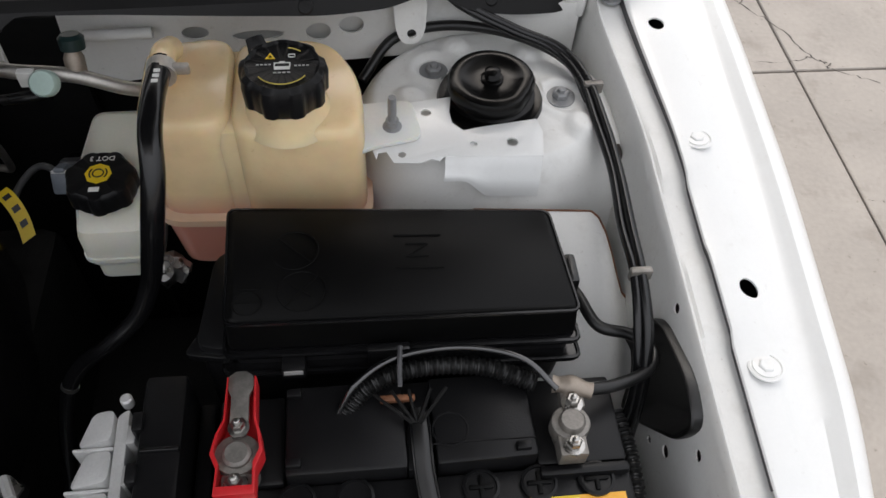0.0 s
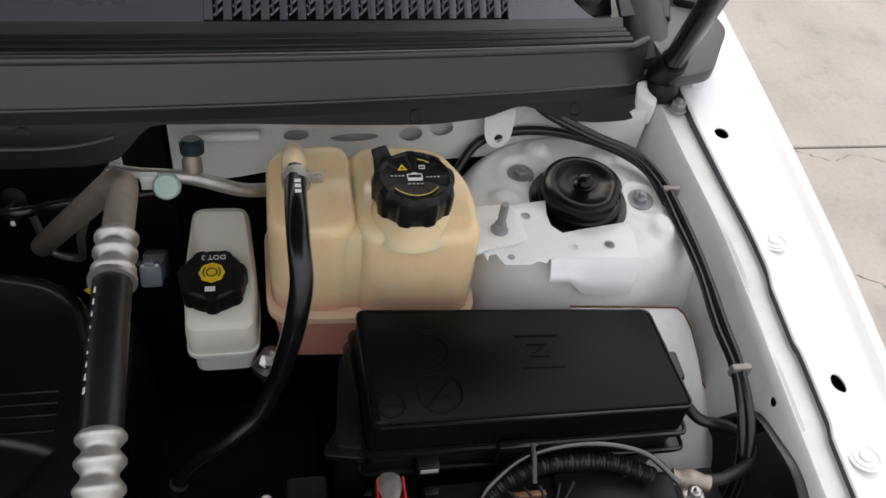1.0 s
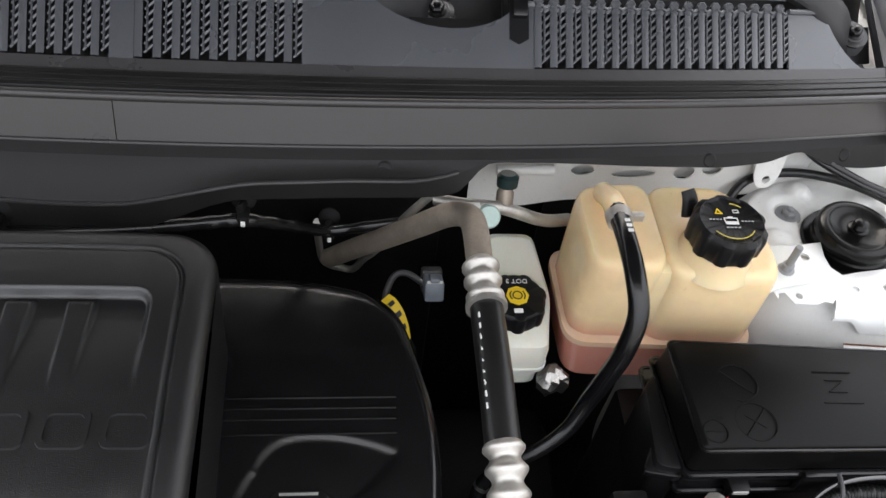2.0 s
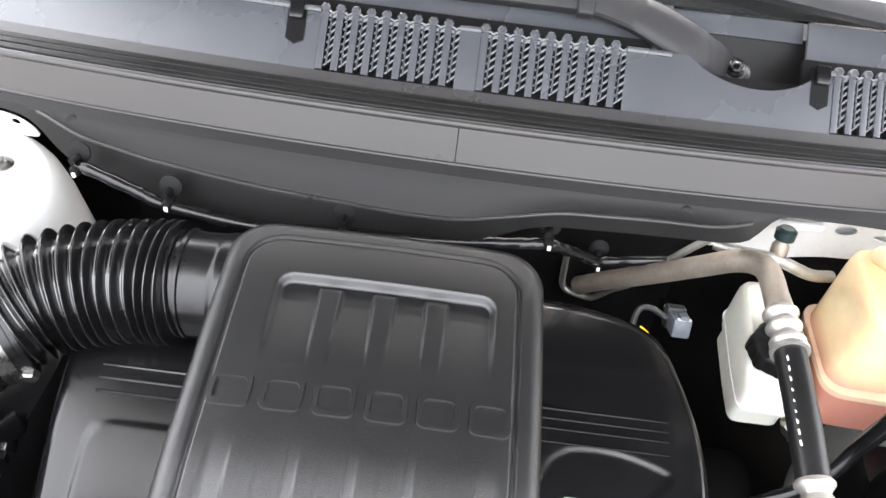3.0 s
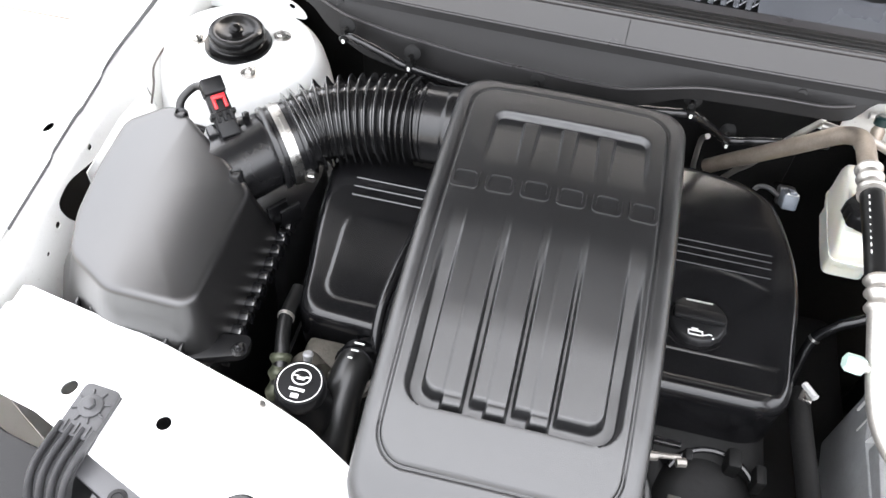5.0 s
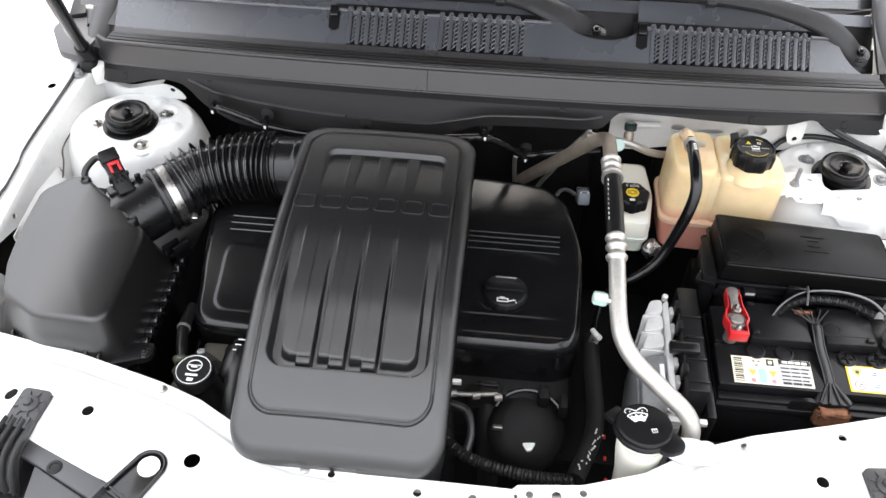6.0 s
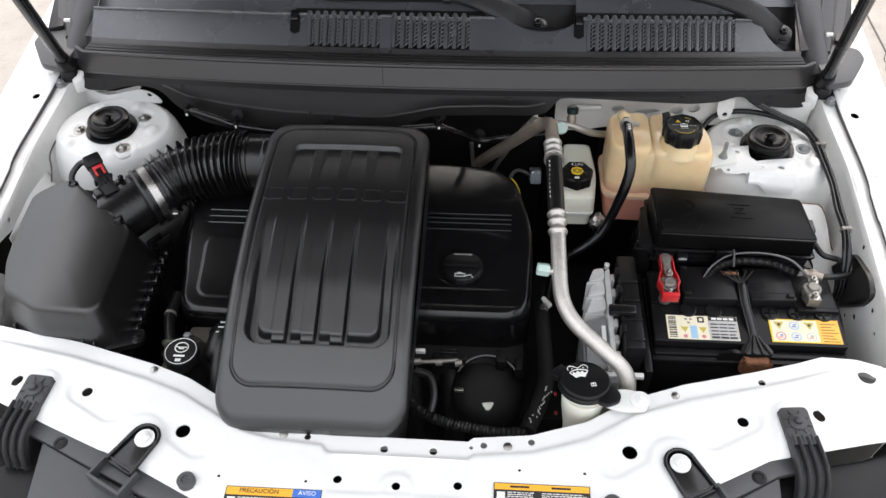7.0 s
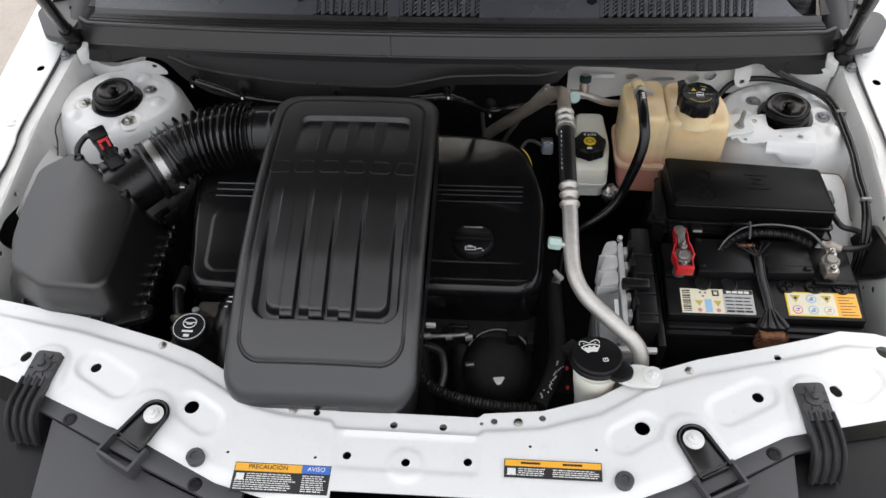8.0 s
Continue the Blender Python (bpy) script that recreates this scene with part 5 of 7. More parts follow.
def air_box():
    b = thing("air_filter_box", "satin black plastic air filter box with a sloped lid", "air filter", (-0.54, -0.34, 0.62))
    lid = rounded([(-0.585, -0.194), (-0.632, -0.224), (-0.627, -0.300), (-0.617, -0.367), (-0.596, -0.420), (-0.540, -0.454), (-0.464, -0.450), (-0.453, -0.436), (-0.452, -0.290), (-0.562, -0.208)], 0.012, 4)
    mid = rounded([(-0.600, -0.172), (-0.656, -0.220), (-0.657, -0.300), (-0.655, -0.378), (-0.624, -0.436), (-0.560, -0.460), (-0.465, -0.476), (-0.437, -0.455), (-0.436, -0.270), (-0.545, -0.176)], 0.016, 4)
    low = [(x, y, 0.62) for x, y, _ in ring2(mid, 0.92)]
    zt = lambda x, y: 0.996 + 0.008 * smooth(-0.45, -0.25, y) - 1.5 * (x + 0.540) ** 2
    crown = Vector((-0.552, -0.335))

    def shrink(k):
        return [(q.x, q.y, zt(q.x, q.y)) for q in (crown + (Vector(p) - crown) * k for p in lid)]

    # flared side walls, a rounded brow, and a lid that is arched from side to side
    brow = [[(x, y, z - 0.0080) for x, y, z in shrink(1.025)], [(x, y, z - 0.0045) for x, y, z in shrink(1.018)], [(x, y, z - 0.0018) for x, y, z in shrink(1.0)], [(x, y, z - 0.0004) for x, y, z in shrink(0.975)]]
    part("lid", loft([[(x, y, 0.893) for x, y in mid], [(x, y, 0.905) for x, y in mid], [(x * 0.62 + u * 0.38, y * 0.62 + v * 0.38, 0.928) for (x, y), (u, v) in zip(mid, lid)]] + brow + [shrink(k) for k in (0.94, 0.85, 0.72, 0.58, 0.44, 0.30, 0.16, 0.04)]), AIRBOX, b, sharp=48)
    part("tray", loft([low, [(x, y, 0.882) for x, y, _ in ring2(mid, 0.985)], [(x, y, 0.882) for x, y, _ in ring2(mid, 1.025)], [(x, y, 0.8915) for x, y, _ in ring2(mid, 1.025)]]), BLACK, b)
    for k in range(11):
        y = -0.236 - 0.0195 * k
        part("clip_tooth", box(-0.007, 0.007, -0.0062, 0.0062, -0.008, 0.0085, 0.002, 2, Matrix.Translation((-0.4305, y, 0.8945)) @ Matrix.Rotation(radians(-12), 4, "Y") @ Matrix.Rotation(radians(18), 4, "X")), CABLE, b, "glossy snap tooth")
    part("tooth_rail", box(-0.440, -0.4265, -0.452, -0.222, 0.884, 0.8945, 0.002), BLACK, b)
    for k in range(8):
        t = k / 7
        p = Vector((-0.595 + 0.13 * t, -0.440 - 0.027 * t, 0.0))
        part("lid_rib", box(-0.0012, 0.0012, -0.004, 0.010, 0.896, 0.935, 0.001, 1, Matrix.Translation(p)), AIRBOX, b)
    # black block added to darken the gap between box and tower
    part("dark_block", prism(rounded([(-0.500, -0.290), (-0.428, -0.300), (-0.418, -0.150), (-0.440, -0.090), (-0.490, -0.110)], 0.02, 4), 0.60, 0.892, 0.01), BLACK, b)
    part("ear", prism(rounded([(-0.47, -0.474), (-0.404, -0.450), (-0.405, -0.425), (-0.44, -0.43)], 0.012, 4), 0.905, 0.917, 0.002), BLACK, b)
    part("screw", hexbolt((-0.413, -0.446, 0.917), 0.0055, 0.004), BLACK_GLOSS, b, "black lid screw")
    for x, y in ((-0.568, -0.208), (-0.470, -0.282)):
        part("lid_pin", lathe([(0.008, 0.985), (0.008, 1.003), (0.006, 1.006), (0.004, 1.003)], (x, y, 0), n=16), BLACK_GLOSS, b)
    ax = Vector((0.62, 0.74, 0.08)).normalized()
    o = Vector((-0.520, -0.262, 0.9545))
    part("snout", lathe([(0.0445, 0), (0.0445, 0.082), (0.0475, 0.083), (0.0475, 0.087), (0.044, 0.088)], o, ax, 48), BLACK_GLOSS, b)
    for k in range(2):
        part("gusset", prism([(-0.452 + 0.016 * k, -0.262), (-0.436 + 0.016 * k, -0.240), (-0.432 + 0.016 * k, -0.244), (-0.448 + 0.016 * k, -0.266)], 0.90, 0.930, 0.001), SMOOTH_BLACK, b)
    s = thing("air_flow_sensor", "black air flow sensor plug with a red lock tab", "sensor", (-0.515, -0.205, 0.99))
    m = Matrix.Translation((-0.508, -0.210, 0.998)) @ Matrix.Rotation(radians(40), 4, "Z")
    part("base", join(box(-0.026, 0.026, -0.009, 0.009, -0.008, 0.004, 0.002, 2, m), lathe([(0.005, 0), (0.005, 0.009), (0.003, 0.010)], m @ Vector((0.021, 0, 0.004)), n=6)), BLACK_GLOSS, s)
    m2 = Matrix.Translation((-0.5165, -0.2055, 1.0145)) @ Matrix.Rotation(radians(42), 4, "Z") @ Matrix.Rotation(radians(38), 4, "X")
    part("plug", join(box(-0.0115, 0.0115, -0.030, 0.034, -0.010, 0.011, 0.002, 2, m2), box(-0.0130, 0.0130, 0.020, 0.040, -0.012, 0.014, 0.003, 3, m2), box(-0.0145, 0.0145, -0.006, 0.000, -0.011, 0.0125, 0.001, 1, m2)), BLACK, s)
    part("lock_tab", join(box(-0.008, -0.004, 0.002, 0.018, 0.013, 0.018, 0.001, 2, m2), box(0.004, 0.008, 0.002, 0.018, 0.013, 0.018, 0.001, 2, m2), box(-0.008, 0.008, 0.013, 0.018, 0.013, 0.019, 0.001, 2, m2)), RED, s, "red lock tab")
    for dx in (-0.008, 0.0, 0.008):
        part("latch_rib", box(dx - 0.002, dx + 0.002, -0.013, -0.001, 0.012, 0.016, 0.0005, 1, m2), BLACK, s)
    part("cable", tube([(-0.541, -0.184, 1.026), (-0.562, -0.176, 1.018), (-0.577, -0.190, 1.002), (-0.566, -0.208, 0.988), (-0.545, -0.204, 0.978)], 0.0050, 10), RUBBER, s)


def intake_hose():
    h = thing("intake_hose", "ribbed black rubber air intake hose with steel band clamp", "air hose", (-0.36, -0.15, 0.90))
    line = [(-0.443, -0.175, 0.970), (-0.413, -0.152, 0.977), (-0.372, -0.138, 0.982), (-0.330, -0.134, 0.988), (-0.300, -0.134, 0.991)]
    ribs = 14.0

    def r(t):
        # narrow round ridges between wide hollows
        crest = 0.5 - 0.5 * math.cos(2 * math.pi * t * ribs)
        return 0.0445 + 0.0105 * crest ** 1.35 * (0.80 + 0.20 * smooth(0.0, 0.12, t))

    part("bellows", tube(line, r, 52, 90), BELLOWS, h, sharp=80)
    steps = ((0.0, 0.0455), (0.10, 0.0475), (0.16, 0.0475), (0.20, 0.0440), (0.34, 0.0440), (0.36, 0.0485), (0.44, 0.0485), (0.46, 0.0462), (0.80, 0.0462), (0.82, 0.0478), (1.0, 0.0478))
    part("cuff", tube([(-0.302, -0.134, 0.991), (-0.285, -0.134, 0.993), (-0.245, -0.136, 0.996)], lambda t: lerp(steps, t), 44, 24), BLACK_GLOSS, h, sharp=30)
    ax = Vector((0.76, 0.63, 0.10)).normalized()
    o = Vector((-0.4560, -0.1920, 0.9650))
    part("collar", lathe([(0.046, -0.012), (0.0505, -0.012), (0.0515, -0.010), (0.0515, -0.006), (0.0495, -0.005), (0.0495, 0.019), (0.0515, 0.020), (0.0515, 0.024), (0.046, 0.026)], o, ax, 52), BLACK_GLOSS, h, sharp=30)
    part("band_clamp", lathe([(0.0497, 0.000), (0.0512, 0.0002), (0.0514, 0.0060), (0.0512, 0.0125), (0.0497, 0.0128)], o, ax, 52), STEEL, h, "steel band clamp")
    part("clamp_rim", lathe([(0.0512, 0.0058), (0.0524, 0.0060), (0.0524, 0.0072), (0.0512, 0.0074)], o, ax, 52), STEEL, h)
    part("worm_housing", tube([(-0.4215, -0.206, 0.978), (-0.416, -0.2085, 0.966), (-0.412, -0.2125, 0.955)], 0.0075, 8, 3, flat=0.7), STEEL, h, "zinc worm drive housing")
    part("clamp_screw", join(tube([(-0.412, -0.2125, 0.956), (-0.4105, -0.2150, 0.951)], 0.0045, 10, 1, False), lathe([(0.0078, 0), (0.0078, 0.006), (0.006, 0.0075), (0.002, 0.0070)], (-0.4105, -0.2150, 0.951), (0.12, -0.72, -0.1), 6)), STEEL, h, "zinc clamp screw")


def power_steering():
    p = thing("power_steering_reservoir", "black power steering fluid reservoir with a white-printed cap", "fluid reservoir", (-0.335, -0.475, 0.80))
    at = (-0.335, -0.474, 0)
    part("body", lathe([(0.024, 0.78), (0.03, 0.80), (0.03, 0.90), (0.022, 0.915), (0.022, 0.925)], at, n=28), BLACK, p)
    part("cap", lathe([(0.0245, 0.920), (0.0262, 0.924), (0.0262, 0.938), (0.0248, 0.942), (0.002, 0.9425)], at, n=36, bump=lambda a, h: 1 + (0.02 * math.sin(16 * a) if h < 0.94 else 0)), BLACK, p)
    part("printed_ring", lathe([(0.0226, 0.9420), (0.0226, 0.9430), (0.0219, 0.9430), (0.0219, 0.9420)], at, n=40), PAPER, p)
    m = Matrix.Translation((-0.335, -0.474, 0.9426))
    part("wheel_symbol", join(*[tube([m @ Vector((0.0095 * math.cos(t), 0.006 + 0.0085 * math.sin(t), 0.0004)) for t in (2 * math.pi * k / 24 for k in range(25))], 0.0008, 6, 1)], box(-0.004, 0.004, 0.003, 0.0075, 0, 0.0006, 0, 1, m), box(-0.008, 0.008, 0.006, 0.0075, 0, 0.0006, 0, 1, m)), PAPER, p, "white steering wheel symbol")
    part("print_bar", box(-0.008, 0.008, -0.010, -0.007, 0, 0.0006, 0, 1, m), PAPER, p)
    part("print_bar", box(-0.004, 0.004, -0.018, -0.0135, 0, 0.0006, 0, 1, m), PAPER, p)
    part("neck_clip", lathe([(0.004, 0), (0.006, 0.012), (0.004, 0.014)], (-0.345, -0.43, 0.905), (0, 0.4, 1), 12), CASE, p)
    p.location.z -= 0.011
    h = thing("radiator_hose", "thick black radiator hose with printed clamp", "hose", (-0.30, -0.42, 0.80), "hoses")
    part("hose", tube([(-0.292, -0.385, 0.86), (-0.298, -0.41, 0.88), (-0.302, -0.445, 0.87), (-0.30, -0.50, 0.83)], 0.021, 18), RUBBER, h)
    part("clamp", tube([(-0.296, -0.398, 0.873), (-0.299, -0.413, 0.881)], 0.0235, 20, 1, False), BLACK_GLOSS, h)
    for k in range(3):
        part("print_bar", box(-0.006 + 0.002 * k, 0.005 - 0.001 * k, -0.0009, 0.0009, 0, 0.0006, 0, 1, Matrix.Translation((-0.297 - 0.002 * k, -0.395 - 0.012 * k, 0.898 + 0.004 * k))), PAPER, h)
    g = thing("ac_line", "thin pale green aluminium pipe with crimped sleeve", "pipe", (-0.385, -0.42, 0.80))
    part("pipe", tube([(-0.392, -0.33, 0.88), (-0.390, -0.38, 0.885), (-0.378, -0.43, 0.875), (-0.375, -0.48, 0.84)], 0.0085, 12), RUBBER, g)
    part("sleeve", tube([(-0.381, -0.418, 0.878), (-0.377, -0.44, 0.868), (-0.375, -0.465, 0.85)], lambda t: 0.011 + 0.002 * math.sin(t * 18), 14, 10), GREEN_METAL, g, "crimped olive metal sleeve")
    part("band", lathe([(0.010, 0), (0.010, 0.004)], (-0.391, -0.372, 0.8845), (0.0, -1, 0.1), 16), ALU, g)
    d = thing("breather_hose", "slim glossy black hose between the valve cover and the engine cover", "hose", (-0.28, -0.35, 0.90), "hoses")
    part("hose", tube([(-0.268, -0.235, 0.935), (-0.274, -0.275, 0.934), (-0.279, -0.315, 0.930), (-0.283, -0.355, 0.920), (-0.282, -0.385, 0.900), (-0.276, -0.400, 0.870)], 0.0062, 12, 8), SMOOTH_BLACK, d)
    t = thing("thermostat_housing", "dull cast aluminium thermostat housing", "housing", (-0.33, -0.40, 0.80))
    part("casting", join(box(-0.365, -0.31, -0.42, -0.375, 0.80, 0.862, 0.008), lathe([(0.02, 0), (0.02, 0.03)], (-0.36, -0.41, 0.85), (0.7, -0.6, 0.3), 18)), OLD_CAST, t)


def dash_loom():
    w = thing("wiring_loom", "black taped wiring loom clipped along the lower cowl", "wire loom", (-0.15, -0.06, 1.0), "wire looms")
    pts = [(-0.425, -0.035, 1.015), (-0.41, -0.048, 1.030), (-0.36, -0.064, 1.026), (-0.328, -0.072, 1.020), (-0.25, -0.078, 1.014), (-0.171, -0.077, 1.018), (-0.08, -0.070, 1.016), (-0.02, -0.064, 1.018), (0.013, -0.058, 1.016), (0.045, -0.035, 0.985), (0.08, 0.0, 0.94), (0.13, 0.0, 0.95), (0.2, 0.0, 0.96)]
    part("taped_cable", tube(pts, lambda t: 0.0056 + 0.0004 * math.sin(t * 150), 10, 24), BLACK_GLOSS, w)
    for x, y, z in ((-0.418, -0.045, 1.034), (-0.328, -0.069, 1.030), (-0.171, -0.073, 1.028), (0.013, -0.056, 1.028), (0.080, 0.005, 0.940)):
        c = part("clip", join(lathe([(0.0105, -0.002), (0.0105, 0.0), (0.007, 0.0015)], (x, y + 0.009, z + 0.002), (0, -0.9, 0.4), 18), box(x - 0.0045, x + 0.0045, y - 0.009, y + 0.009, z - 0.011, z - 0.003, 0.002), tube([(x, y + 0.006, z), (x - 0.002, y - 0.004, z + 0.002)], 0.0035, 8, 1, False)), NEAR_BLACK, w)
        part("clip_tip", box(x - 0.0015, x + 0.0020, y - 0.0115, y - 0.0095, z - 0.010, z - 0.005, 0.0005), PAPER, c, "white clip tip")
    b = thing("cowl_bracket", "white painted bracket under the cowl beside the strut tower", "bracket", (-0.50, 0.03, 1.0))
    edge = [(-0.673, 0.981), (-0.636, 0.984), (-0.593, 0.988), (-0.560, 0.998), (-0.538, 1.003), (-0.520, 0.997), (-0.508, 0.985), (-0.503, 0.971), (-0.530, 0.970), (-0.560, 0.966), (-0.600, 0.956), (-0.646, 0.946), (-0.673, 0.940)]
    bend = lambda x, z: 0.044 + 0.030 * smooth(-0.60, -0.67, x) - 0.10 * (z - 0.99)
    sh = loft([[(x, bend(x, z) + d, z) for x, z in rounded(edge, 0.008, 3)] for d in (0.0, 0.002)])
    part("plate", cut(sh, lathe([(0.0045, -0.1), (0.0045, 0.1)], (-0.5237, 0.045, 0.9900), (0, 1, 0.1), n=16)), WHITE, b)
    part("top_flange", grid(24, 2, lambda u, v: (-0.655 + 0.115 * u, bend(-0.655 + 0.115 * u, 0.985) + 0.014 * v, lerp([(-0.673, 0.981), (-0.593, 0.988), (-0.538, 1.003)], -0.655 + 0.115 * u) - 0.001), 0.0015), WHITE, b)


# ---- battery side ----
def coolant_tank():
    t = thing("coolant_tank", "yellowed translucent coolant expansion tank with red coolant inside", "coolant tank", (0.375, -0.075, 0.86))
    left = rounded([(0.295, -0.018), (0.364, -0.010), (0.364, -0.115), (0.296, -0.112)], 0.022, 5)
    right = rounded([(0.362, -0.010), (0.438, -0.012), (0.462, -0.060), (0.461, -0.124), (0.362, -0.118)], 0.022, 5)
    for poly, zt in ((left, 1.026), (right, 1.022)):
        part("upper_shell", loft([[(x, y, 0.928) for x, y in poly], [(x, y, zt - 0.020) for x, y in poly], [(x, y, zt - 0.010) for x, y, _ in ring2(poly, 0.985)], [(x, y, zt - 0.004) for x, y, _ in ring2(poly, 0.955)], [(x, y, zt - 0.001) for x, y, _ in ring2(poly, 0.90)], [(x, y, zt) for x, y, _ in ring2(poly, 0.80)]]), TANK, t)
    waist = rounded([(0.330, -0.016), (0.400, -0.014), (0.400, -0.113), (0.330, -0.111)], 0.012, 4)
    part("waist", loft([[(x, y, 0.928) for x, y in waist], [(x, y, 1.004) for x, y in waist], [(x, y, 1.013) for x, y, _ in ring2(waist, 0.95)], [(x, y, 1.0165) for x, y, _ in ring2(waist, 0.84)]]), TANK, t)
    whole = rounded([(0.290, -0.012), (0.436, -0.008), (0.466, -0.05), (0.466, -0.128), (0.292, -0.120)], 0.022, 5)
    part("weld_seam", loft([[(x, y, 0.922) for x, y in whole], [(x, y, 0.929) for x, y in whole]]), TANK_RIM, t)
    part("lower_shell", loft([[(x, y, 0.862) for x, y, _ in ring2(whole, 0.80)], [(x, y, 0.868) for x, y, _ in ring2(whole, 0.90)], [(x, y, 0.9215) for x, y, _ in ring2(whole, 0.965)]]), TANK, t, "lower half tinted by red coolant")
    part("filler_neck", lathe([(0.036, 1.013), (0.029, 1.026), (0.026, 1.042)], (0.406, -0.092, 0), n=30), TANK, t)
    part("nipple", tube([(0.318, -0.035, 1.032), (0.318, -0.058, 1.045), (0.319, -0.078, 1.046)], 0.0095, 14), TANK, t)
    part("mount_arm", prism(rounded([(0.446, -0.062), (0.500, -0.058), (0.506, -0.100), (0.470, -0.108), (0.448, -0.118)], 0.008, 3), 0.9885, 0.993, 0.0015), FROST, t, "frosted mounting arm")
    flute = lambda a, h: 1 + (0.02 + 0.055 * max(-0.6, min(1, 1.7 * math.sin(9 * a))) if 1.031 < h < 1.0585 else 0)
    cap = part("pressure_cap", lathe([(0.0255, 1.030), (0.0290, 1.034), (0.0298, 1.050), (0.0285, 1.0560), (0.0262, 1.0590), (0.0245, 1.0575), (0.0235, 1.0568), (0.002, 1.0572)], (0.406, -0.093, 0.003), n=126, bump=flute), BLACK, t, "fluted black pressure cap")
    part("cap_lever", tube([(0.388, -0.062, 1.034), (0.386, -0.056, 1.046), (0.3835, -0.050, 1.052)], lambda t: 0.0085 - 0.002 * t, 10, 4, flat=0.6), BLACK, cap, "black lever behind the cap")
    m = Matrix.Translation((0.406, -0.093, 1.0604))
    bar = lambda a, b, c, d: box(a, b, c, d, 0, 0.0005, 0, 1, m)
    part("cap_symbol", join(bar(-0.0055, 0.0055, -0.0040, -0.0010), bar(-0.0058, -0.0050, -0.0010, 0.0030), bar(0.0050, 0.0058, -0.0010, 0.0030), bar(-0.0055, 0.0055, 0.0026, 0.0032), bar(-0.0020, 0.0020, 0.0032, 0.0044)), PAPER, cap, "white tank symbol")
    part("cap_print", join(*[bar(-0.018 + 0.0028 * k, -0.0162 + 0.0028 * k, 0.0010, 0.0019) for k in range(4)]), SILVER, cap)
    part("cap_print", join(*[bar(0.0085 + 0.0028 * k, 0.0103 + 0.0028 * k, -0.0008, 0.0001) for k in range(4)]), SILVER, cap)
    part("cap_print", join(*[bar(-0.006 + 0.0032 * k, -0.0038 + 0.0032 * k, -0.0078, -0.0068) for k in range(4)]), SILVER, cap)
    for a0, a1 in ((215, 325), (50, 78)):
        part("cap_ring_print", tube([m @ Vector((0.0195 * math.cos(radians(a0 + (a1 - a0) * k / 14)), 0.0195 * math.sin(radians(a0 + (a1 - a0) * k / 14)), 0.0003)) for k in range(15)], 0.0005, 6, 1), OLIVE, cap, "thin yellow ring of print")
    bm = cut(prism([(-0.0120, 0.0075), (-0.0050, 0.0075), (-0.0085, 0.0138)], 0, 0.0005), prism([(-0.0102, 0.0085), (-0.0068, 0.0085), (-0.0085, 0.0117)], -0.001, 0.002))
    bm.transform(m)
    part("cap_warning", bm, YELLOW, cap)
    part("cap_print", join(bar(0.004, 0.009, 0.0085, 0.0092), bar(0.004, 0.009, 0.0115, 0.0122), bar(0.004, 0.0047, 0.0085, 0.0122), bar(0.0083, 0.009, 0.0085, 0.0122)), PAPER, cap)
    h = thing("coolant_hose", "shiny black coolant hose from the expansion tank", "hose", (0.31, -0.15, 0.86), "hoses")
    part("hose", tube([(0.3185, -0.070, 1.0475), (0.318, -0.110, 1.052), (0.3185, -0.142, 1.048), (0.3195, -0.166, 1.032), (0.314, -0.179, 1.003), (0.306, -0.183, 0.968), (0.298, -0.186, 0.938), (0.284, -0.197, 0.911), (0.260, -0.206, 0.890), (0.234, -0.209, 0.868), (0.216, -0.216, 0.842), (0.208, -0.238, 0.810), (0.205, -0.270, 0.770)], lambda t: 0.0083 - 0.0019 * smooth(0.35, 0.7, t), 18, 10), SMOOTH_BLACK, h)
    part("hose_clip", tube([(0.2175, -0.2148, 0.8445), (0.2162, -0.2160, 0.8418)], 0.0071, 16, 1, False), STEEL, h, "thin steel hose clip")
    part("spring_clamp", tube([(0.3187, -0.073, 1.0467), (0.3192, -0.084, 1.0466)], 0.0108, 18, 1, False), ALU, h, "silver spring clamp")
    part("clamp_ear", box(-0.006, 0.006, -0.0025, 0.0025, -0.004, 0.004, 0.001, 2, Matrix.Translation((0.3330, -0.079, 1.0490))), ALU, h, "bent clamp ear")
    for k in range(3):
        part("print_bar", box(-0.0022, 0.0022, -0.0016, 0.0016, 0, 0.0005, 0, 1, Matrix.Translation((0.3200, -0.092 - 0.006 * k, 1.0588 + 0.0006 * k))), PAPER, h)


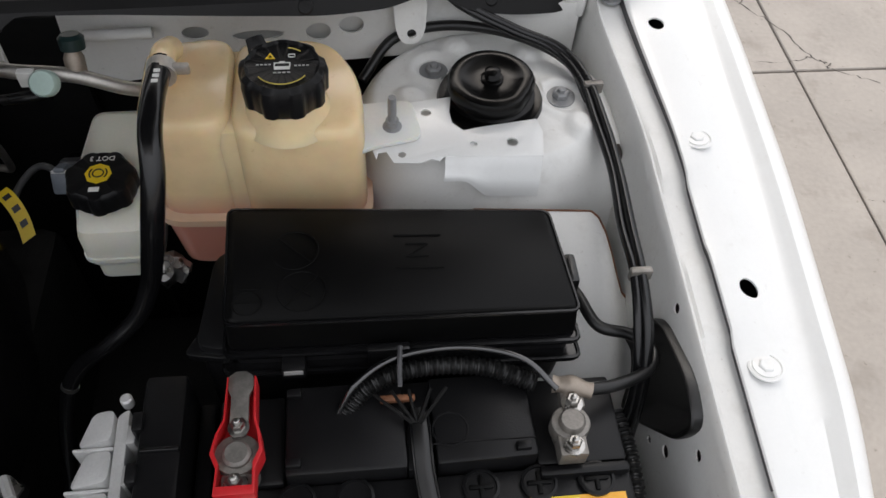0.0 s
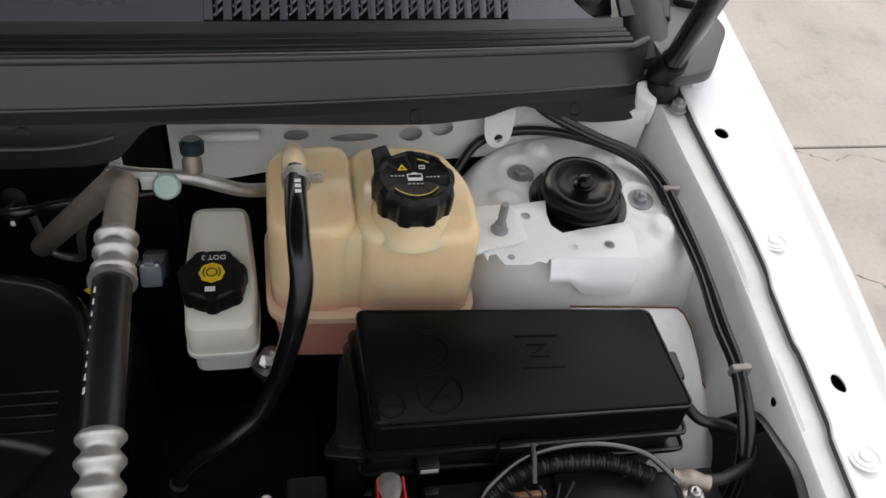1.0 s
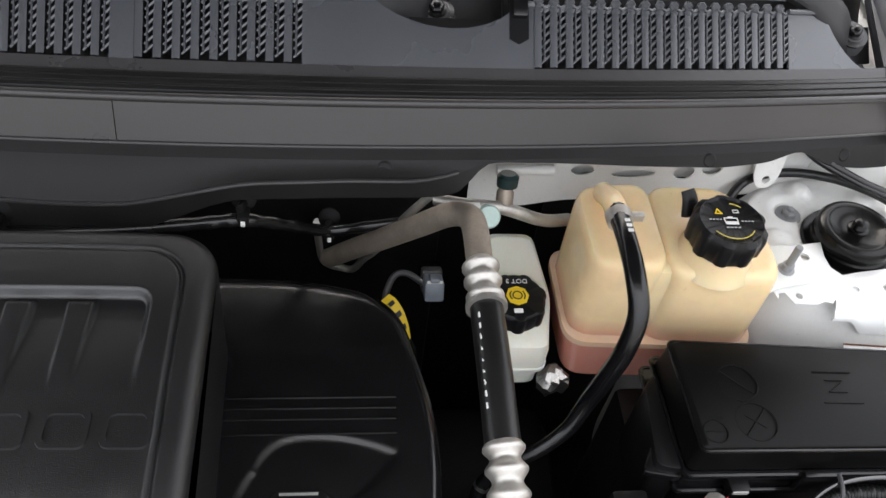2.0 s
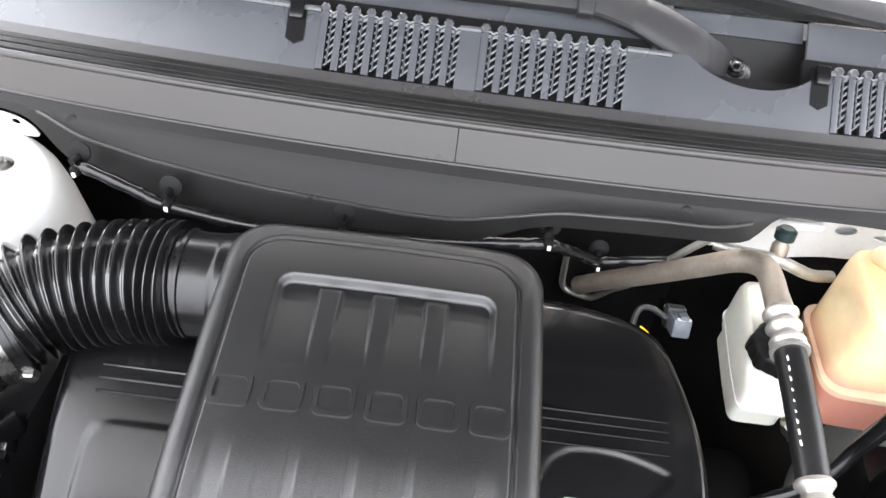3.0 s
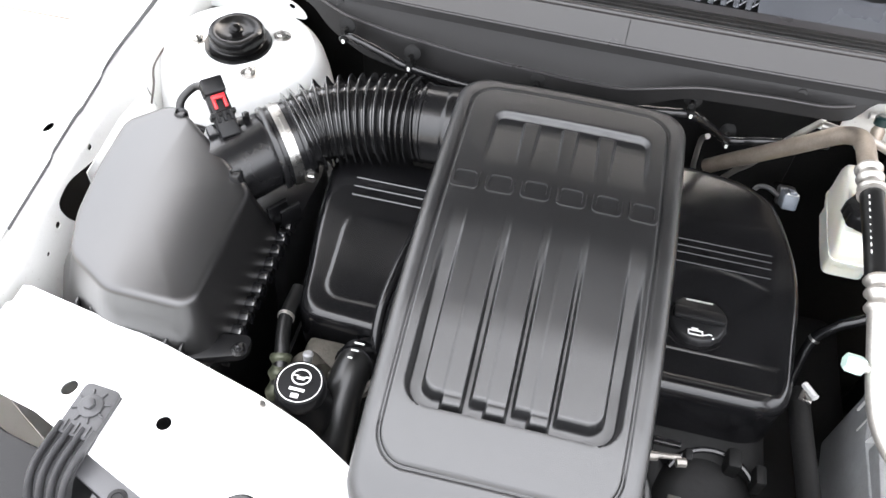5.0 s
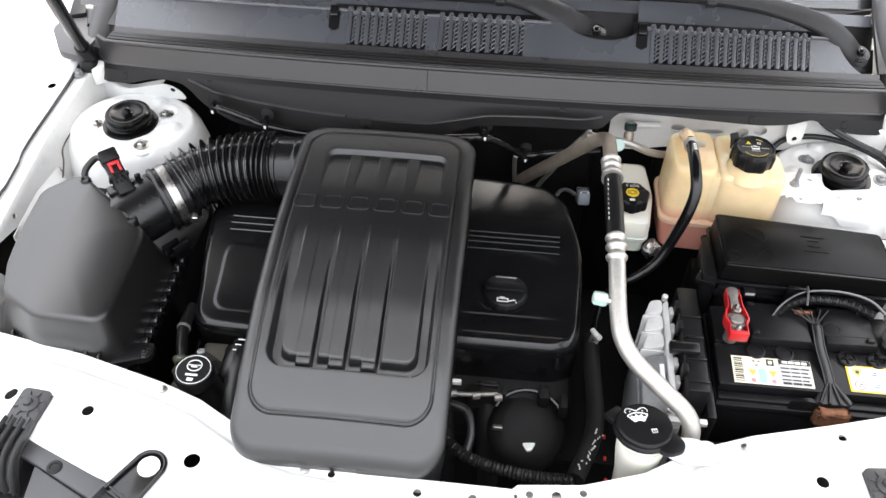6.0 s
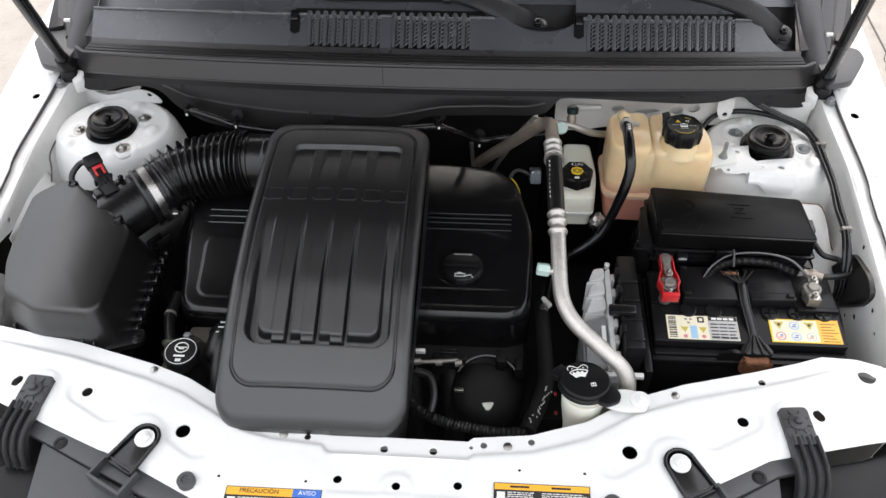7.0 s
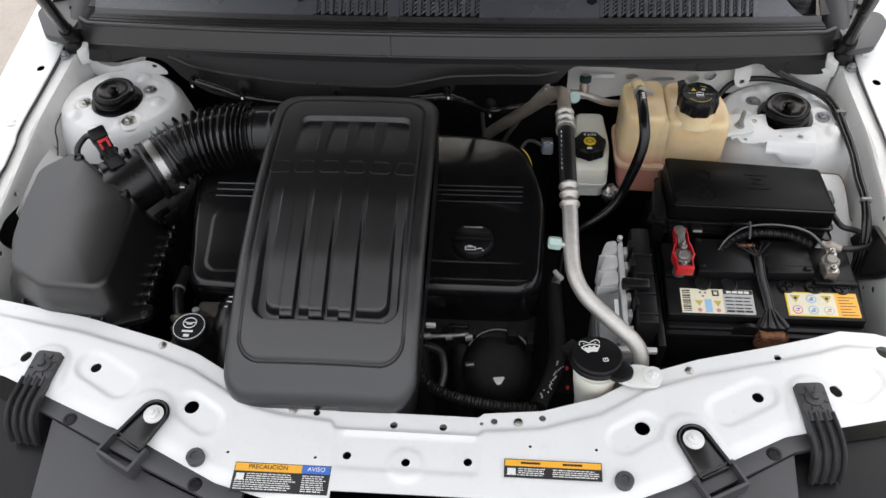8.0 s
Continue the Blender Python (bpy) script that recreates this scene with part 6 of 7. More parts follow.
def brake_reservoir():
    b = thing("brake_fluid_reservoir", "milky white brake fluid reservoir with a black cap", "fluid reservoir", (0.255, -0.075, 0.86))
    body = rounded([(0.228, 0.004), (0.277, 0.004), (0.284, -0.076), (0.282, -0.120), (0.224, -0.120), (0.224, -0.076)], 0.012, 5)
    zt = lambda x, y: 0.940 - 0.022 * smooth(-0.075, -0.108, y)
    part("tank", loft([[(x, y, 0.873) for x, y, _ in ring2(body, 0.96)], [(x, y, 0.886) for x, y in body], [(x, y, zt(x, y) - 0.012) for x, y in body], [(x, y, zt(x, y) - 0.003) for x, y, _ in ring2(body, 0.95)], [(x, y, zt(x, y)) for x, y, _ in ring2(body, 0.86)]]), MILK, b)
    part("seam", loft([[(x, y, z) for x, y, _ in ring2(body, 1.03)] for z in (0.881, 0.885)]), MILK, b)
    part("foot", loft([[(x, y, z) for x, y, _ in ring2(body, 0.88)] for z in (0.850, 0.874)]), MILK, b)
    at = (0.2490, -0.085, -0.016)
    cap = part("cap", lathe([(0.023, 0.944), (0.0262, 0.947), (0.0262, 0.961), (0.0250, 0.9645), (0.0235, 0.9658), (0.002, 0.966)], at, n=112, bump=lambda a, h: 1 + (0.085 * max(0, math.sin(7 * a)) ** 0.6 if h < 0.965 else 0)), BLACK, b, "black lobed cap with yellow brake symbol")
    m = Matrix.Translation((0.2490, -0.085, 0.9502))
    part("yellow_disc", lathe([(0.0105, 0.966), (0.0105, 0.9668), (0.002, 0.9668)], at, n=8), YELLOW, cap)
    part("brake_symbol", join(tube([m @ Vector((0.0042 * math.cos(t), 0.0042 * math.sin(t), 0.0008)) for t in (2 * math.pi * k / 20 for k in range(21))], 0.0006, 6, 1), *[tube([m @ Vector((s * 0.0068 * math.cos(t), 0.0068 * math.sin(t), 0.0008)) for t in (-0.7 + 1.4 * k / 8 for k in range(9))], 0.0006, 6, 1) for s in (1, -1)]), INK, cap)
    part("words", words("DOT 3", 0.0068, m @ Matrix.Translation((0.001, 0.0165, 0.0004)) @ Matrix.Rotation(math.pi, 4, "Z")), PAPER, cap)
    part("book_symbol", box(-0.005, 0.003, -0.019, -0.0145, 0, 0.0005, 0, 1, m), PAPER, cap)
    c = thing("grey_connector", "grey electrical connector on a cable beside the brake reservoir", "connector", (0.177, -0.05, 0.90))
    m = Matrix.Translation((0.185, -0.004, 0.862)) @ Matrix.Rotation(radians(-30), 4, "X")
    part("socket", box(-0.010, 0.010, -0.018, 0.010, -0.012, 0.010, 0.003, 2, m), CLIP_GREY, c)
    part("latch", box(-0.005, 0.005, -0.022, -0.004, 0.010, 0.015, 0.002, 2, m), CLIP_GREY, c)
    part("latch_rib", box(-0.008, 0.008, -0.020, -0.017, 0.009, 0.012, 0.001, 2, m), CAST, c)
    part("plug", box(-0.011, 0.011, 0.010, 0.026, -0.014, 0.012, 0.003, 2, m), GREY, c, "slate grey plug")
    part("boot", box(-0.012, 0.012, 0.026, 0.050, -0.012, 0.010, 0.004, 2, m), BLACK_GLOSS, c, "black rubber boot")
    part("cable", tube([(0.176, 0.004, 0.855), (0.160, 0.016, 0.856), (0.147, 0.016, 0.853), (0.138, -0.004, 0.852), (0.134, -0.030, 0.850)], 0.0035, 10), GREY, c)
    y = thing("yellow_tag", "curled yellow warning tag with black symbols on a cable", "tag", (0.145, -0.03, 0.86))
    mid = [(0.134, -0.030, 0.874), (0.141, -0.036, 0.873), (0.148, -0.044, 0.866), (0.153, -0.053, 0.856), (0.156, -0.063, 0.845)]
    line = spline(mid, 5)
    across = Vector((0.0050, 0.0045, 0.0010))
    part("tag", grid(len(line) - 1, 2, lambda u, v: tuple(line[round(u * (len(line) - 1))] + across * (2 * v - 1)), 0.0008), YELLOW, y)
    for k in (4, 9, 14):
        p, q = line[k], line[k + 2]
        n = (q - p).cross(across).normalized()
        n = n if n.z > 0 else -n
        part("symbol", loft([[p - across * 0.5 + n * h, p + across * 0.5 + n * h, q + across * 0.5 + n * h, q - across * 0.5 + n * h] for h in (0.0, 0.0011)]), INK, y)
    f = thing("valve_fitting", "metal pipe fitting with mint green service cap", "pipe fitting", (0.22, -0.035, 0.99))
    part("cross_pipe", tube([(0.174, -0.020, 1.006), (0.195, -0.028, 1.008), (0.235, -0.025, 1.0), (0.275, -0.022, 0.982), (0.305, -0.008, 0.968)], 0.006, 12), ALU, f)
    part("cap", lathe([(0.0105, 0), (0.0105, 0.009), (0.009, 0.011)], (0.2190, -0.039, 1.005), (0, -0.75, 0.66), 20, bump=lambda a, h: 1 + 0.04 * math.sin(10 * a)), MINT, f, "mint green service cap")
    part("sticker", box(0.199, 0.212, -0.040, -0.033, 1.002, 1.016, 0.001), PAPER, f)
    part("valve", lathe([(0.008, 0), (0.008, 0.018), (0.006, 0.022), (0.006, 0.030)], (0.237, -0.022, 0.994), (0, 0.35, 0.94), 16), DULL_PIPE, f)
    part("valve_cap", lathe([(0.0095, 0), (0.010, 0.009), (0.007, 0.012)], (0.238, -0.013, 1.017), (0, 0.3, 0.95), 18, bump=lambda a, h: 1 + 0.05 * math.sin(9 * a)), TEAL, f)
    part("pin", tube([(0.177, -0.004, 0.990), (0.177, -0.004, 1.018)], 0.0035, 10, 1, False), PAPER, f, "white pin")
    k = thing("foil_clip", "crumpled silver foil clip on a hose", "clip", (0.285, -0.13, 0.87))
    rnd = random.Random(4)
    bm = lathe([(0.005, 0), (0.013, 0.005), (0.015, 0.018), (0.012, 0.022), (0.007, 0.026)], (0.290, -0.116, 0.852), (0.2, -0.3, 1), 14)
    for v in bm.verts:
        v.co += Vector((rnd.uniform(-1, 1), rnd.uniform(-1, 1), rnd.uniform(-1, 1))) * 0.0036
    part("foil", bm, STEEL, k, sharp=15)


def ac_pipe():
    a = thing("ac_pipe", "aluminium air conditioning pipe with crimped rubber hose section", "pipe", (0.2, -0.25, 0.90))
    part("rear_pipe", tube([(0.078, 0.040, 0.852), (0.102, 0.018, 0.892), (0.130, -0.010, 0.940), (0.160, -0.038, 0.990), (0.182, -0.058, 1.026), (0.194, -0.074, 1.042), (0.1975, -0.094, 1.050), (0.198, -0.135, 1.051)], 0.0105, 18, 10), DULL_PIPE, a, "dull tan pipe")
    crimp = lambda t: 0.0125 + 0.0022 * math.sin(t * 3 * 2 * math.pi - 1.2)
    part("crimp_sleeve", tube([(0.198, -0.130, 1.051), (0.1985, -0.150, 1.0505), (0.199, -0.172, 1.050)], crimp, 20, 12), ALU, a)
    part("collar", tube([(0.199, -0.170, 1.050), (0.199, -0.1735, 1.050)], 0.0155, 20, 1, False), ALU, a)
    part("rubber_section", tube([(0.199, -0.170, 1.050), (0.2, -0.225, 1.045), (0.201, -0.275, 1.037)], 0.0125, 20, 10), RUBBER, a)
    for k in range(9):
        part("print_bar", box(-0.0007, 0.0007, -0.0022, 0.0022, 0, 0.0006, 0, 1, Matrix.Translation((0.1915, -0.185 - 0.0085 * k, 1.0583 - 0.0011 * k)) @ Matrix.Rotation(radians(-36), 4, "Y")), PAPER, a)
    part("crimp_sleeve", tube([(0.201, -0.272, 1.038), (0.202, -0.293, 1.034), (0.2025, -0.316, 1.028)], crimp, 20, 12), ALU, a)
    part("front_pipe", tube([(0.2025, -0.312, 1.029), (0.2035, -0.340, 1.020), (0.2055, -0.385, 1.004), (0.211, -0.413, 0.994), (0.228, -0.438, 0.982), (0.266, -0.468, 0.965), (0.290, -0.486, 0.953), (0.300, -0.497, 0.935), (0.302, -0.503, 0.90), (0.302, -0.505, 0.84)], 0.0112, 18, 10), ALU, a)
    v = part("service_valve", tube([(0.205, -0.368, 1.010), (0.188, -0.366, 1.012)], 0.0055, 12, 1, False), ALU, a)
    part("valve_cap", lathe([(0.0085, 0), (0.0095, 0.004), (0.009, 0.016), (0.007, 0.018)], (0.190, -0.366, 1.012), (-1, 0.05, 0.1), 6), MINT, v, "pale green hexagonal cap")
    l = thing("ac_thin_line", "bent thin steel pipe loop behind the engine", "pipe", (0.1, -0.03, 0.92))
    part("pipe", tube([(0.066, 0.052, 0.895), (0.064, 0.074, 0.868), (0.066, 0.077, 0.830), (0.0685, 0.076, 0.810), (0.076, 0.073, 0.802), (0.092, 0.066, 0.804), (0.104, 0.057, 0.814), (0.115, 0.036, 0.857), (0.126, 0.014, 0.897), (0.150, -0.002, 0.960), (0.176, -0.008, 1.003)], 0.0040, 12), ALU, l)


def fuse_box():
    f = thing("fuse_box", "black plastic under-hood fuse box with embossed lid", "fuse box", (0.48, -0.21, 0.78))
    lid = rounded([(0.361, -0.157), (0.596, -0.162), (0.603, -0.250), (0.364, -0.254)], 0.006, 3)
    zt = lambda x, y: 0.984 - 0.013 * (x - 0.36) / 0.24
    wide = ring2(lid, 1.02)
    part("lid", loft([[(x, y, zt(x, y) - 0.032) for x, y, _ in ring2(lid, 1.03)], [(x, y, zt(x, y) - 0.008) for x, y, _ in ring2(lid, 1.012)], [(x, y, zt(x, y) - 0.002) for x, y, _ in ring2(lid, 1.0)], [(x, y, zt(x, y)) for x, y, _ in ring2(lid, 0.975)]]), LID, f)
    def out(d):
        """The lid's outline moved out by d."""
        cx, cy = 0.4815, -0.206
        return [(x + d * (1 if x > cx else -1), y + d * (1 if y > cy else -1)) for x, y in lid]

    for k, d in ((0.034, 0.0055), (0.054, 0.0085)):
        part("flange", loft([[(x, y, zt(x, y) - k - h) for x, y in out(d)] for h in (0.006, 0.0)]), SMOOTH_BLACK, f)
    part("base", loft([[(x, y, 0.78) for x, y, _ in ring2(lid, 0.9)], [(x, y, zt(x, y) - 0.036) for x, y, _ in ring2(lid, 1.02)]]), BLACK, f)
    part("hinge_lug", prism(rounded([(0.328, -0.252), (0.360, -0.258), (0.360, -0.222), (0.345, -0.222)], 0.006, 3), 0.935, 0.943, 0.002), BLACK_GLOSS, f)
    # black block added here so the gap under the tank looks dark
    part("dark_filler", box(0.352, 0.430, -0.250, -0.125, 0.55, 0.862, 0.008), BLACK, f)
    part("side_shell", prism(rounded([(0.338, -0.250), (0.362, -0.255), (0.362, -0.165), (0.346, -0.175)], 0.008, 3), 0.86, 0.950, 0.004), BLACK, f)
    part("latch", box(0.602, 0.612, -0.222, -0.196, 0.925, 0.962, 0.003), BLACK_GLOSS, f)
    part("latch", box(0.455, 0.485, -0.264, -0.257, 0.925, 0.952, 0.002), BLACK_GLOSS, f)
    tab = part("front_tab", box(0.396, 0.412, -0.2690, -0.2575, 0.930, 0.9425, 0.001), BLACK, f)
    part("silver_mark", box(0.3975, 0.4105, -0.2702, -0.2692, 0.9372, 0.9410, 0), SILVER, tab)
    for k, s_, r in ((0.0024, 0.0010, 0.0014), (0.0345, 0.0055, 0.0020), (0.0545, 0.0085, 0.0020)):
        edge = [(x, y, zt(x, y) - k) for x, y in out(s_)]
        part("edge_bead", tube(edge + edge[:1], r, 6, 1, False), SMOOTH_BLACK, f)
    z = lambda x, y: zt(x, y) + 0.0004
    circle = lambda cx, cy, r: [(cx + r * math.cos(t), cy + r * math.sin(t), z(cx, cy)) for t in (2 * math.pi * k / 28 for k in range(29))]
    for cx, cy, r in ((0.413, -0.231, 0.0165), (0.408, -0.196, 0.0165), (0.377, -0.240, 0.0095)):
        part("embossed_ring", tube(circle(cx, cy, r), 0.0006, 6, 1), LID, f)
    for a, b in (((0.402, -0.243), (0.424, -0.219)), ((0.406, -0.226), (0.420, -0.236)), ((0.397, -0.186), (0.419, -0.206)), ((0.371, -0.228), (0.386, -0.228)), ((0.370, -0.240), (0.384, -0.240)),
                 ((0.478, -0.184), (0.512, -0.184)), ((0.486, -0.192), (0.502, -0.192)), ((0.502, -0.192), (0.486, -0.203)), ((0.486, -0.203), (0.502, -0.203)), ((0.478, -0.213), (0.512, -0.213))):
        part("embossed_line", tube([(*a, z(*a)), (*b, z(*b))], 0.0006, 6, 1, False), LID, f)


def battery():
    b = thing("car_battery", "black car battery with two printed labels and grimy terminals", "battery", (0.485, -0.36, 0.74))
    part("case", box(0.352, 0.628, -0.424, -0.272, 0.74, 0.893, 0.004), BLACK, b)
    part("rim", box(0.349, 0.631, -0.427, -0.270, 0.880, 0.892, 0.002), BLACK, b)
    part("lid_front", prism([(0.351, -0.4075), (0.629, -0.4075), (0.629, -0.341), (0.351, -0.341)], 0.888, lambda x, y: 0.916 + 0.06 * (y + 0.341) * 1.0, 0.003), BLACK, b)
    part("front_step", box(0.351, 0.629, -0.421, -0.4085, 0.888, 0.899, 0.003), BLACK, b)
    part("lid_middle", box(0.398, 0.4785, -0.3405, -0.276, 0.888, 0.931, 0.003), BLACK, b)
    part("lid_middle", prism([(0.4975, -0.3405), (0.566, -0.3385), (0.564, -0.276), (0.4955, -0.276)], 0.888, 0.932, 0.003), BLACK, b)
    part("strap_channel", box(0.4785, 0.4965, -0.3405, -0.276, 0.888, 0.926, 0.001), BLACK, b)
    part("lid_corner", box(0.566, 0.628, -0.3405, -0.276, 0.888, 0.918, 0.003), BLACK, b)
    part("lid_corner", box(0.352, 0.397, -0.3405, -0.276, 0.888, 0.918, 0.003), BLACK, b)
    part("lid_ridge", box(0.566, 0.628, -0.350, -0.342, 0.900, 0.922, 0.003), BLACK, b)
    for x, y in ((0.552, -0.283), (0.556, -0.332), (0.404, -0.283), (0.404, -0.333)):
        part("lid_nub", box(x - 0.005, x + 0.005, y - 0.003, y + 0.003, 0.931, 0.936, 0.001), BLACK, b)
    for x in (0.526, 0.565, 0.604, 0.405, 0.443):
        plug = part("vent_plug", lathe([(0.0125, 0.9145), (0.0125, 0.918), (0.0105, 0.9185), (0.0103, 0.9165), (0.001, 0.9165)], (x, -0.352, 0), n=28), BLACK, b)
        if x > 0.5:
            part("screw_slot", join(box(x - 0.008, x + 0.008, -0.3535, -0.3505, 0.9165, 0.9185, 0.0005), box(x - 0.0015, x + 0.0015, -0.360, -0.344, 0.9165, 0.9183, 0.0005)), LID, plug)
    part("embossed_ring", tube([(0.508 + 0.012 * math.cos(t), -0.316 + 0.012 * math.sin(t), 0.9322) for t in (2 * math.pi * k / 28 for k in range(29))], 0.0007, 6, 1), BLACK, b)
    part("lid_line", tube([(0.49, -0.326, 0.9322), (0.565, -0.326, 0.9322)], 0.0006, 6, 1, False), BLACK, b)
    part("grip_seat", lathe([(0.02, -0.003), (0.02, 0.003)], (0.462, -0.4220, 0.893), (0, -1, 0), 24), BLACK, b)
    zl = lambda y: 0.9167 + 0.06 * (y + 0.341)

    def lab(x0, x1, y0, y1, mat_, lift, parent, name="backing", label=""):
        bm = loft([[(x, y, zl(y) + h) for x, y in ((x0, y0), (x1, y0), (x1, y1), (x0, y1))] for h in (lift - 0.0002, lift)])
        return part(name, bm, mat_, parent, label)

    def sign(x, y, r, kind, mat_, parent, lift=0.0004):
        if kind == "triangle":
            pts = [(x - r, y + 0.8 * r), (x, y - 0.9 * r), (x + r, y + 0.8 * r)]
        else:
            pts = [(x + r * math.cos(t), y + r * math.sin(t)) for t in (2 * math.pi * k / 18 for k in range(18))]
        part("warning_sign", prism(pts, lambda u, v: zl(v) + lift, lambda u, v: zl(v) + lift + 0.0003), mat_, parent)

    l1 = lab(0.371, 0.475, -0.404, -0.362, CREAM, 0.0004, b, "type_label", "cream and silver type label with bar code")
    for k in range(12):
        lab(0.3735, 0.3850, -0.4010 + 0.0031 * k, -0.3998 + 0.0031 * k + 0.0005 * (k % 3), INK, 0.0006, l1, "code_bar")
    lab(0.4325, 0.4745, -0.370, -0.3625, INK, 0.0006, l1, "dark_field")
    for k in range(4):
        lab(0.4375 + 0.0085 * k, 0.4445 + 0.0085 * k, -0.3683, -0.3645, PAPER, 0.0008, l1, "print_bar")
    lab(0.4315, 0.4745, -0.4035, -0.3705, SILVER, 0.0006, l1, "silver_field")
    for k in range(5):
        for u, v in ((0.4345, 0.446), (0.4475, 0.459), (0.4605, 0.4715 - 0.002 * (k % 2))):
            lab(u, v, -0.4010 + 0.006 * k, -0.3990 + 0.006 * k + (0.0014 if k == 0 else 0), INK, 0.0008, l1, "print_bar")
    lab(0.4165, 0.4265, -0.374, -0.364, INK, 0.0006, l1, "print_square")
    lab(0.4190, 0.4240, -0.3715, -0.3665, CREAM, 0.0008, l1, "print_square")
    for t in range(3):
        a0 = 2.1 * t + 0.5
        lab(0.4015 + 0.004 * math.cos(a0), 0.4050 + 0.004 * math.cos(a0), -0.3720 + 0.004 * math.sin(a0), -0.3690 + 0.004 * math.sin(a0), LEAD, 0.0006, l1, "recycle_mark")
    lab(0.4045, 0.4145, -0.4020, -0.3800, PALE_BLUE, 0.0006, l1, "blue_field")
    sign(0.3965, -0.3870, 0.0058, "triangle", OLIVE, l1)
    sign(0.4230, -0.3870, 0.0058, "triangle", OLIVE, l1)
    sign(0.3965, -0.3985, 0.0032, "round", ROSE, l1)
    sign(0.4230, -0.3985, 0.0032, "round", ROSE, l1)
    l2 = lab(0.521, 0.622, -0.403, -0.362, YELLOW, 0.0004, b, "hazard_label", "white and orange hazard label with six signs")
    lab(0.5235, 0.5905, -0.4010, -0.3640, CREAM, 0.0006, l2, "white_field")
    lab(0.5910, 0.622, -0.403, -0.362, ORANGE, 0.0006, l2, "orange_field")
    for k in range(7):
        lab(0.595, 0.6185 - 0.004 * (k % 3), -0.4000 + 0.0050 * k, -0.3987 + 0.0050 * k, RUST, 0.0008, l2, "print_bar")
    for i, x in enumerate((0.535, 0.557, 0.579)):
        for j, y in enumerate((-0.3735, -0.3925)):
            if j == 0 and i != 1:
                sign(x, y, 0.0075, "triangle", OLIVE, l2, 0.0006)
                sign(x, y + 0.0012, 0.0024, "round", INK, l2, 0.0008)
            else:
                sign(x, y, 0.0074, "round", ROSE if i == 0 else PALE_BLUE if i == 1 else SILVER, l2, 0.0006)
                sign(x, y, 0.0056, "round", CREAM, l2, 0.0008)
                lab(x - 0.0035, x + 0.0025, y - 0.0030, y - 0.0008, BLUE if i == 1 else ROSE, 0.0012, l2, "sign_mark")
                lab(x - 0.0015, x + 0.0032, y + 0.0005, y + 0.0026, BLUE if i < 2 else LEAD, 0.0012, l2, "sign_mark")
    s = thing("battery_strap", "black rubber battery hold-down strap with rusty hook", "strap", (0.49, -0.36, 0.86))
    part("strap", tube([(0.487, -0.300, 0.9330), (0.488, -0.320, 0.9330), (0.489, -0.345, 0.926), (0.494, -0.38, 0.917), (0.497, -0.415, 0.907)], 0.0068, 8, 8, flat=0.3), RUBBER, s)
    for dx in (-0.0062, 0.0062):
        part("strap_edge", tube([(0.487 + dx, -0.300, 0.9340), (0.488 + dx, -0.320, 0.9340), (0.489 + dx, -0.345, 0.927), (0.494 + dx, -0.38, 0.918), (0.497 + dx, -0.412, 0.908)], 0.0011, 6, 6), SMOOTH_BLACK, s)
    foot = rounded([(0.490, -0.386), (0.503, -0.386), (0.521, -0.419), (0.516, -0.424), (0.476, -0.424), (0.472, -0.419)], 0.004, 3)
    part("foot", prism(foot, 0.893, lambda x, y: 0.911 + 0.1 * (y + 0.41), 0.002), RUBBER, s)
    for x0, x1 in ((0.492, 0.478), (0.4955, 0.490), (0.4985, 0.504), (0.501, 0.516)):
        part("foot_rib", tube([(x0, -0.394, 0.914), (x1, -0.424, 0.911)], 0.0022, 6, 1, False), RUBBER, s)
    rnd = random.Random(6)
    bm = box(0.475, 0.517, -0.438, -0.4265, 0.878, 0.905, 0.004, 3)
    bmesh.ops.subdivide_edges(bm, edges=bm.edges[:], cuts=2)
    for v in bm.verts:
        v.co += Vector((rnd.uniform(-1, 1), rnd.uniform(-1, 1), rnd.uniform(-1, 1))) * 0.0026
    part("hook", bm, RUST, s, "rust covered steel hook")
    # positive terminal in its open red cover
    r = thing("positive_terminal", "battery terminal in an open red plastic cover", "terminal", (0.372, -0.325, 0.918))
    shape = [(0.362, -0.282), (0.384, -0.282), (0.385, -0.312), (0.3885, -0.322), (0.391, -0.335), (0.386, -0.345), (0.386, -0.362), (0.357, -0.362), (0.358, -0.345), (0.353, -0.335), (0.356, -0.322), (0.361, -0.312)]
    shape = [(0.372 + (x - 0.372) * 0.86, y) for x, y in shape]
    rim = prism(shape, 0.946, 0.962, 0.0008)
    inside = ring2(shape, 0.86, (0.372, -0.322))
    hole = prism([(x, y if y < -0.30 else -0.27) for x, y, _ in inside], 0.949, 0.99)
    part("cover", cut(rim, hole), RED, r, "red plastic cover")
    part("bar", prism([(0.3665, -0.320), (0.3785, -0.320), (0.378, -0.296), (0.3815, -0.288), (0.3800, -0.281), (0.3755, -0.2775), (0.3690, -0.2775), (0.3645, -0.281), (0.3630, -0.288), (0.3665, -0.296)], 0.957, 0.9605, 0.0008), LEAD, r)
    part("clamp", prism([(0.372 + 0.0145 * math.cos(t), -0.334 + 0.0135 * math.sin(t)) for t in (2 * math.pi * k / 24 for k in range(24))], 0.942, 0.957, 0.001), LEAD, r)
    part("clamp_lug", box(0.3625, 0.3815, -0.359, -0.346, 0.942, 0.954, 0.001), LEAD, r)
    part("post", lathe([(0.0095, 0.918), (0.0088, 0.960), (0.007, 0.962)], (0.372, -0.335, 0), n=20), LEAD, r)
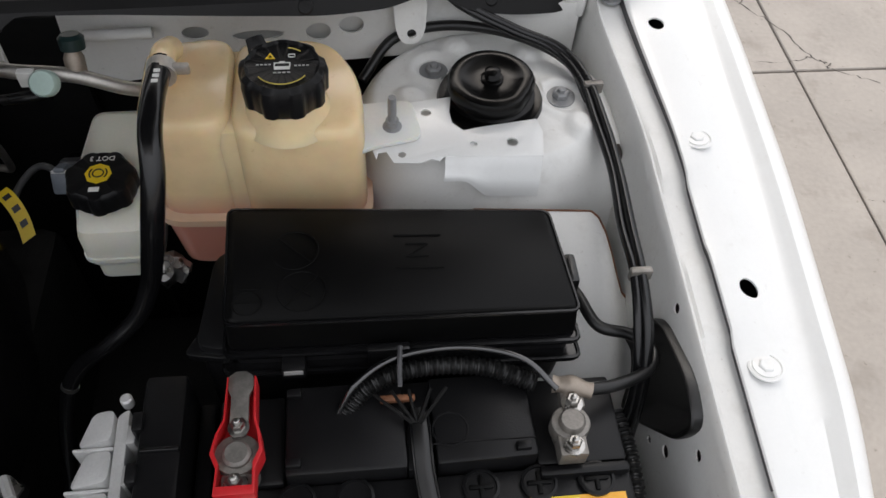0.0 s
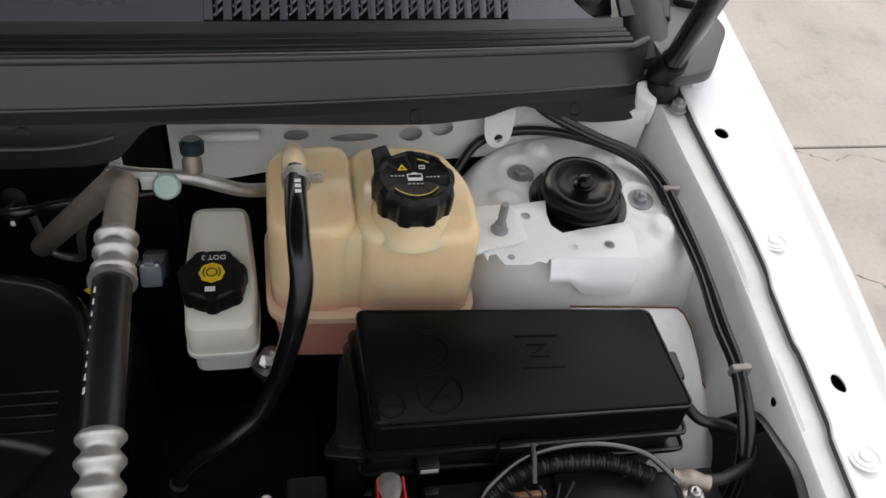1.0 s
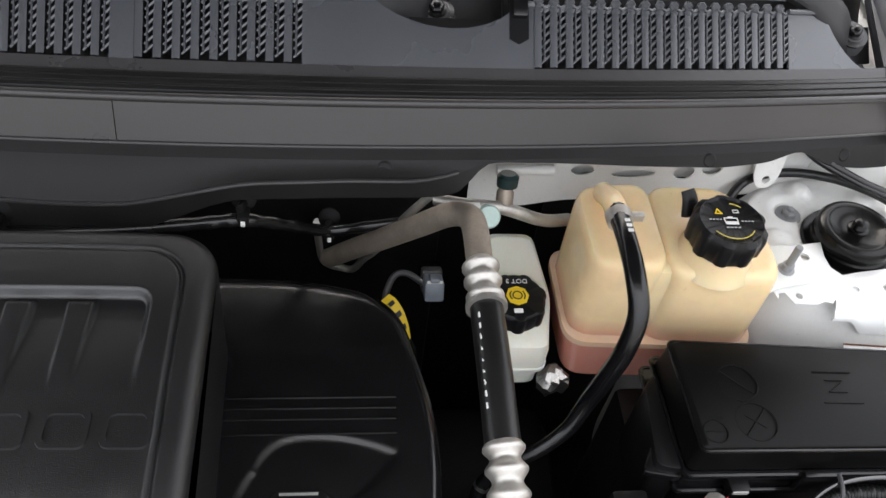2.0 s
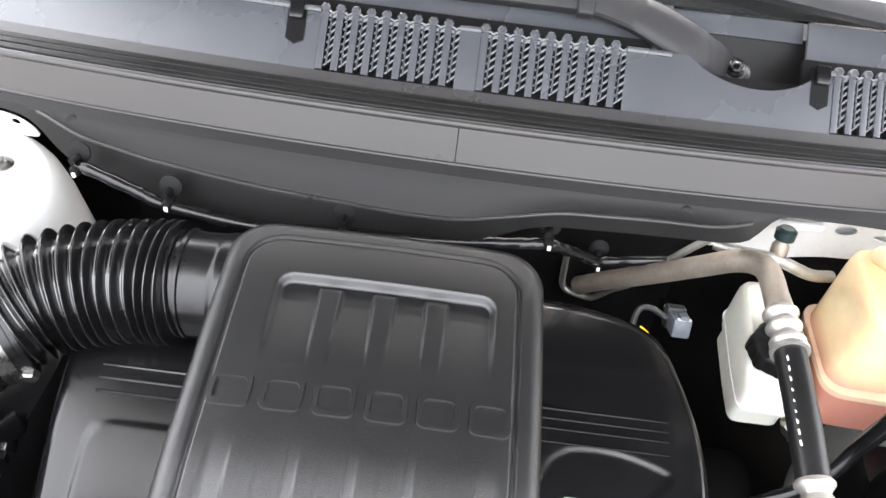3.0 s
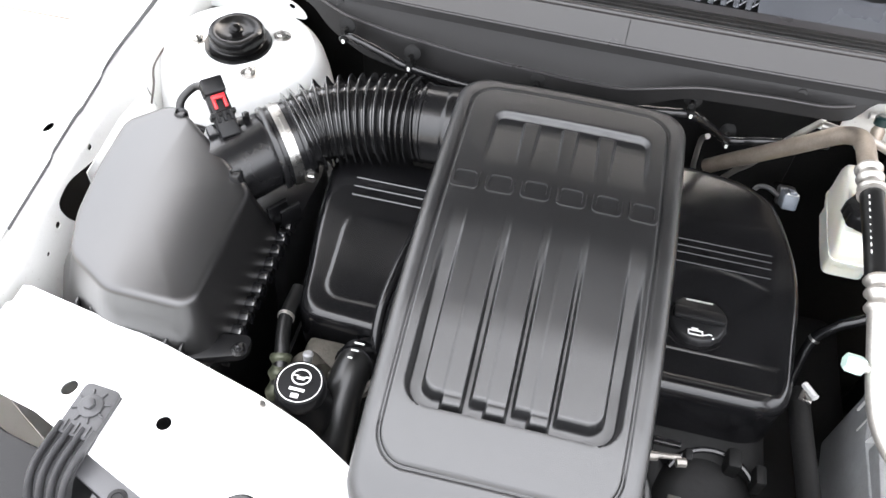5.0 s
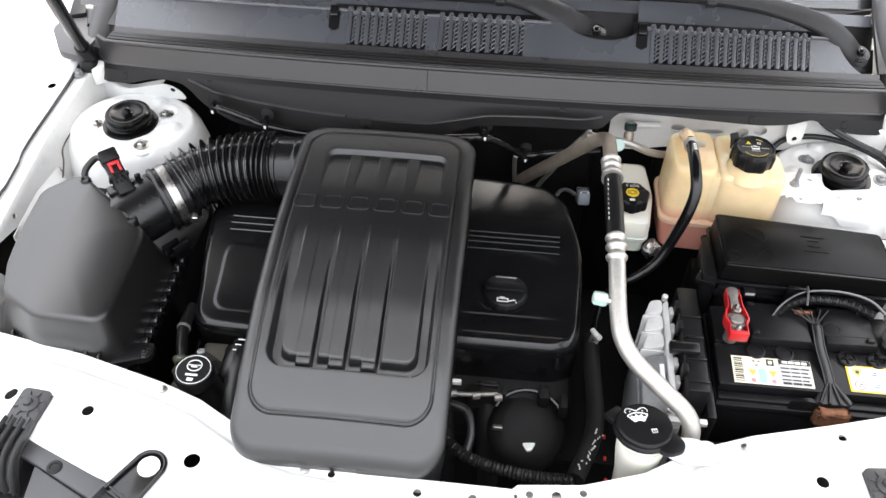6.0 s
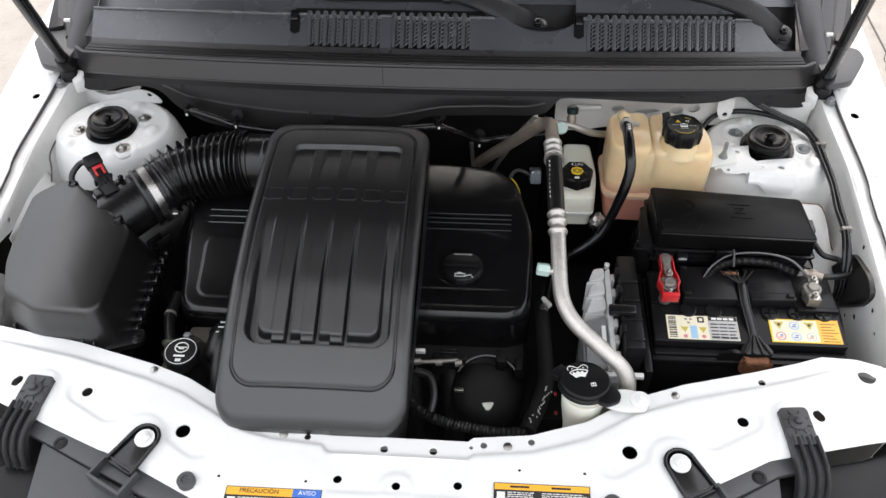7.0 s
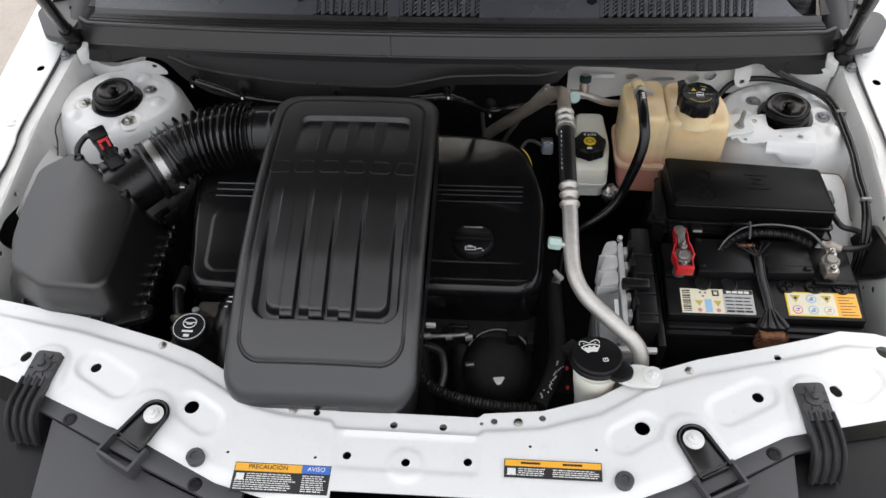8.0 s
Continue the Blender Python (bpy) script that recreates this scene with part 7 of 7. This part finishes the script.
    part("nut", hexbolt((0.3725, -0.318, 0.9595), 0.0045, 0.007, (0, 0, 1), 1.5), STEEL, r)
    part("nut", hexbolt((0.3715, -0.352, 0.953), 0.005, 0.007, (0, 0, 1), 1.5), STEEL, r)
    n = thing("negative_terminal", "corroded lead battery clamp with two nuts", "terminal", (0.588, -0.318, 0.918))
    part("post", lathe([(0.010, 0.915), (0.009, 0.946), (0.0075, 0.948)], (0.5885, -0.3225, 0), n=20), LEAD, n)
    part("clamp", prism([(0.588 + 0.0135 * math.cos(t), -0.322 + 0.0125 * math.sin(t)) for t in (2 * math.pi * k / 24 for k in range(24))], 0.930, 0.943, 0.0015), LEAD, n)
    part("jaw", box(0.5775, 0.5965, -0.345, -0.330, 0.926, 0.942, 0.0015), LEAD, n)
    part("lug", box(0.584, 0.600, -0.312, -0.296, 0.932, 0.944, 0.0015), LEAD, n)
    part("nut", hexbolt((0.591, -0.309, 0.943), 0.005, 0.007, (0, 0, 1), 1.5), STEEL, n)
    part("nut", hexbolt((0.587, -0.338, 0.941), 0.005, 0.007, (0, 0, 1), 1.5), STEEL, n)
    part("cable_crimp", tube([(0.580, -0.294, 0.945), (0.592, -0.297, 0.946), (0.606, -0.301, 0.944)], lambda t: 0.0066 - 0.001 * math.sin(t * 9), 12, 6), DULL_PIPE, n, "dull tan cable crimp")
    c = thing("battery_cable", "black battery cables curving from the negative clamp", "cable", (0.63, -0.27, 0.90), "cables")
    part("cable", tube([(0.600, -0.300, 0.945), (0.625, -0.295, 0.938), (0.655, -0.280, 0.928), (0.664, -0.262, 0.925), (0.650, -0.248, 0.926), (0.627, -0.240, 0.928), (0.617, -0.215, 0.930), (0.612, -0.19, 0.92)], 0.0046, 12, 8), RUBBER, c)
    g = thing("ground_cable", "thick ribbed black cable loom arching behind the battery", "cable", (0.5, -0.28, 0.93), "cables")
    part("bright_cable", tube([(0.430, -0.300, 0.924), (0.447, -0.286, 0.948), (0.475, -0.272, 0.956), (0.520, -0.268, 0.957), (0.560, -0.278, 0.955), (0.582, -0.300, 0.948)], 0.0023, 10, 10), CABLE, g, "thin shiny cable")
    part("conduit", tube([(0.437, -0.296, 0.925), (0.457, -0.284, 0.942), (0.49, -0.276, 0.946), (0.535, -0.277, 0.944), (0.57, -0.288, 0.936)], lambda t: 0.0062 + 0.0008 * math.sin(t * 2 * math.pi * 46), 10, 50), RUBBER, g)
    part("tie", tube([(0.4775, -0.266, 0.960), (0.4765, -0.278, 0.958), (0.476, -0.290, 0.948)], 0.0018, 8), GREY, g)
    part("copper_lug", box(0.462, 0.486, -0.2955, -0.2905, 0.9335, 0.9385, 0.0015), RUST, g, "corroded copper lug")
    for k, x in enumerate((0.456, 0.470, 0.482, 0.497, 0.508)):
        part("wire", tube([(x, -0.288, 0.9385), (x * 0.55 + 0.45 * 0.486, -0.300, 0.9375), (0.4830 + 0.0014 * k, -0.312, 0.9365)], 0.0013, 6, 6), RUBBER, g)


def ecu():
    e = thing("engine_control_unit", "finned cast aluminium engine control unit with black connector block", "control unit", (0.29, -0.37, 0.74))
    # case and lower block are darker than the fins, shade put into the grey
    part("case", prism(rounded([(0.262, -0.290), (0.300, -0.272), (0.300, -0.468), (0.250, -0.468), (0.251, -0.36)], 0.006, 3), 0.74, lambda x, y: 0.872 + 0.015 * smooth(0.24, 0.285, x), 0.003), CASE, e, "cast case, its shade put into a darker grey")
    # three stepped cooling blocks, each a little lower and wider than the one behind
    for k in range(3):
        y = -0.283 - 0.027 * k
        top = 0.9260 - 0.0045 * k
        part("fin_block", prism(rounded([(0.259 - 0.0025 * k, y - 0.0215), (0.283, y - 0.0205), (0.283, y + 0.0015), (0.268 - 0.003 * k, y + 0.002)], 0.005, 3), 0.85, lambda x, yy: top + 0.28 * (x - 0.283) - 0.9 * max(0.0, 0.262 - 0.0045 * k - x), 0.0035), CAST, e)
        part("fin_wall", box(0.2565 - 0.0025 * k, 0.2835, y - 0.0248, y - 0.0222, 0.85, top - 0.007, 0.001), CAST, e)
    part("lower_block", prism(rounded([(0.2525, -0.455), (0.284, -0.452), (0.284, -0.366), (0.2535, -0.368)], 0.004, 3), 0.85, lambda x, y: 0.902 + 0.40 * (x - 0.262) - 0.10 * (-0.366 - y), 0.003), CASE, e, "cast lower block, its shade put into a darker grey")
    part("label", box(0.2740, 0.2800, -0.414, -0.386, 0.9135, 0.9147, 0), PAPER, e)
    part("edge_strip", prism(rounded([(0.2845, -0.285), (0.2925, -0.280), (0.2925, -0.455), (0.2845, -0.455)], 0.003, 2), 0.86, lambda x, y: 0.9235 + 0.06 * (y + 0.285), 0.001), CAST, e)
    for k in range(6):
        y = -0.300 - 0.028 * k
        part("strip_clip", box(0.2925, 0.2985, y - 0.007, y + 0.007, 0.89, 0.9255 - 0.0016 * k, 0.0015), SILVER, e)
    part("connector_block", box(0.303, 0.332, -0.440, -0.262, 0.74, 0.935, 0.004), BLACK, e)
    for k in range(4):
        part("connector_lug", box(0.2985, 0.306, -0.304 - 0.036 * k, -0.290 - 0.036 * k, 0.918, 0.9385, 0.002), BLACK, e)
        part("block_groove", box(0.306, 0.331, -0.3195 - 0.036 * k, -0.3165 - 0.036 * k, 0.930, 0.9385, 0.001), BLACK_GLOSS, e)
    part("lever", box(0.282, 0.322, -0.386, -0.369, 0.936, 0.947, 0.003), BLACK_GLOSS, e)
    part("bracket_strip", box(0.272, 0.330, -0.470, -0.462, 0.90, 0.907, 0.001), CAST, e)
    part("screw", lathe([(0.0042, 0), (0.0042, 0.008), (0.003, 0.009)], (0.289, -0.274, 0.918), (0, 0, 1), 12), CAST, e)
    part("screw", lathe([(0.006, 0), (0.006, 0.008), (0.004, 0.010)], (0.283, -0.458, 0.910), (0, 0, 1), 12), STEEL, e)
    part("tray", box(0.335, 0.650, -0.455, -0.262, 0.70, 0.738, 0.004), BLACK, e, "black battery tray")
    part("tray_wall", box(0.334, 0.346, -0.455, -0.268, 0.738, 0.90, 0.003), BLACK, e)
    part("tray_wall", box(0.338, 0.640, -0.470, -0.4565, 0.738, 0.850, 0.003), BLACK, e)


def washer_filler():
    w = thing("washer_filler", "white washer fluid filler neck with black flip cap", "washer filler", (0.24, -0.51, 0.86))
    at = Vector((0.239, -0.508, 0))
    part("neck", lathe([(0.018, 0.78), (0.022, 0.86), (0.028, 0.905), (0.0300, 0.934), (0.028, 0.937)], at + Vector((0, -0.010, 0)), n=32), MILK, w)
    # the cap leans back on its neck
    lean = Matrix.Translation(at + Vector((0, -0.004, 0.945))) @ Matrix.Rotation(radians(-9), 4, "X") @ Matrix.Translation(-at - Vector((0, 0, 0.945)))

    def leaning(name, bm, material, parent, label=""):
        bm.transform(lean)
        return part(name, bm, material, parent, label)

    leaning("inner_ring", lathe([(0.0300, 0.934), (0.0325, 0.937), (0.0325, 0.941), (0.031, 0.943)], at, n=32), MILK, w)
    cap = leaning("cap", lathe([(0.034, 0.943), (0.0362, 0.945), (0.0362, 0.9485), (0.0335, 0.9500), (0.0340, 0.9550), (0.0320, 0.9572), (0.002, 0.9578)], at, n=48), BLACK, w)
    leaning("hinge_tab", box(-0.012, 0.012, -0.006, 0.010, 0.943, 0.952, 0.002, 2, Matrix.Translation((0.207, -0.491, 0)) @ Matrix.Rotation(radians(45), 4, "Z")), BLACK, cap)
    leaning("thumb_lip", prism(rounded([(0.252, -0.540), (0.274, -0.508), (0.287, -0.524), (0.284, -0.538), (0.266, -0.546)], 0.007, 3), 0.943, 0.950, 0.002), BLACK, cap)
    m = Matrix.Translation((0.232, -0.502, 0.9579)) @ Matrix.Rotation(radians(12), 4, "Z")
    polar = lambda r, a: m @ Vector((r * math.cos(radians(a)), -0.012 + r * math.sin(radians(a)), 0.0003))
    arc = lambda r, a0, a1, n=8: [polar(r, a0 + (a1 - a0) * k / n) for k in range(n + 1)]
    outline = join(tube(arc(0.022, 55, 125), 0.0008, 6, 1), tube(arc(0.010, 55, 125), 0.0008, 6, 1), *[tube([polar(0.010, a), polar(0.022, a)], 0.0008, 6, 1, False) for a in (55, 125)])
    ragged = [polar(0.0102, a) for a in range(55, 126, 10)] + [polar(0.0165 + 0.0035 * (k % 2), 125 - 10 * k) for k in range(8)]
    fill = loft([[p - Vector((0, 0, 0.0003)) for p in ragged], [p + Vector((0, 0, 0.0003)) for p in ragged]])
    spray = [tube([polar(0.0245, 90), polar(0.029, 90 + q), polar(0.031, 90 + 1.7 * q), polar(0.029, 90 + 2.4 * q), polar(0.026, 90 + 2.6 * q)], 0.0006, 6, 4) for q in (-12, 12)]
    drops = [lathe([(0.0009, 0), (0.0009, 0.0006)], polar(r, a), n=8) for r, a in ((0.0255, 72), (0.0275, 80), (0.0275, 100), (0.0255, 108))]
    leaning("screen_symbol", join(outline, fill, *spray, *drops), PAPER, cap, "white windscreen washer symbol")
    leaning("book_symbol", join(*[box(a, b, c, d, 0, 0.0006, 0, 1, m) for a, b, c, d in ((0.010, 0.017, -0.0175, -0.0165), (0.010, 0.017, -0.0225, -0.0215), (0.010, 0.011, -0.0225, -0.0165), (0.016, 0.017, -0.0225, -0.0165), (0.0128, 0.0142, -0.020, -0.0175))]), PAPER, cap, "white manual symbol")
    part("bracket", prism(rounded([(0.268, -0.520), (0.300, -0.518), (0.326, -0.530), (0.318, -0.552), (0.285, -0.553), (0.262, -0.545)], 0.008, 3), 0.944, 0.949, 0.001), FROST, w, "frosted mounting bracket")
    part("bolt", hexbolt((0.311, -0.535, 0.949), 0.007, 0.005, (0, 0, 1), 1.9), WHITE_DUSTY, w)


def right_corner():
    p = thing("bulkhead_panel", "white painted bulkhead panel with oval holes behind the tank", "body panel", (0.38, 0.04, 0.93))
    sh = grid(60, 14, lambda u, v: (0.213 + 0.36 * u, 0.030 + 0.02 * u * u + 0.01 * v, 1.025 - (0.070 + 0.010 * smooth(0.3, 0.1, u)) * (1 - v)), 0.0015)
    oval = lambda x, z, w, h: loft([[(x + w * math.cos(t), y, z + h * math.sin(t)) for t in (2 * math.pi * k / 20 for k in range(20))] for y in (0.0, 0.1)])
    part("panel", cut(sh, oval(0.322, 0.990, 0.0115, 0.006), oval(0.374, 0.985, 0.022, 0.0045), oval(0.426, 0.985, 0.011, 0.008), oval(0.455, 0.989, 0.011, 0.008)), WHITE_DUSTY, p)
    part("ridge", tube([(0.235, 0.024, 1.000), (0.29, 0.026, 1.000)], 0.005, 10, 2), WHITE_DUSTY, p)
    tab = rounded([(0.491, 1.018), (0.493, 0.990), (0.499, 0.978), (0.513, 0.978), (0.519, 0.990), (0.521, 1.018)], 0.006, 4)
    bm = loft([[(x, y + 0.25 * (z - 0.978), z) for x, z in tab] for y in (0.0290, 0.0310)])
    part("tab", cut(bm, lathe([(0.0042, -0.05), (0.0042, 0.05)], (0.507, 0.032, 0.987), (0, 1, 0), n=16)), WHITE_DUSTY, p)
    part("lower_wall", box(0.56, 0.66, 0.052, 0.056, 0.90, 1.0, 0), WHITE_DUSTY, p)
    part("back_wall", box(0.290, 0.500, 0.053, 0.057, 0.968, 1.022, 0), WHITE_DUSTY, p, "white inner wall behind the holes")
    # dark sheet put in for the shade between bulkhead and tower
    part("dark_backing", box(0.30, 0.558, 0.058, 0.062, 0.80, 1.0, 0), NEAR_BLACK, p, "near-black sheet for the shade below the panel")
    b = thing("tank_bracket", "white sheet metal bracket bolted over the strut tower", "bracket", (0.53, -0.10, 0.98))
    plate = [(0.462, -0.068), (0.500, -0.055), (0.533, -0.050), (0.530, -0.067), (0.531, -0.080), (0.539, -0.089), (0.553, -0.086), (0.599, -0.079), (0.602, -0.094), (0.598, -0.120), (0.521, -0.1165), (0.517, -0.121), (0.511, -0.1185), (0.503, -0.122), (0.482, -0.121), (0.477, -0.109), (0.471, -0.110), (0.469, -0.117), (0.466, -0.104)]
    sh = prism(plate, 0.9855, 0.9870, 0.0004)
    part("plate", cut(sh, *[lathe([(r, 0.9), (r, 1.1)], (x, y, 0), n=16) for x, y, r in ((0.511, -0.068, 0.0042), (0.489, -0.113, 0.0032), (0.545, -0.105, 0.0032), (0.576, -0.104, 0.0046))]), WHITE, b)
    # the front edge rolls over and hangs down, longer to one side
    part("front_fold", grid(20, 8, lambda u, v: (0.522 + 0.075 * u - 0.002 * v, -0.1165 - 0.0035 * u - 0.012 * math.sin(1.57 * min(1, 1.3 * v)), 0.9864 - 0.005 * min(1, 3 * v) ** 2 - (0.010 + 0.018 * smooth(0.20, 0.50, u)) * v ** 1.3), 0.0014), WHITE, b)
    part("leg", box(0.530, 0.560, -0.112, -0.100, 0.95, 0.9852, 0.002), WHITE, b)
    part("stud", lathe([(0.0076, 0.9875), (0.0076, 0.9895), (0.0052, 0.9905), (0.0052, 0.996), (0.0034, 0.9965)] + [(0.0031 + 0.0004 * (k % 2), 0.999 + 0.0012 * k) for k in range(16)] + [(0.003, 1.019)], (0.483, -0.088, 0.0040), n=14), CASE, b, "threaded zinc stud with flange nut")
    w = thing("fender_wiring", "bundle of black cables clipped along the inner fender", "cable", (0.65, -0.1, 0.95), "cables")
    base = [(0.528, 0.058, 1.035), (0.552, 0.036, 1.016), (0.596, 0.018, 1.000), (0.632, 0.002, 0.992), (0.650, -0.030, 0.986), (0.656, -0.075, 0.981), (0.658, -0.127, 0.976), (0.656, -0.18, 0.972), (0.655, -0.222, 0.968), (0.654, -0.262, 0.950), (0.652, -0.285, 0.915), (0.65, -0.30, 0.86)]
    for k, (dx, dz, r) in enumerate(((0, 0, 0.0037), (-0.0058, -0.0015, 0.0034), (0.0030, -0.0055, 0.0033))):
        part("cable", tube([(x + dx - (0.001 * math.sin(3 * i) if k == 1 else 0), y, z + dz) for i, (x, y, z) in enumerate(base)], r, 10, 8), BLACK_GLOSS, w)
    part("branch", tube([(0.462, 0.010, 0.955), (0.490, 0.038, 0.976), (0.530, 0.044, 0.985), (0.575, 0.036, 0.987), (0.615, 0.016, 0.986), (0.642, -0.010, 0.982), (0.650, -0.05, 0.978)], 0.0046, 10, 8), RUBBER, w)
    for y, z in ((-0.222, 0.968), (-0.040, 0.984)):
        part("clip", box(0.646, 0.663, y - 0.003, y + 0.003, z - 0.007, z + 0.005, 0.002), LEAD, w, "grey cable clip")
    g = thing("rubber_grommet", "black rubber boot in the inner fender opening", "grommet", (0.66, -0.30, 0.85))
    rim = rounded([(-0.238, 0.936), (-0.210, 0.862), (-0.231, 0.830), (-0.269, 0.832), (-0.328, 0.910), (-0.333, 0.940), (-0.300, 0.949)], 0.018, 5)
    slant = lambda z: 0.668 + 0.009 * (z - 0.88) / 0.09
    part("boot", loft([[(slant(z) + x, -0.272 + (y + 0.272) * k, 0.898 + (z - 0.898) * k) for y, z in rim] for x, k in ((0.020, 0.96), (-0.0015, 1.0), (-0.003, 0.985), (-0.002, 0.93), (0.006, 0.86), (0.016, 0.6))]), RUBBER, g)
    h = thing("corrugated_conduit", "ribbed black conduit beside the battery", "wire loom", (0.64, -0.36, 0.86), "wire looms")
    part("conduit", tube([(0.638, -0.29, 0.885), (0.642, -0.33, 0.880), (0.640, -0.38, 0.865), (0.638, -0.44, 0.82)], lambda t: 0.0065 + 0.0009 * math.sin(t * 2 * math.pi * 34), 10, 50), RUBBER, h)


engine_cover()
valve_cover()
engine_below()
air_box()
intake_hose()
power_steering()
dash_loom()
coolant_tank()
brake_reservoir()
ac_pipe()
fuse_box()
battery()
ecu()
washer_filler()
right_corner()
